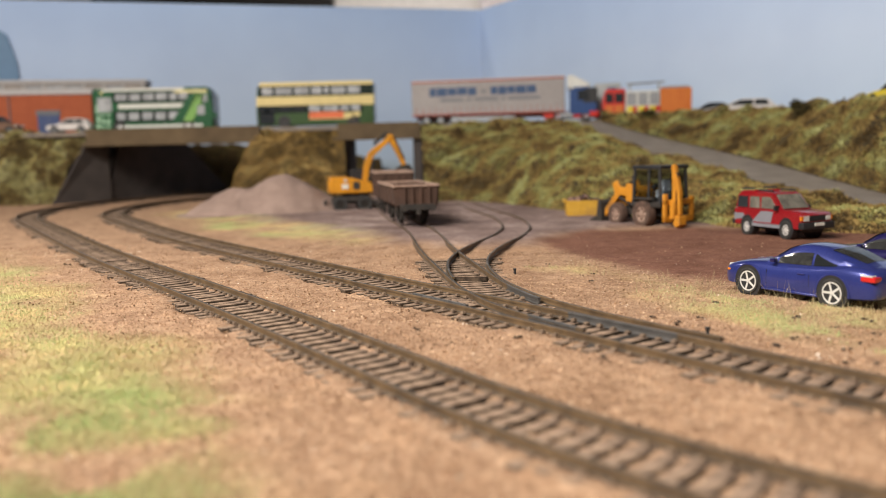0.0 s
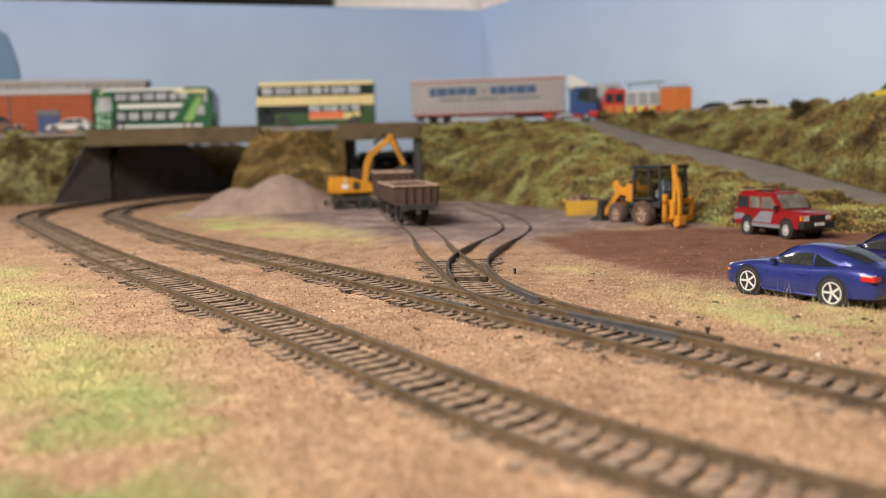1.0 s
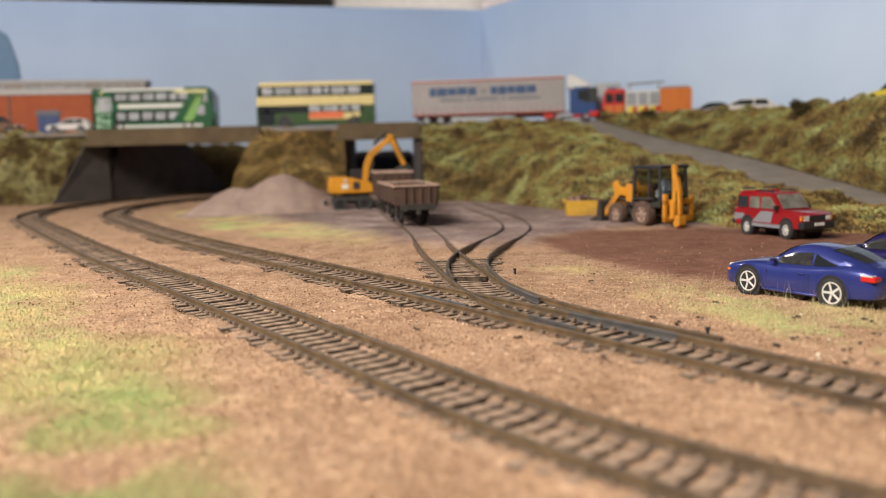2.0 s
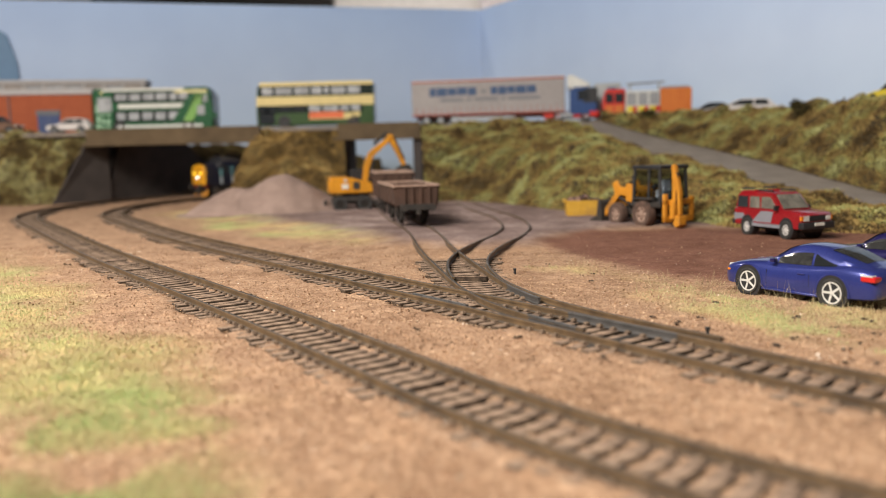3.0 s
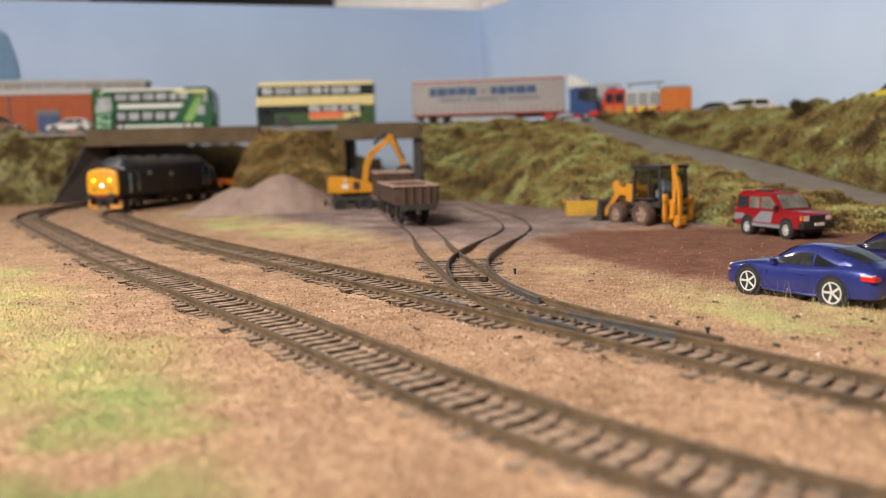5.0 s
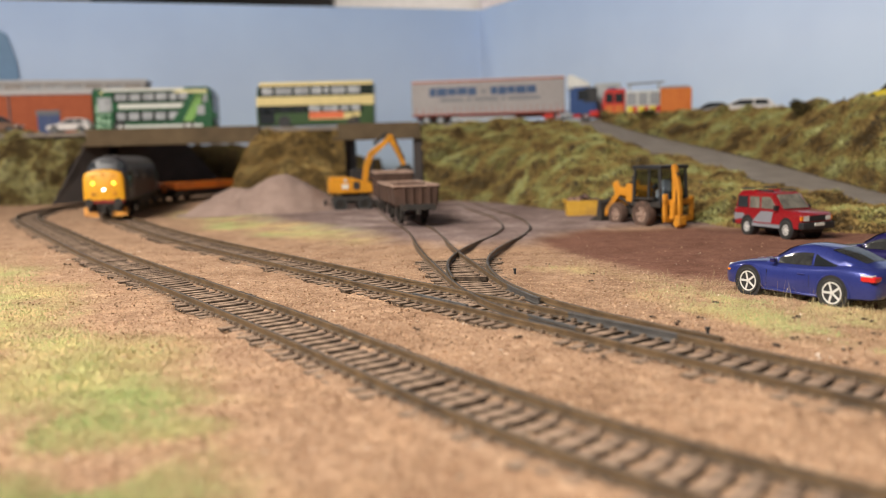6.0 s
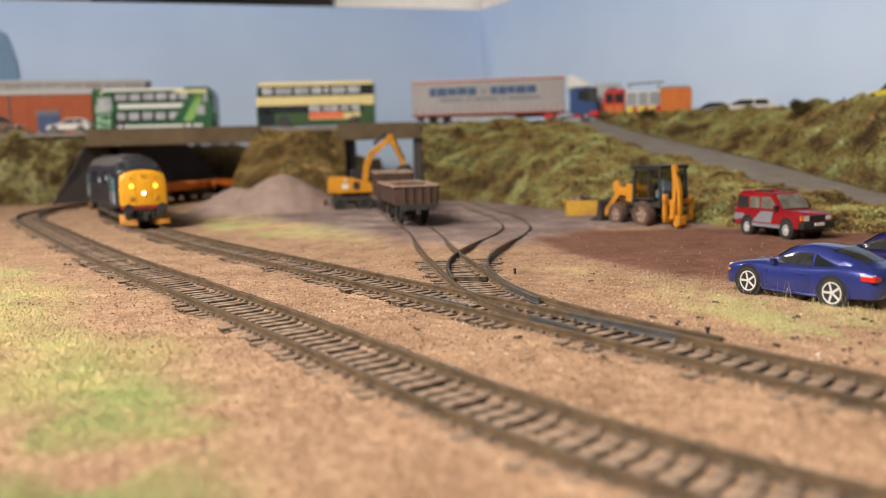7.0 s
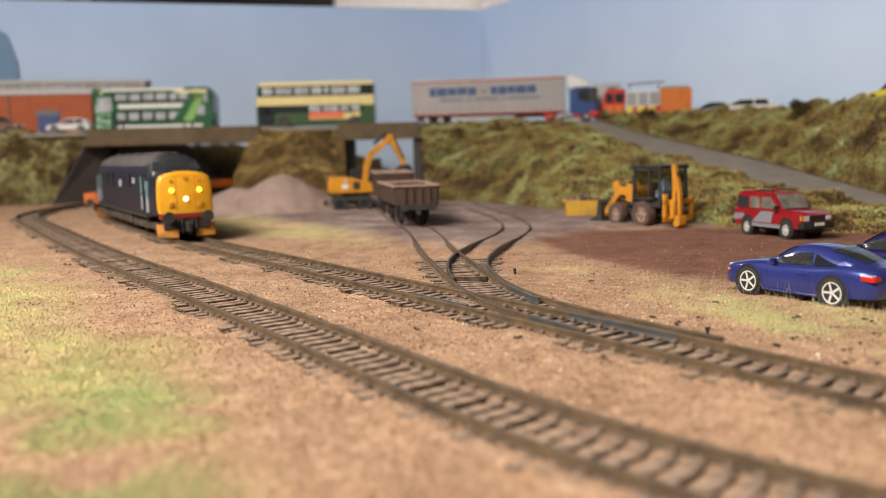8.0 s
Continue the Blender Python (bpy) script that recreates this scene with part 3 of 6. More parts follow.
def build_banks():
    build_bank("green and straw bank beside the wide bridge", [(-760, 965, -4), (-640, 950, -4), (-540, 952, -4), (-470, 962, -4)], [(-760, 1002, 83), (-640, 1000, 83), (-520, 1002, 83), (-438, 1006, 82)], 80, 26, 11, 1, M["pale_leaf"], 1.5)
    build_bank("straw-coloured bank between the two bridges", [(-258, 985, -4), (-252, 930, -4), (-190, 922, -4), (-112, 950, -4)], [(-228, 1040, 80), (-226, 998, 79), (-180, 994, 79), (-122, 996, 79)], 46, 26, 9, 5, M["tan_leaf"], 1.5)
    build_bank("rough green and brown bank above the yard", FOOT, CREST, 170, 34, 12, 9, M["leaf"], 1.5)
    build_bank("rough grassy bank behind the sloping lane", LANE_FAR, CREST_FAR, 130, 24, 12, 14, M["leaf"], 1.5)
    far = [(a, 1) for a in range(150, 100, -5)]
    build_bank("brown bank behind the far curve", [(CENTRE[0] + 474 * math.cos(radians(a)), CENTRE[1] + 474 * math.sin(radians(a)), -4) for a, _ in far],
               [(CENTRE[0] + 505 * math.cos(radians(a)), CENTRE[1] + 505 * math.sin(radians(a)), 38 + min(30, max(0, a - 104) * 1.6)) for a, _ in far], 60, 14, 7, 21, M["far_leaf"], 0.8)


build_banks()


def build_lane():
    n = len(CREST)
    verts, faces = [], []
    a, b = CREST[4:], LANE_FAR
    for i in range(41):
        u = i / 40
        def along(line):
            k = u * (len(line) - 1)
            j = min(int(k), len(line) - 2)
            return Vector(line[j]).lerp(Vector(line[j + 1]), k - j)
        p, q = along(a), along(b)
        for j in range(9):
            v = -0.06 + 1.12 * j / 8
            r = p.lerp(q, v)
            verts.append((r.x, r.y, r.z - 0.6 + 0.5 * noise.noise(r / 20)))
    for i in range(40):
        for j in range(8):
            k = i * 9 + j
            faces.append((k, k + 1, k + 10, k + 9))
    ob = raw("lane", verts, faces, M["asphalt"], None, True)
    tagged(ob, "grey-brown lane sloping down between grassy banks", "road", kind="structure")


build_lane()

build_track("outer model railway track with weathered rails", LINE_A)
build_track("inner model railway track with weathered rails", LINE_B, joined=(LINE_S, 188, 262))
build_track("siding track sunk into the yard", LINE_S, shown=(258, 372), ends=(213, 252), drop=0.08, joined=(LINE_D, 300, 380))
build_track("curved siding track leading behind the yard", LINE_D, sleepers=False, ends=(303, 188), drop=0.05)

# ---- shared parts of vehicles ----
M.update({
    "tyre": surface("black_tyre", (0.02, 0.02, 0.02), (0.04, 0.038, 0.036), 500, 0.75, 0, 0.2, 3000),
    "muddy_tyre": surface("muddy_tyre", (0.05, 0.035, 0.028), (0.15, 0.085, 0.06), 300, 0.9, 0, 0.4, 2500),
    "silver": plain("silver_rim", (0.78, 0.77, 0.74), 0.3, 0.3),
    "black": plain("black_plastic", (0.022, 0.022, 0.024), 0.5),
    "soot": surface("sooty_black", (0.018, 0.016, 0.015), (0.05, 0.04, 0.033), 200, 0.8, 0, 0.3, 1800),
    "glass": plain("dark_glazing", (0.035, 0.04, 0.045), 0.07, 0, 0.6),
    "pale_glass": plain("pale_glazing", (0.30, 0.33, 0.36), 0.12, 0, 0.5),
    "smoke_glass": surface("smoky_glazing", (0.025, 0.026, 0.028), (0.10, 0.10, 0.096), 220, 0.08, 0, 0, 900, coat=0.7),
    "mid_glass": surface("grey_glazing", (0.07, 0.068, 0.06), (0.26, 0.24, 0.20), 160, 0.1, 0, 0, 700, coat=0.5),
    "clear": pane_material("smoky_clear_glazing", (0.50, 0.54, 0.56)),
    "porsche_blue": surface("metallic_blue_paint", (0.024, 0.034, 0.175), (0.034, 0.048, 0.24), 60, 0.3, 0.35, 0.0, 4000, coat=0.9),
    "navy": surface("deep_purple_blue_paint", (0.012, 0.010, 0.07), (0.02, 0.015, 0.10), 60, 0.3, 0.3, 0.0, 4000, coat=0.9),
    "red_paint": surface("glossy_red_paint", (0.22, 0.006, 0.011), (0.30, 0.010, 0.016), 90, 0.3, 0, 0.0, 2000, coat=0.7),
    "grey_paint": plain("grey_stripe_paint", (0.24, 0.24, 0.27), 0.4),
    "cream_trim": plain("cream_interior", (0.55, 0.50, 0.40), 0.6),
    "lamp_clear": plain("clear_lamp", (0.75, 0.75, 0.72), 0.15, 0.2, 0.5),
    "lamp_amber": plain("amber_lamp", (0.75, 0.22, 0.02), 0.2),
    "lamp_red": plain("red_lamp", (0.60, 0.02, 0.02), 0.15, 0, 0.6),
    "plate": plain("pale_plate", (0.70, 0.68, 0.62), 0.5),
    "bar_grey": plain("grey_bar", (0.16, 0.17, 0.19), 0.6),
    "plant_yellow": surface("plant_yellow_paint", (0.54, 0.215, 0.010), (0.68, 0.30, 0.018), 120, 0.45, 0, 0.15, 1500, grime=(0.30, 0.14, 0.03)),
    "dirty_yellow": surface("dirty_yellow_paint", (0.50, 0.19, 0.010), (0.68, 0.29, 0.018), 140, 0.6, 0, 0.2, 1800, grime=(0.20, 0.10, 0.035)),
    "skip_yellow": surface("skip_yellow_paint", (0.50, 0.27, 0.02), (0.62, 0.36, 0.04), 120, 0.65, 0, 0.2, 1500, grime=(0.28, 0.15, 0.04)),
    "rust": surface("rusty_brown_steel", (0.048, 0.026, 0.017), (0.092, 0.047, 0.031), 90, 0.85, 0, 0.35, 1600, grime=(0.065, 0.036, 0.03)),
    "rust_rim": surface("dusty_rusty_rim", (0.26, 0.16, 0.12), (0.46, 0.33, 0.26), 200, 0.85, 0, 0.3, 2000),
    "sand": islands("pale_load", [(0.0, (0.36, 0.25, 0.19)), (1.0, (0.62, 0.48, 0.40))], 0.3, scale=60),
    "gravel_pile": surface("gravel_pile", (0.25, 0.172, 0.142), (0.37, 0.265, 0.222), 60, 0.95, 0, 0.9, 1300),
    "loco_blue": surface("loco_dark_blue_paint", (0.007, 0.008, 0.021), (0.013, 0.015, 0.036), 80, 0.42, 0, 0.08, 1800, grime=(0.024, 0.022, 0.028)),
    "loco_dark": surface("loco_cab_dark_grey", (0.018, 0.018, 0.022), (0.035, 0.034, 0.04), 90, 0.4, 0, 0.05, 1800),
    "loco_roof": surface("loco_roof_grey", (0.052, 0.046, 0.045), (0.092, 0.080, 0.077), 70, 0.7, 0, 0.15, 1500, grime=(0.05, 0.045, 0.045)),
    "loco_yellow": surface("warning_yellow_paint", (0.70, 0.32, 0.012), (0.82, 0.41, 0.02), 100, 0.4, 0, 0.05, 1800, grime=(0.62, 0.27, 0.012)),
    "bogie_brown": surface("dusty_brown_running_gear", (0.028, 0.022, 0.018), (0.10, 0.072, 0.052), 220, 0.85, 0, 0.3, 1800),
    "teal": plain("pale_teal_stripe", (0.14, 0.30, 0.33), 0.45),
    "pale_stripe": plain("pale_grey_stripe", (0.40, 0.44, 0.48), 0.45),
    "plough": surface("rusty_orange_plough", (0.52, 0.20, 0.02), (0.70, 0.32, 0.04), 200, 0.6, 0, 0.2, 2000, grime=(0.22, 0.09, 0.03)),
    "beam_red": plain("buffer_beam_red", (0.25, 0.022, 0.012), 0.6),
    "wagon_orange": surface("wagon_orange_paint", (0.58, 0.13, 0.015), (0.72, 0.20, 0.025), 90, 0.5, 0, 0.1, 1500, grime=(0.36, 0.09, 0.02)),
    "white_glow": glowing("lit_headlight", (0.9, 0.97, 1.0), 4),
    "amber_glow": glowing("lit_marker_light", (1.0, 0.72, 0.06), 3),
})


def wheel_meshes(r, w, hub, tyre_mat, rim_mat, spokes, n=24):
    """A tyre with shoulders and a dished, spoked rim; the axle lies along y, the outside is +y."""
    prof = [(hub, -w / 2), (r * 0.93, -w / 2), (r, -w * 0.32), (r, w * 0.32), (r * 0.93, w / 2), (hub * 1.06, w / 2), (hub, w * 0.40)]
    rings = []
    for i in range(n):
        a = 2 * math.pi * i / n
        rings.append([(q * math.cos(a), y, q * math.sin(a)) for q, y in prof])
    tyre = mesh_of("tyre", loft(rings + [rings[0]], caps=False), tyre_mat, True)
    b = tube((0, -w * 0.4, 0), (0, w * 0.05, 0), hub * 1.0, n=n)
    prof = [(hub * 0.86, w * 0.40), (hub * 1.02, w * 0.40), (hub * 1.02, w * 0.1), (hub * 0.86, w * 0.1)]
    rings = [[(q * math.cos(2 * math.pi * i / n), y, q * math.sin(2 * math.pi * i / n)) for q, y in prof] for i in range(n)]
    loft(rings + [rings[0]], caps=False, bm=b)
    tube((0, 0, 0), (0, w * 0.40, 0), hub * 0.24, hub * 0.2, 10, b)
    for k in range(spokes):
        s = bmesh.new()
        box(hub * 0.12, hub * 0.93, -hub * 0.15, hub * 0.15, w * 0.12, w * 0.37, hub * 0.05, s)
        for v in s.verts:
            v.co = (v.co.x, v.co.z, v.co.y)
        bmesh.ops.rotate(s, cent=(0, 0, 0), matrix=Matrix.Rotation(2 * math.pi * k / spokes, 3, "Y"), verts=s.verts)
        join(b, s)
    return tyre, mesh_of("rim", b, rim_mat, False)


def put_wheel(parent, meshes, x, y, r, name="wheel"):
    t = new(name, meshes[0])
    t.parent = parent
    t.matrix_local = at(x, y, r, 0 if y > 0 else 180)
    k = new("rim", meshes[1])
    k.parent = t
    return t


def interp(table, x):
    """The row of a station table (first column x, rising) at x, smoothly between stations."""
    xs = [r[0] for r in table]
    out = []
    for c in range(1, len(table[0])):
        out.append(float(np.interp(x, xs, [r[c] for r in table])))
    return out


def smoothed(table, n):
    """More stations in between, on a spline."""
    rows = [table[0]] + list(table) + [table[-1]]
    out = []
    for i in range(1, len(rows) - 2):
        p0, p1, p2, p3 = (np.array(rows[i + k], float) for k in (-1, 0, 1, 2))
        for k in range(n):
            t = k / n
            out.append(tuple(0.5 * (2 * p1 + (p2 - p0) * t + (2 * p0 - 5 * p1 + 4 * p2 - p3) * t * t + (3 * p1 - p0 - 3 * p2 + p3) * t ** 3)))
    out.append(tuple(float(v) for v in rows[-1]))
    return out


# ---- the coupe ----
def build_coupe(m, paint, label):
    car = thing("coupe", m, label, "car", "parked coupes")
    k = 1000 / 76.0
    low = [(-2.22, 0.54, 0.36, 0.64), (-2.16, 0.74, 0.27, 0.81), (-2.0, 0.83, 0.23, 0.895), (-1.75, 0.87, 0.21, 0.94), (-1.4, 0.885, 0.18, 0.955), (-1.0, 0.885, 0.17, 0.91), (-0.5, 0.855, 0.16, 0.86),
           (0.0, 0.845, 0.16, 0.83), (0.5, 0.845, 0.16, 0.825), (0.85, 0.855, 0.16, 0.835), (1.2, 0.865, 0.17, 0.82), (1.6, 0.845, 0.18, 0.765), (1.84, 0.80, 0.19, 0.705), (1.99, 0.70, 0.22, 0.645), (2.07, 0.56, 0.27, 0.57), (2.105, 0.36, 0.33, 0.50)]
    rings = []
    for x, w, zb, zt in smoothed(low, 3):
        h = zt - zb
        half = [(0.0, zb), (w * 0.80, zb), (w * 0.955, zb + 0.07 * h), (w, zb + 0.30 * h), (w, zb + 0.52 * h), (w * 0.985, zb + 0.70 * h), (w * 0.95, zb + 0.84 * h), (w * 0.88, zb + 0.94 * h), (w * 0.74, zb + 0.985 * h), (w * 0.45, zt + 0.012), (0.0, zt + 0.02)]
        rings.append([(x * k, y * k, z * k) for y, z in half] + [(x * k, -y * k, z * k) for y, z in half[-2:0:-1]])
    body = part("body", loft(rings), paint, car, smooth=True)
    top = [(-1.94, 0.60, 0.90, 0.42, 0.93), (-1.58, 0.67, 0.91, 0.475, 1.05), (-1.22, 0.72, 0.88, 0.525, 1.17), (-0.84, 0.745, 0.84, 0.55, 1.262), (-0.46, 0.765, 0.82, 0.565, 1.305), (-0.14, 0.765, 0.81, 0.56, 1.30), (0.14, 0.755, 0.81, 0.55, 1.235), (0.42, 0.74, 0.81, 0.54, 1.08), (0.76, 0.70, 0.80, 0.60, 0.87)]
    fine = smoothed(top, 4)
    rings = []
    for x, wb, zb, wr, zr in fine:
        half = [(wb, zb - 0.04), (wb * 0.97 + wr * 0.03, zb + 0.1 * (zr - zb)), (wb * 0.5 + wr * 0.5 + 0.015, zb + 0.55 * (zr - zb)), (wr, zr - 0.085 * min(1, (zr - zb) / 0.2)), (wr * 0.9, zr - 0.035 * min(1, (zr - zb) / 0.2)), (wr * 0.6, zr - 0.008), (0, zr + 0.008)]
        rings.append([(x * k, y * k, z * k) for y, z in half] + [(x * k, -y * k, z * k) for y, z in half[-2::-1]])
    part("cabin", loft(rings, closed=False), paint, car, smooth=True)

    def side(x, v, s):
        wb, zb, wr, zr = interp(fine, x)
        h, e = zr - zb, 0.085 * min(1, (zr - zb) / 0.2)
        z = zb + (h - e) * v
        y = float(np.interp(z, [zb - 0.04, zb + 0.1 * h, zb + 0.55 * h, zr - e], [wb, wb * 0.97 + wr * 0.03, (wb + wr) / 2 + 0.015, wr])) + 0.012
        return (x * k, s * y * k, z * k)

    def crown(x, y):
        wb, zb, wr, zr = interp(fine, x)
        return (x * k, y * wr * k, (zr + 0.012 - 0.03 * y * y) * k)

    def sheet(fn, us, vs, thick=0.12):
        b = bmesh.new()
        g = [[b.verts.new(fn(u, v)) for v in vs] for u in us]
        for i in range(len(us) - 1):
            for j in range(len(vs) - 1):
                b.faces.new((g[i][j], g[i][j + 1], g[i + 1][j + 1], g[i + 1][j]))
        bmesh.ops.solidify(b, geom=b.faces[:], thickness=thick)
        return b

    def shaped(x0, x1, lift0, lift1, s):
        us = [i / 10 for i in range(11)]
        def fn(u, v):
            x = x0 + (x1 - x0) * u
            wb, zb, wr, zr = interp(fine, x)
            hi = min(0.96, lift0 + (lift1 - lift0) * u, 0.96 if zr > 1.02 else 0.5)
            return side(x, 0.10 + (hi - 0.10) * v, s)
        return sheet(fn, us, [0, 0.25, 0.5, 0.75, 1])
    for s in (1, -1):
        part("door_window", shaped(-0.54, 0.38, 0.80, 0.72, s), M["smoke_glass"], car, "smoky tinted door window")
        part("quarter_window", shaped(-1.18, -0.60, 0.26, 0.80, s), M["glass"], car, "dark tinted quarter window")
    part("rear_window", sheet(crown, [-1.72 + 0.1 * i for i in range(9)], [-0.92, -0.5, 0, 0.5, 0.92]), M["smoke_glass"], car, "sloping smoky rear window", smooth=True)
    part("windscreen", sheet(crown, [0.03 + 0.07 * i for i in range(9)], [-0.95, -0.5, 0, 0.5, 0.95]), M["glass"], car, "dark windscreen", smooth=True)
    wm = wheel_meshes(0.325 * k, 0.22 * k, 0.25 * k, M["tyre"], M["silver"], 5, 30)
    for x in (1.19, -1.17):
        for s in (1, -1):
            wa, _, _ = interp(low, x)
            rings, n = [], 22
            for i in range(n + 1):
                a = math.pi * (-0.06 + 1.12 * i / n)
                c, d = math.cos(a), math.sin(a)
                rings.append([((x + c * r) * k, s * (wa + o) * k, (0.325 + d * r) * k) for r, o in ((0.396, -0.03), (0.396, 0.012), (0.418, 0.012), (0.440, -0.02))])
            part("arch_lip", loft(rings), paint, car, smooth=True)
            # A black disc proud of the body stands in for the shaded hollow.
            part("wheel_well_disc", tube((x * k, s * (wa - 0.3) * k, 0.325 * k), (x * k, s * (wa + 0.004) * k, 0.325 * k), 0.398 * k, n=26), M["black"], car, "black disc in place of the shaded wheel well")
            put_wheel(car, wm, x * k, s * (wa - 0.075) * k, 0.325 * k)

    for s in (1, -1):
        part("tail_lamp", box(-2.19 * k, -1.84 * k, s * 0.58 * k, s * 0.872 * k, 0.655 * k, 0.775 * k, 0.5, seg=2), M["lamp_red"], car, "red tail lamp", True)
        part("tail_indicator", box(-2.12 * k, -1.84 * k, s * 0.62 * k, s * 0.874 * k, 0.765 * k, 0.80 * k, 0.15), M["lamp_clear"], car, "clear strip over the tail lamp")
        part("headlight", box(1.72 * k, 1.93 * k, s * 0.50 * k, s * 0.70 * k, 0.60 * k, 0.69 * k, 0.4, seg=2), M["lamp_clear"], car, "clear headlight", True)
        part("side_marker", box(1.80 * k, 1.90 * k, s * 0.70 * k, s * 0.80 * k, 0.52 * k, 0.57 * k, 0.1), M["lamp_amber"], car, "amber side marker")
        part("mirror", box(0.38 * k, 0.52 * k, s * 0.78 * k, s * 0.94 * k, 0.86 * k, 0.955 * k, 0.5, seg=2), M["navy"], car, smooth=True)
        part("door_handle", box(-0.42 * k, -0.22 * k, s * 0.845 * k, s * 0.872 * k, 0.64 * k, 0.675 * k, 0.12), paint, car, smooth=True)
        part("door_gap", box(0.658 * k, 0.666 * k, s * 0.80 * k, s * 0.8515 * k, 0.32 * k, 0.66 * k), M["black"], car, "thin dark door gap")
        part("door_gap", box(-0.542 * k, -0.534 * k, s * 0.80 * k, s * 0.8615 * k, 0.36 * k, 0.66 * k), M["black"], car, "thin dark door gap")
        part("sill", box(-0.78 * k, 0.80 * k, s * 0.70 * k, s * 0.862 * k, 0.17 * k, 0.225 * k, 0.15), paint, car, smooth=True)
    part("number_plate", box(-2.26 * k, -2.20 * k, -0.26 * k, 0.26 * k, 0.44 * k, 0.54 * k, 0.1), M["plate"], car, "pale rear plate")
    part("engine_grille", box(-1.98 * k, -1.78 * k, -0.35 * k, 0.35 * k, 0.86 * k, 0.915 * k, 0.2), M["black"], car, "black engine lid grille")
    return car


# ---- the off-roader ----
def build_offroader(m):
    car = thing("offroad_car", m, "red off-road car with grey side stripes", "car")
    k = 1000 / 82.0
    E = lambda pts, y0, y1, bev=0.25: extrude([(x * k, z * k) for x, z in pts], y0 * k, y1 * k, bev)
    body = [(-2.2, 0.42), (-2.2, 1.08), (-2.14, 1.14), (1.0, 1.16), (2.05, 1.07), (2.2, 0.98), (2.22, 0.55), (2.1, 0.42)]
    part("body", E(body, -0.88, 0.88, 0.5), M["red_paint"], car, smooth=True)
    cab = [(-2.12, 1.12), (-1.98, 1.72), (-1.80, 1.86), (-0.95, 1.90), (-0.85, 1.82), (0.15, 1.82), (0.32, 1.76), (0.98, 1.14)]
    rings = []
    for y, f in ((-0.83, 0), (-0.72, 1), (0.72, 1), (0.83, 0)):
        rings.append([(x * k, y * k, (z if f else 1.13 + (z - 1.13) * 0.93) * k) for x, z in cab])
    part("cabin", loft(rings), M["red_paint"], car, smooth=False)
    for s in (1, -1):
        for x0, x1, xt0, xt1, lab in ((-2.03, -1.28, -1.93, -1.30, "rear quarter window"), (-1.16, -0.48, -1.14, -0.50, "rear side window"), (-0.38, 0.66, -0.36, 0.20, "front door window")):
            pts = [(x0 * k, s * 0.835 * k, 1.17 * k), (x1 * k, s * 0.835 * k, 1.17 * k), (xt1 * k, s * 0.835 * k, 1.64 * k), (xt0 * k, s * 0.835 * k, 1.64 * k)]
            part("side_window", slab(pts if s < 0 else pts[::-1], 0.16), M["glass"] if "quarter" in lab else M["mid_glass"], car, "tinted " + lab)
        st = [(-2.19, 0.62), (-2.19, 0.92), (-1.55, 0.92), (-1.4, 0.72)]
        part("stripe", slab([(x * k, s * 0.881 * k, z * k) for x, z in (st if s < 0 else st[::-1])], 0.08), M["grey_paint"], car, "grey painted side stripe")
        st = [(-0.95, 0.60), (-0.35, 1.06), (0.45, 1.06), (0.30, 0.60)]
        part("stripe", slab([(x * k, s * 0.881 * k, z * k) for x, z in st[::1 if s > 0 else -1]], 0.08), M["grey_paint"], car, "grey painted side stripe")
        part("sill", box(-1.2 * k, 0.9 * k, s * 0.78 * k, s * 0.90 * k, 0.42 * k, 0.56 * k, 0.2), M["grey_paint"], car)
        part("roof_rail", tube((-1.9 * k, s * 0.66 * k, 1.95 * k), (-1.05 * k, s * 0.66 * k, 1.97 * k), 0.45), M["black"], car, "black roof rail")
        part("roof_rail", tube((-0.75 * k, s * 0.66 * k, 1.90 * k), (0.2 * k, s * 0.66 * k, 1.88 * k), 0.45), M["black"], car, "black roof rail")
        part("headlight", box(2.19 * k, 2.245 * k, s * 0.50 * k, s * 0.78 * k, 0.78 * k, 0.95 * k, 0.2), M["lamp_clear"], car, "clear headlight")
        part("indicator", box(2.12 * k, 2.23 * k, s * 0.79 * k, s * 0.895 * k, 0.80 * k, 0.94 * k, 0.2), M["lamp_amber"], car, "amber indicator")
        part("mirror", box(0.66 * k, 0.78 * k, s * 0.86 * k, s * 1.05 * k, 1.13 * k, 1.30 * k, 0.2), M["black"], car, "black door mirror")
    wsp = [(0.96 * k, -0.74 * k, 1.19 * k), (0.96 * k, 0.74 * k, 1.19 * k), (0.40 * k, 0.66 * k, 1.73 * k), (0.40 * k, -0.66 * k, 1.73 * k)]
    part("windscreen", slab(wsp, 0.25), M["mid_glass"], car, "grey tinted windscreen")
    part("rear_screen", slab([(-2.13 * k, 0.66 * k, 1.2 * k), (-2.13 * k, -0.66 * k, 1.2 * k), (-2.0 * k, -0.6 * k, 1.68 * k), (-2.0 * k, 0.6 * k, 1.68 * k)], 0.2), M["glass"], car)
    part("grille", box(2.19 * k, 2.24 * k, -0.48 * k, 0.48 * k, 0.76 * k, 0.97 * k, 0.1), M["black"], car, "black grille")
    part("front_bumper", box(2.02 * k, 2.36 * k, -0.90 * k, 0.90 * k, 0.45 * k, 0.72 * k, 0.5, seg=2), M["black"], car, "black front bumper", True)
    part("rear_bumper", box(-2.34 * k, -2.1 * k, -0.9 * k, 0.9 * k, 0.45 * k, 0.66 * k, 0.4), M["black"], car, "black rear bumper", True)
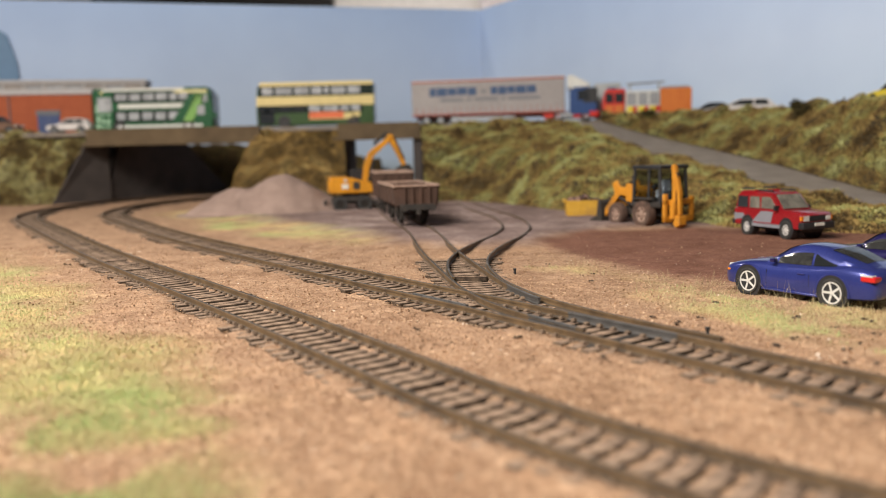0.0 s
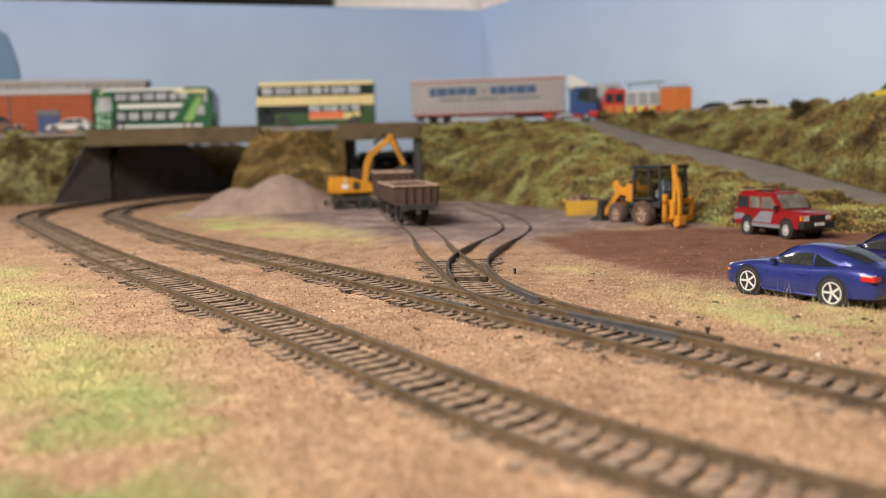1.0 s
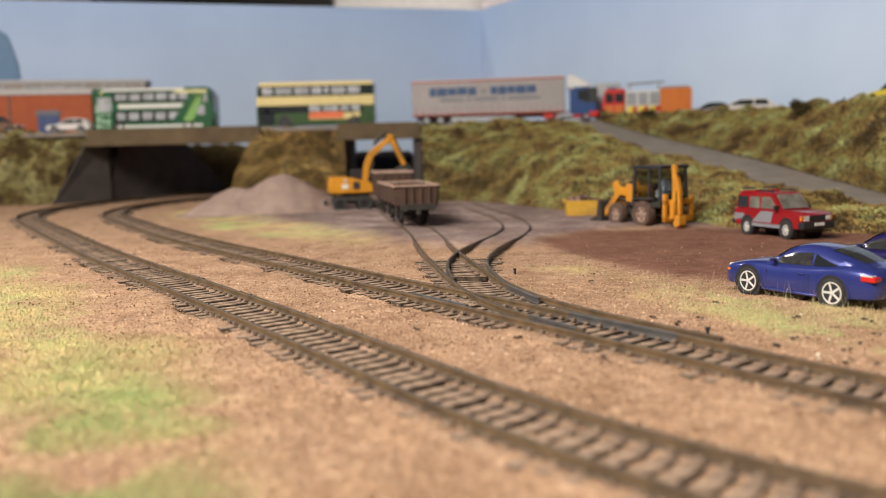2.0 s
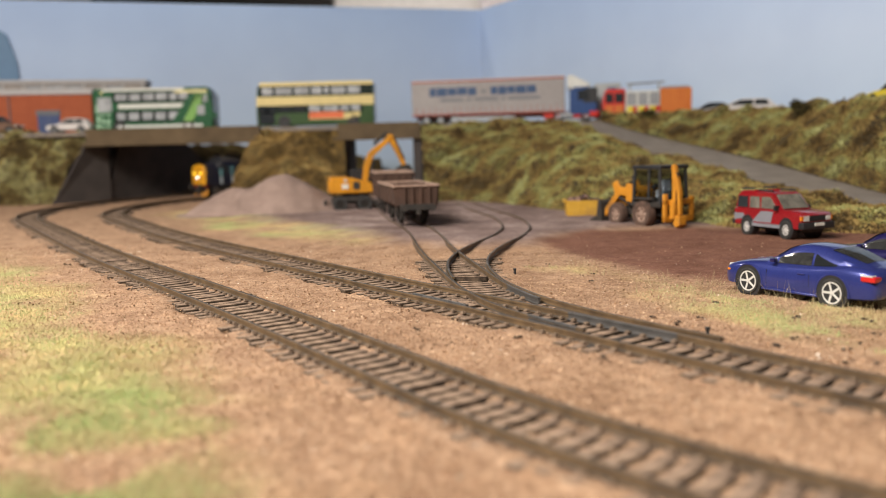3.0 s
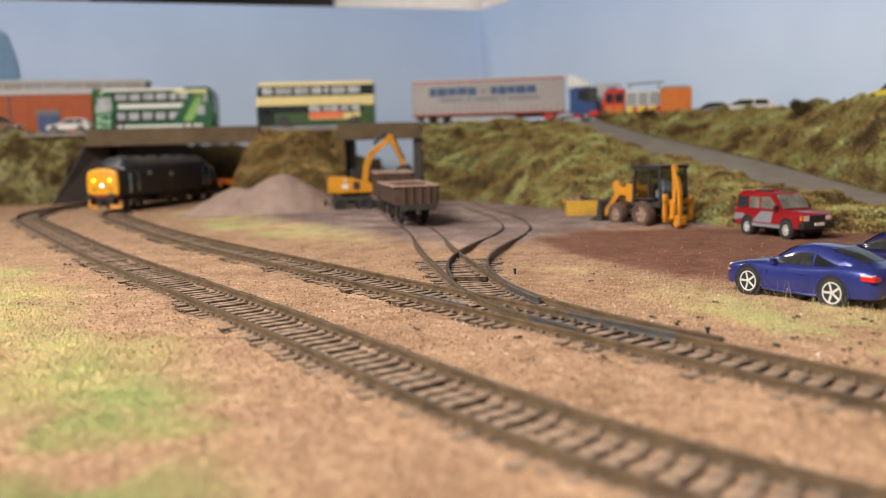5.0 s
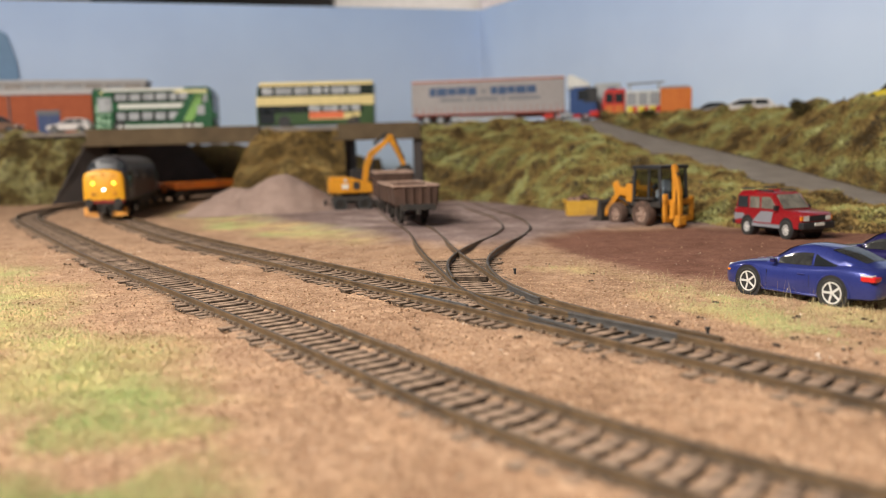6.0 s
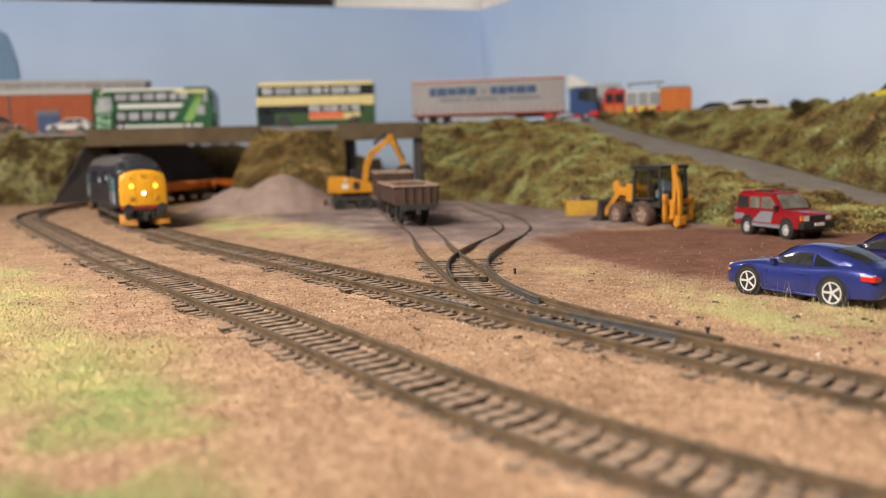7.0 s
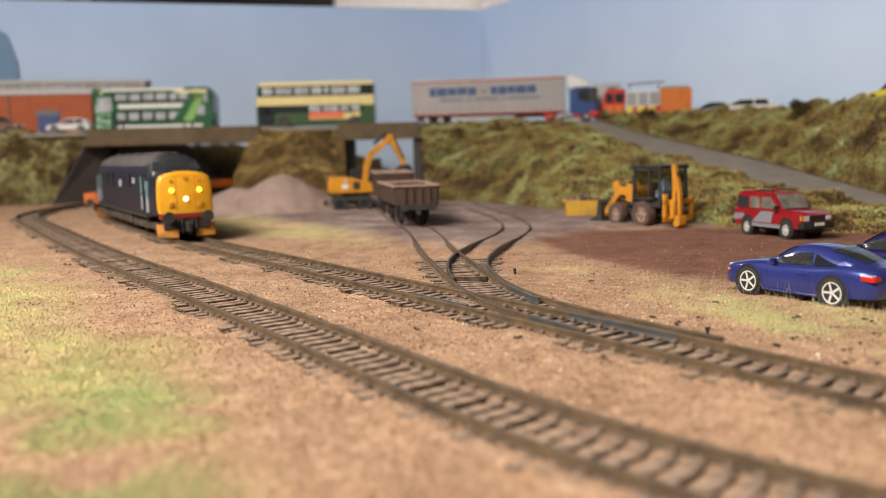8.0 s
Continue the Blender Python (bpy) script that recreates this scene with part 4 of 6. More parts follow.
    part("number_plate", box(2.36 * k, 2.40 * k, -0.27 * k, 0.27 * k, 0.57 * k, 0.69 * k, 0.1), M["plate"], car, "pale front plate")
    part("underframe", box(-1.9 * k, 1.9 * k, -0.6 * k, 0.6 * k, 0.28 * k, 0.46 * k), M["black"], car)
    wm = wheel_meshes(0.37 * k, 0.24 * k, 0.21 * k, M["tyre"], M["silver"], 8)
    for x in (1.27, -1.27):
        for s in (1, -1):
            # No hollow arch: its shade is a black disc on the side.
            part("wheel_well_disc", tube((x * k, s * 0.5 * k, 0.42 * k), (x * k, s * 0.884 * k, 0.42 * k), 0.45 * k, n=24), M["black"], car, "black disc in place of the shaded wheel arch")
            put_wheel(car, wm, x * k, s * 0.80 * k, 0.37 * k)
    return car


# ---- backhoe loader ----
def build_backhoe(m):
    v = thing("backhoe_loader", m, "muddy yellow backhoe loader with a black-framed cab", "digger")
    Y, B = M["dirty_yellow"], M["soot"]
    part("chassis", box(-14, 34, -6, 6, 7, 14, 0.6), B, v)
    part("bonnet", box(12, 36, -6.5, 6.5, 13, 23, 1.5, seg=2), Y, v, smooth=True)
    part("floor_panel", box(-16, 13, -13, 13, 13, 17, 0.8), B, v)
    for x in (-15, 11):
        for y in (-12.3, 12.3):
            part("cab_pillar", tube((x, y, 16), (x * 0.93, y * 0.94, 38), 1.2, 1.1, 8), M["black"], v, "black cab pillar")
    for y in (-12.4, 12.4):
        part("cab_pillar", tube((-4, y, 16), (-4, y * 0.94, 38), 0.9, 0.9, 8), M["black"], v, "black cab pillar")
        part("side_pane", slab([(-14.5, y * 0.985, 17), (10.5, y * 0.985, 17), (10, y * 0.93, 37), (-13.5, y * 0.93, 37)][::1 if y < 0 else -1], 0.12), M["clear"], v, "smoky cab window").visible_shadow = False
    for x, w in ((-15.2, 11.6), (11.2, 11.6)):
        part("end_pane", slab([(x, -w, 17), (x, w, 17), (x * 0.93, w * 0.95, 37), (x * 0.93, -w * 0.95, 37)], 0.12), M["clear"], v, "smoky cab window").visible_shadow = False
    part("cab_roof", box(-16, 12.5, -13, 13, 37.5, 40, 0.9, seg=2), M["black"], v, "black cab roof", True)
    part("seat", box(-8, -1, -4, 4, 17, 24, 1, bm=box(-9, -6.5, -4, 4, 22, 31, 1)), M["pale_glass"], v, "pale blue-grey seat")
    part("steering_column", tube((6, 0, 16), (3.5, 0, 26), 0.7, bm=tube((3.1, 0, 25.6), (3.6, 0, 26.4), 2.6)), M["black"], v)
    # rear frame, outriggers and folded boom
    part("rear_frame", box(-21, -18, -13.5, 13.5, 4, 8, 0.5, bm=box(-21, -18, -13.5, 13.5, 15, 18.5, 0.5, bm=box(-21, -18, -13.5, -10.5, 4, 20, 0.5, bm=box(-21, -18, 10.5, 13.5, 4, 22, 0.5)))), Y, v)
    part("kingpost", box(-24, -20, 4, 9, 6, 18, 0.6), Y, v)
    part("boom", extrude([(-21, 9), (-24, 9), (-25, 26), (-23, 41), (-20.5, 40), (-22, 26)], 5, 8, 0.4), Y, v)
    part("dipper", extrude([(-24, 39), (-22, 41), (-26.5, 22), (-27, 8), (-29, 9), (-28.5, 24)], 5, 8, 0.3), Y, v)
    part("bucket", extrude([(-30, 8), (-26, 9), (-24, 3), (-27, 1), (-30.5, 3)], 3, 9.5, 0.4), Y, v)
    part("hydraulic_ram", tube((-23, 6.5, 14), (-25, 6.5, 36), 1.3), B, v)
    # loader arms and shovel
    for y in (-10, 10):
        part("loader_tower", extrude([(14, 16), (14, 25), (16, 28), (20, 28), (22, 24), (20, 16)], y - 1.2, y + 1.2, 0.4), Y, v)
    part("exhaust", tube((22, 3, 22), (22, 3, 33), 1.0), B, v, "sooty exhaust stack")
    for y in (-9.5, 9.5):
        part("loader_arm", extrude([(10, 20), (12, 24), (28, 26), (42, 12), (46, 7), (43, 5), (27, 21), (14, 19)], y - 1.1, y + 1.1, 0.4), Y, v)
        part("loader_ram", tube((16, y, 14), (33, y, 20), 0.9), B, v)
        part("linkage", extrude([(27, 24), (31, 30), (36, 28), (33, 20)], y - 0.8, y + 0.8, 0.3), Y, v)
    part("loader_shovel", extrude([(43, 3), (44, 15), (47, 17), (48, 5), (57, 2.5), (57, 1.5), (45, 1.5)], -14.5, 14.5, 0.4), B, v, "dark front shovel")
    f = wheel_meshes(7.6, 6, 4.2, M["muddy_tyre"], M["rust_rim"], 6)
    r = wheel_meshes(8.8, 7, 5.0, M["muddy_tyre"], M["rust_rim"], 6)
    for s in (1, -1):
        put_wheel(v, f, 28, s * 11.5, 7.6)
        put_wheel(v, r, 0, s * 12.5, 8.8)
        part("mudguard", box(-10, 9, s * 8.5, s * 15.5, 18, 19.4, 0.5), B, v)
    return v


def rubble(name, cx, cy, z, rx, ry, n, size, mat, parent, seed=3):
    rnd = random.Random(seed)
    b = bmesh.new()
    for _ in range(n):
        c = bmesh.new()
        bmesh.ops.create_icosphere(c, subdivisions=1, radius=size * rnd.uniform(0.5, 1.2))
        for q in c.verts:
            q.co = Vector((q.co.x * rnd.uniform(0.7, 1.4), q.co.y * rnd.uniform(0.7, 1.3), q.co.z * rnd.uniform(0.5, 1.0)))
        u, w = rnd.uniform(-1, 1), rnd.uniform(-1, 1)
        bmesh.ops.translate(c, vec=(cx + u * rx, cy + w * ry, z + size * 1.2 * (1 - max(abs(u), abs(w))) * rnd.uniform(0.3, 1.6)), verts=c.verts)
        join(b, c)
    return part(name, b, mat, parent)


def build_skip(m):
    s = thing("rubble_skip", m, "dirty yellow open skip heaped with rubble", "skip")
    wall = [(-13, 0.5), (-14, 13), (14, 13), (13, 0.5)]
    part("floor_plate", box(-12.5, 12.5, -7, 7, 0, 1, 0.2), M["skip_yellow"], s)
    for y in (-7.5, 7.5):
        part("side_panel", extrude(wall, y - 0.5, y + 0.5, 0.15), M["skip_yellow"], s)
    for x in (-1, 1):
        part("end_panel", extrude([(x * 12.4, 0.5), (x * 13.5, 13), (x * 14.1, 13), (x * 13, 0.5)], -7, 7, 0.1), M["skip_yellow"], s)
        part("rim_bar", box(x * 13.2, x * 15, -8, 8, 12, 13.4, 0.2), M["skip_yellow"], s)
    rubble("rubble", 0, 0, 12.5, 11, 5.5, 34, 2.4, M["rubble"], s)
    return s


M["rubble"] = islands("mixed_rubble", [(0.0, (0.05, 0.035, 0.035)), (0.5, (0.16, 0.10, 0.08)), (0.85, (0.27, 0.17, 0.13)), (1.0, (0.5, 0.32, 0.22))], 0.1)


# ---- open mineral wagon ----
def build_mineral_wagon(m, load, H):
    w = thing("mineral_wagon", m, "rusty brown open mineral wagon with a pale load", "wagon", "wagons in the yard")
    R = M["rust"]
    part("underframe", box(-36, 36, -13, 13, 11.5, 14.5, 0.4), R, w)
    for y in (-1, 1):
        part("side_wall", extrude([(y * 15.2, 14), (y * 17, H - 1), (y * 18, H - 1), (y * 16.4, 14)], -36, 36, 0.12, axis="x"), R, w)
        part("top_rim", box(-37, 37, y * 16.6, y * 18.6, H - 1.6, H, 0.3), M["rust_rim"], w, "worn pale top edge")
        for x in (-34, -17, 0, 17, 34):
            part("rib", extrude([(y * 16.2, 13), (y * 18, H - 1), (y * 18.9, H - 1), (y * 17.2, 13)], x - 0.8, x + 0.8, 0.1, axis="x"), R, w)
    for x in (-1, 1):
        part("end_wall", extrude([(-15.6, 14), (-17.3, H - 1), (17.3, H - 1), (15.6, 14)], x * 35.4, x * 36.4, 0.1, axis="x"), R, w)
        part("top_rim", box(x * 35, x * 37.2, -17.5, 17.5, H - 1.6, H, 0.3), M["rust_rim"], w, "worn pale top edge")
        for y in (-10, -3.4, 3.4, 10):
            part("rib", box(x * 36.3, x * 37.5, y - 0.8, y + 0.8, 14, H - 1.6, 0.15), R, w)
        part("headstock", box(x * 36, x * 38, -14, 14, 10.5, 14.5, 0.3), M["soot"], w)
        for y in (-11.4, 11.4):
            part("buffer", tube((x * 38, y, 12.5), (x * 42, y, 12.5), 1.1, bm=tube((x * 42, y, 12.5), (x * 42.8, y, 12.5), 2.4, n=14)), M["soot"], w, "black round buffer")
        part("coupling", box(x * 38, x * 43, -1.4, 1.4, 8, 11, 0.3), M["soot"], w)
        ax = part("axle", tube((x * 18, -9, 6.4), (x * 18, 9, 6.4), 0.9), M["soot"], w)
        for y in (-1, 1):
            part("wheel", tube((x * 18, y * 9.0, 6.4), (x * 18, y * 11.3, 6.4), 6.2, n=24, bm=tube((x * 18, y * 8.4, 6.4), (x * 18, y * 9.0, 6.4), 6.9, n=24)), M["soot"], w)
            part("axle_guard", extrude([(x * 18 - 4.5, 12), (x * 18 - 1.6, 3.8), (x * 18 + 1.6, 3.8), (x * 18 + 4.5, 12)], y * 12.2, y * 13.4, 0.2), M["soot"], w)
    part("floor_plate", box(-35.4, 35.4, -15.8, 15.8, 14.5, 15.5), R, w)
    if load:
        b = bmesh.new()
        n = 24
        g = [[b.verts.new((-35 + 70 * i / n, -16.6 + 33.2 * j / n, H - 5.5 + 3.0 * math.sin(math.pi * j / n) * math.sin(math.pi * i / n) + 1.2 * noise.noise(Vector((i * 0.9, j * 0.9, 2))))) for j in range(n + 1)] for i in range(n + 1)]
        for i in range(n):
            for j in range(n):
                b.faces.new((g[i][j], g[i + 1][j], g[i + 1][j + 1], g[i][j + 1]))
        part("load", b, M["sand"], w, "pale sandy load")
        part("cross_stay", box(-3, -1, -17, 17, H - 2.6, H - 0.6, 0.2), R, w)
    return w


# ---- wheeled excavator ----
def build_excavator(m):
    v = thing("excavator", m, "yellow excavator on black wheeled undercarriage, bucket raised", "excavator")
    Y, B = M["plant_yellow"], M["soot"]
    part("undercarriage", box(-20, 22, -7, 7, 7, 14, 0.8, bm=box(-18, 20, -14, 14, 10, 16, 0.8)), B, v)
    part("dozer_blade", extrude([(-26, 1), (-29, 2), (-30, 8), (-28, 13), (-26, 12), (-27, 7)], -14, 14, 0.4), B, v, "black dozer blade")
    part("stabiliser", extrude([(20, 10), (27, 11), (32, 3), (34, 0.6), (29, 0.6), (26, 7)], -12, -8, 0.4, bm=extrude([(20, 10), (27, 11), (32, 3), (34, 0.6), (29, 0.6), (26, 7)], 8, 12, 0.4)), B, v, "black stabiliser legs")
    part("blade_arm", box(-28, -18, -6, -3, 6, 9, 0.3, bm=box(-28, -18, 3, 6, 6, 9, 0.3)), B, v)
    wm = wheel_meshes(7.8, 7, 4.2, M["tyre"], M["soot"], 5)
    for x in (-12, 14):
        for s in (1, -1):
            put_wheel(v, wm, x, s * 12.5, 7.8)
    part("slew_ring", tube((0, 0, 12.5), (0, 0, 19.5), 9, n=28), B, v)
    deck = [(-22, 19), (-23, 21), (-23, 32), (-20, 35), (4, 35), (8, 32), (20, 31), (24, 27), (24, 20), (22, 19)]
    part("upper_body", extrude(deck, -16, 16, 1.4), Y, v, smooth=True)
    part("engine_cover", box(-22, -3, -14, 14, 34.5, 36.5, 0.6), Y, v, smooth=True)
    part("badge", box(-10, -3, -16.6, -15.9, 24, 29, 0.1), M["plate"], v, "pale rectangular badge")
    part("side_door", box(2, 9, -16.5, -15.9, 23, 31, 0.1), B, v, "dark access opening")
    part("work_lamp", tube((-6, -15, 33), (-6, -16.6, 33), 1.7, n=14), M["lamp_clear"], v, "bright round lamp", True)
    cab = [(2, 20), (2, 42), (5, 44), (15, 44), (20, 34), (21, 24), (21, 16)]
    part("cab", extrude(cab, 4, 15.5, 0.7), M["black"], v, "dark glazed cab", True)
    part("cab_window", slab([(4, 16 - 0.6, 28), (18.5, 15.4, 28), (14.5, 15.4, 42), (4, 15.4, 42)][::-1], 0.2), M["glass"], v)
    boom = [(13, 22), (19, 24), (20, 44), (25, 57), (45, 73), (45.5, 76.5), (42, 77), (21.5, 62), (15.5, 49), (13.5, 32)]
    part("boom", extrude(boom, -3, 3, 0.6), Y, v, smooth=False)
    stick = [(41, 76), (43, 80.5), (47, 80), (50, 72), (61, 49), (60.5, 45), (57, 46), (48, 66)]
    part("stick", extrude(stick, -2.2, 2.2, 0.5), Y, v)
    part("bucket", extrude([(56, 47), (64, 48), (68, 41), (63, 36), (52, 36), (46, 41), (51, 43)], -7.5, 7.5, 0.5), B, v, "black digging bucket")
    part("boom_ram", tube((18, -4.2, 26), (26, -4.2, 52), 1.3, bm=tube((18, 4.2, 26), (26, 4.2, 52), 1.3)), B, v, "dark hydraulic rams")
    part("boom_pin", tube((43.5, -3.6, 77), (43.5, 3.6, 77), 2.2, n=14), Y, v, smooth=True)
    part("stick_ram", tube((27, 0, 70), (41, 0, 82), 1.5), B, v, "dark hydraulic ram")
    part("bucket_ram", tube((49, 0, 77), (60, 0, 53), 1.0), B, v, "dark hydraulic ram")
    return v


# ---- gravel heap ----
def build_heap(m):
    p = thing("gravel_heap", m, "pinkish beige heap of fine gravel", "gravel heap")
    verts, faces, n = [], [], 90
    for i in range(n + 1):
        for j in range(n + 1):
            x, y = -85 + 170 * i / n, -62 + 124 * j / n
            a = 42 - 0.66 * math.sqrt((x - 8) ** 2 + y * y + 120)
            b = 31 - 0.60 * math.sqrt((x + 32) ** 2 + (y + 12) ** 2 + 160)
            z = max(a, b) + 1.6 * math.exp(-abs(a - b) / 3)
            z = z + 1.6 * noise.noise(Vector((x / 14, y / 14, 1))) + 0.7 * noise.noise(Vector((x / 3, y / 3, 5)))
            if z < 3:
                z = 3 - (3 - z) * 0.25 - 1.5
            verts.append((x, y, max(-2.5, z)))
    for i in range(n):
        for j in range(n):
            k = i * (n + 1) + j
            if max(verts[k][2], verts[k + n + 2][2]) > -2.2:
                faces.append((k, k + n + 1, k + n + 2, k + 1))
    raw("gravel", verts, faces, M["gravel_pile"], p, True)
    return p


Z0 = -3.0
build_coupe(at(122.8, 261.8, Z0, 121) @ Matrix.Diagonal((1, 1, 1.07, 1)), M["porsche_blue"], "shiny metallic blue coupe parked on the grass edge")
build_coupe(at(168, 292, Z0, 118) @ Matrix.Diagonal((1, 1, 1.07, 1)), M["navy"], "deep purple-blue coupe parked beside the blue one")
build_offroader(at(189.5, 441, Z0, -68) @ Matrix.Diagonal((0.92, 1.0, 1.11, 1)))
build_backhoe(at(140.5, 514, Z0, 122) @ Matrix.Diagonal((0.87, 1.0, 0.99, 1)))
build_skip(at(107, 596, Z0, -4))
build_heap(at(-156, 742, Z0))
build_excavator(at(-84, 728, Z0, 12) @ Matrix.Scale(0.86, 4))


def on_line(points, near_y):
    return min(smooth_line(points, 2.0), key=lambda p: abs(p[1] - near_y))


for yy, tall, run in ((567, 27.5, 1.2), (672, 34, 0.92)):
    x, y, h = on_line(LINE_S, yy)
    build_mineral_wagon(at(x + 1.5, y, 0, math.degrees(h)) @ Matrix.Diagonal((run, 0.83, 1, 1)), yy < 600, tall)


# ---- vehicles and buildings along the upper road ----
M.update({
    "bus_green": plain("bus_dark_green", (0.010, 0.10, 0.035), 0.3, 0, 0.5),
    "olive": plain("bus_olive_green", (0.035, 0.085, 0.022), 0.3, 0, 0.5),
    "bus_cream": plain("bus_cream_yellow", (0.76, 0.62, 0.27), 0.35, 0, 0.4),
    "band_dark": plain("dark_window_band", (0.02, 0.03, 0.025), 0.2, 0, 0.4),
    "dot": plain("pale_green_dots", (0.40, 0.60, 0.42), 0.4),
    "van_grey": plain("pale_grey_van_paint", (0.40, 0.41, 0.41), 0.5),
    "bush_leaf": islands("dark_bush_foliage", [(0.0, (0.02, 0.014, 0.008)), (0.6, (0.07, 0.055, 0.02)), (1.0, (0.14, 0.13, 0.04))], 0.4),
    "white_paint": plain("off_white_paint", (0.72, 0.72, 0.68), 0.4, 0, 0.2),
    "lime": plain("lime_panel", (0.20, 0.42, 0.09), 0.4),
    "advert": plain("orange_red_panel", (0.75, 0.16, 0.05), 0.5),
    "dest": plain("amber_display", (0.75, 0.68, 0.34), 0.5),
    "hub_red": plain("dull_red_hub", (0.42, 0.08, 0.06), 0.5),
    "curtain": surface("grey_white_curtain", (0.29, 0.265, 0.26), (0.36, 0.33, 0.325), 30, 0.55, 0, 0.1, 500),
    "band_red": plain("dull_red_band", (0.40, 0.10, 0.08), 0.5),
    "letter": plain("blue_grey_lettering", (0.04, 0.085, 0.19), 0.6),
    "letter_pale": plain("pale_grey_lettering", (0.20, 0.20, 0.22), 0.6),
    "cab_blue": plain("lorry_blue_paint", (0.025, 0.07, 0.22), 0.35, 0, 0.4),
    "fire_red": plain("fire_red_paint", (0.60, 0.035, 0.025), 0.35, 0, 0.4),
    "fire_orange": surface("orange_red_livery", (0.55, 0.13, 0.02), (0.66, 0.20, 0.03), 120, 0.45, 0, 0.05, 1500),
    "hi_vis": plain("hi_vis_yellow", (0.78, 0.62, 0.05), 0.4),
    "alu": plain("dull_aluminium", (0.36, 0.37, 0.39), 0.4, 0.5),
    "brick": surface("orange_red_brick", (0.36, 0.085, 0.035), (0.46, 0.12, 0.05), 60, 0.85, 0, 0.3, 700),
    "roof_trim": plain("pale_grey_fascia", (0.52, 0.50, 0.50), 0.6),
    "clad": surface("grey_beige_cladding", (0.30, 0.27, 0.25), (0.40, 0.36, 0.33), 30, 0.7, 0, 0.2, 600),
    "door_blue": plain("dusty_blue_door", (0.06, 0.09, 0.22), 0.6),
    # Pale tones painted in for light shining through and off the panes.
    "bus_pane": surface("bus_glazing_with_light", (0.22, 0.23, 0.24), (0.55, 0.57, 0.60), 70, 0.12, 0, 0, 900, coat=0.5),
    "brown_paint": plain("brown_car_paint", (0.20, 0.11, 0.07), 0.4),
    "white_car": plain("white_car_paint", (0.74, 0.70, 0.68), 0.35, 0, 0.3),
    # Darker blue that paints the shadow on the left backdrop.
    "shade_blue": surface("backdrop_shadow_blue", (0.16, 0.27, 0.43), (0.19, 0.31, 0.47), 4, 0.8, 0, 0, 60),
    "dark_cloth": surface("dark_cabinet_front", (0.012, 0.010, 0.010), (0.03, 0.022, 0.022), 6, 0.6, 0, 0.1, 80),
    "drape": surface("pale_drape", (0.70, 0.64, 0.66), (0.80, 0.76, 0.78), 8, 0.9, 0, 0.1, 60),
})
ROAD = 84.0


def decker_shell(v, L, H, W, mat, front):
    """The bus's hull: rounded ends in side view, front raked; front: +1 when it drives towards +x."""
    f = front
    pts = [(-L / 2 * f, 3), (-L / 2 * f, H - 3), ((-L / 2 + 3) * f, H), ((L / 2 - 6) * f, H), ((L / 2 - 2) * f, H - 6), (L / 2 * f, H * 0.55), (L / 2 * f, 3)]
    return part("body", extrude(pts, -W / 2, W / 2, 1.4), mat, v, smooth=True)


def strip(v, name, x0, x1, z0, z1, y, mat, label="", thick=0.35, bev=0.1):
    return part(name, box(x0, x1, y - thick, y + 0.3, z0, z1, bev), mat, v, label)


def build_cream_bus(m):
    v = thing("double_decker_bus", m, "cream and dark green double-decker bus on the bridge", "bus", "buses on the road")
    L, H, W = 150, 57, 33
    decker_shell(v, L, H, W, M["olive"], -1)
    y = -W / 2
    strip(v, "roof_band", -L / 2 + 5, L / 2 - 1, H - 4.4, H + 0.2, y, M["bus_cream"], "cream roof band")
    part("roof_cap", box(-L / 2 + 6, L / 2 - 2, -W / 2 + 1, W / 2 - 1, H - 0.5, H + 0.9, 0.6), M["white_paint"], v, "off-white roof")
    strip(v, "middle_band", -L / 2 + 0.5, L / 2 + 0.3, 27.5, 39.5, y, M["bus_cream"], "cream band between the decks")
    strip(v, "lower_band", -8, 50, 10, 18, y, M["bus_cream"], "cream lower panel")
    strip(v, "advert_panel", -8, 36, 11, 19.5, y - 0.15, M["advert"], "orange-red advertising panel")
    strip(v, "waist_band", 48, 57, 27, 13, y, M["bus_cream"])
    strip(v, "window_band", -L / 2 + 3.5, L / 2 - 1.5, 39.8, 52.6, y - 0.05, M["band_dark"], "dark upper window band")
    strip(v, "window_band", -L / 2 + 2, 61, 18.8, 28.4, y - 0.05, M["band_dark"], "dark lower window band")
    x = -L / 2 + 8
    for w in (17, 24, 22, 16, 9, 21, 19):
        strip(v, "upper_window", x, x + w - 3.0, 42, 50.8, y - 0.25, M["bus_pane"], "upper deck window")
        x += w
    for x0, x1 in ((-72, -62), (-60, -50), (-46, -30), (-28, -12), (-8, 8), (10, 30), (32, 44), (46, 58)):
        strip(v, "lower_window", x0, x1 - 1, 20.2, 27.4, y - 0.25, M["glass"] if x0 < -8 else M["bus_pane"], "lower deck window")
    strip(v, "door", -72, -52, 5, 26, y - 0.05, M["glass"], "dark glazed entrance door")
    strip(v, "rear_corner", 60, 74.6, 27.4, 40, y - 0.12, M["bus_cream"])
    part("windscreen", box(-L / 2 - 0.5, -L / 2 + 0.8, -14, 14, 12, 30, 0.3), M["glass"], v)
    wm = wheel_meshes(6.6, 4.5, 3.8, M["tyre"], M["hub_red"], 6)
    for x in (-40, 48):
        for s in (1, -1):
            put_wheel(v, wm, x, s * 14.9, 6.6)
            # Black disc as the shade inside the arch.
            part("wheel_arch_disc", tube((x, s * 12, 7.5), (x, s * 16.7, 7.5), 8.2, n=24), M["black"], v)
    return v


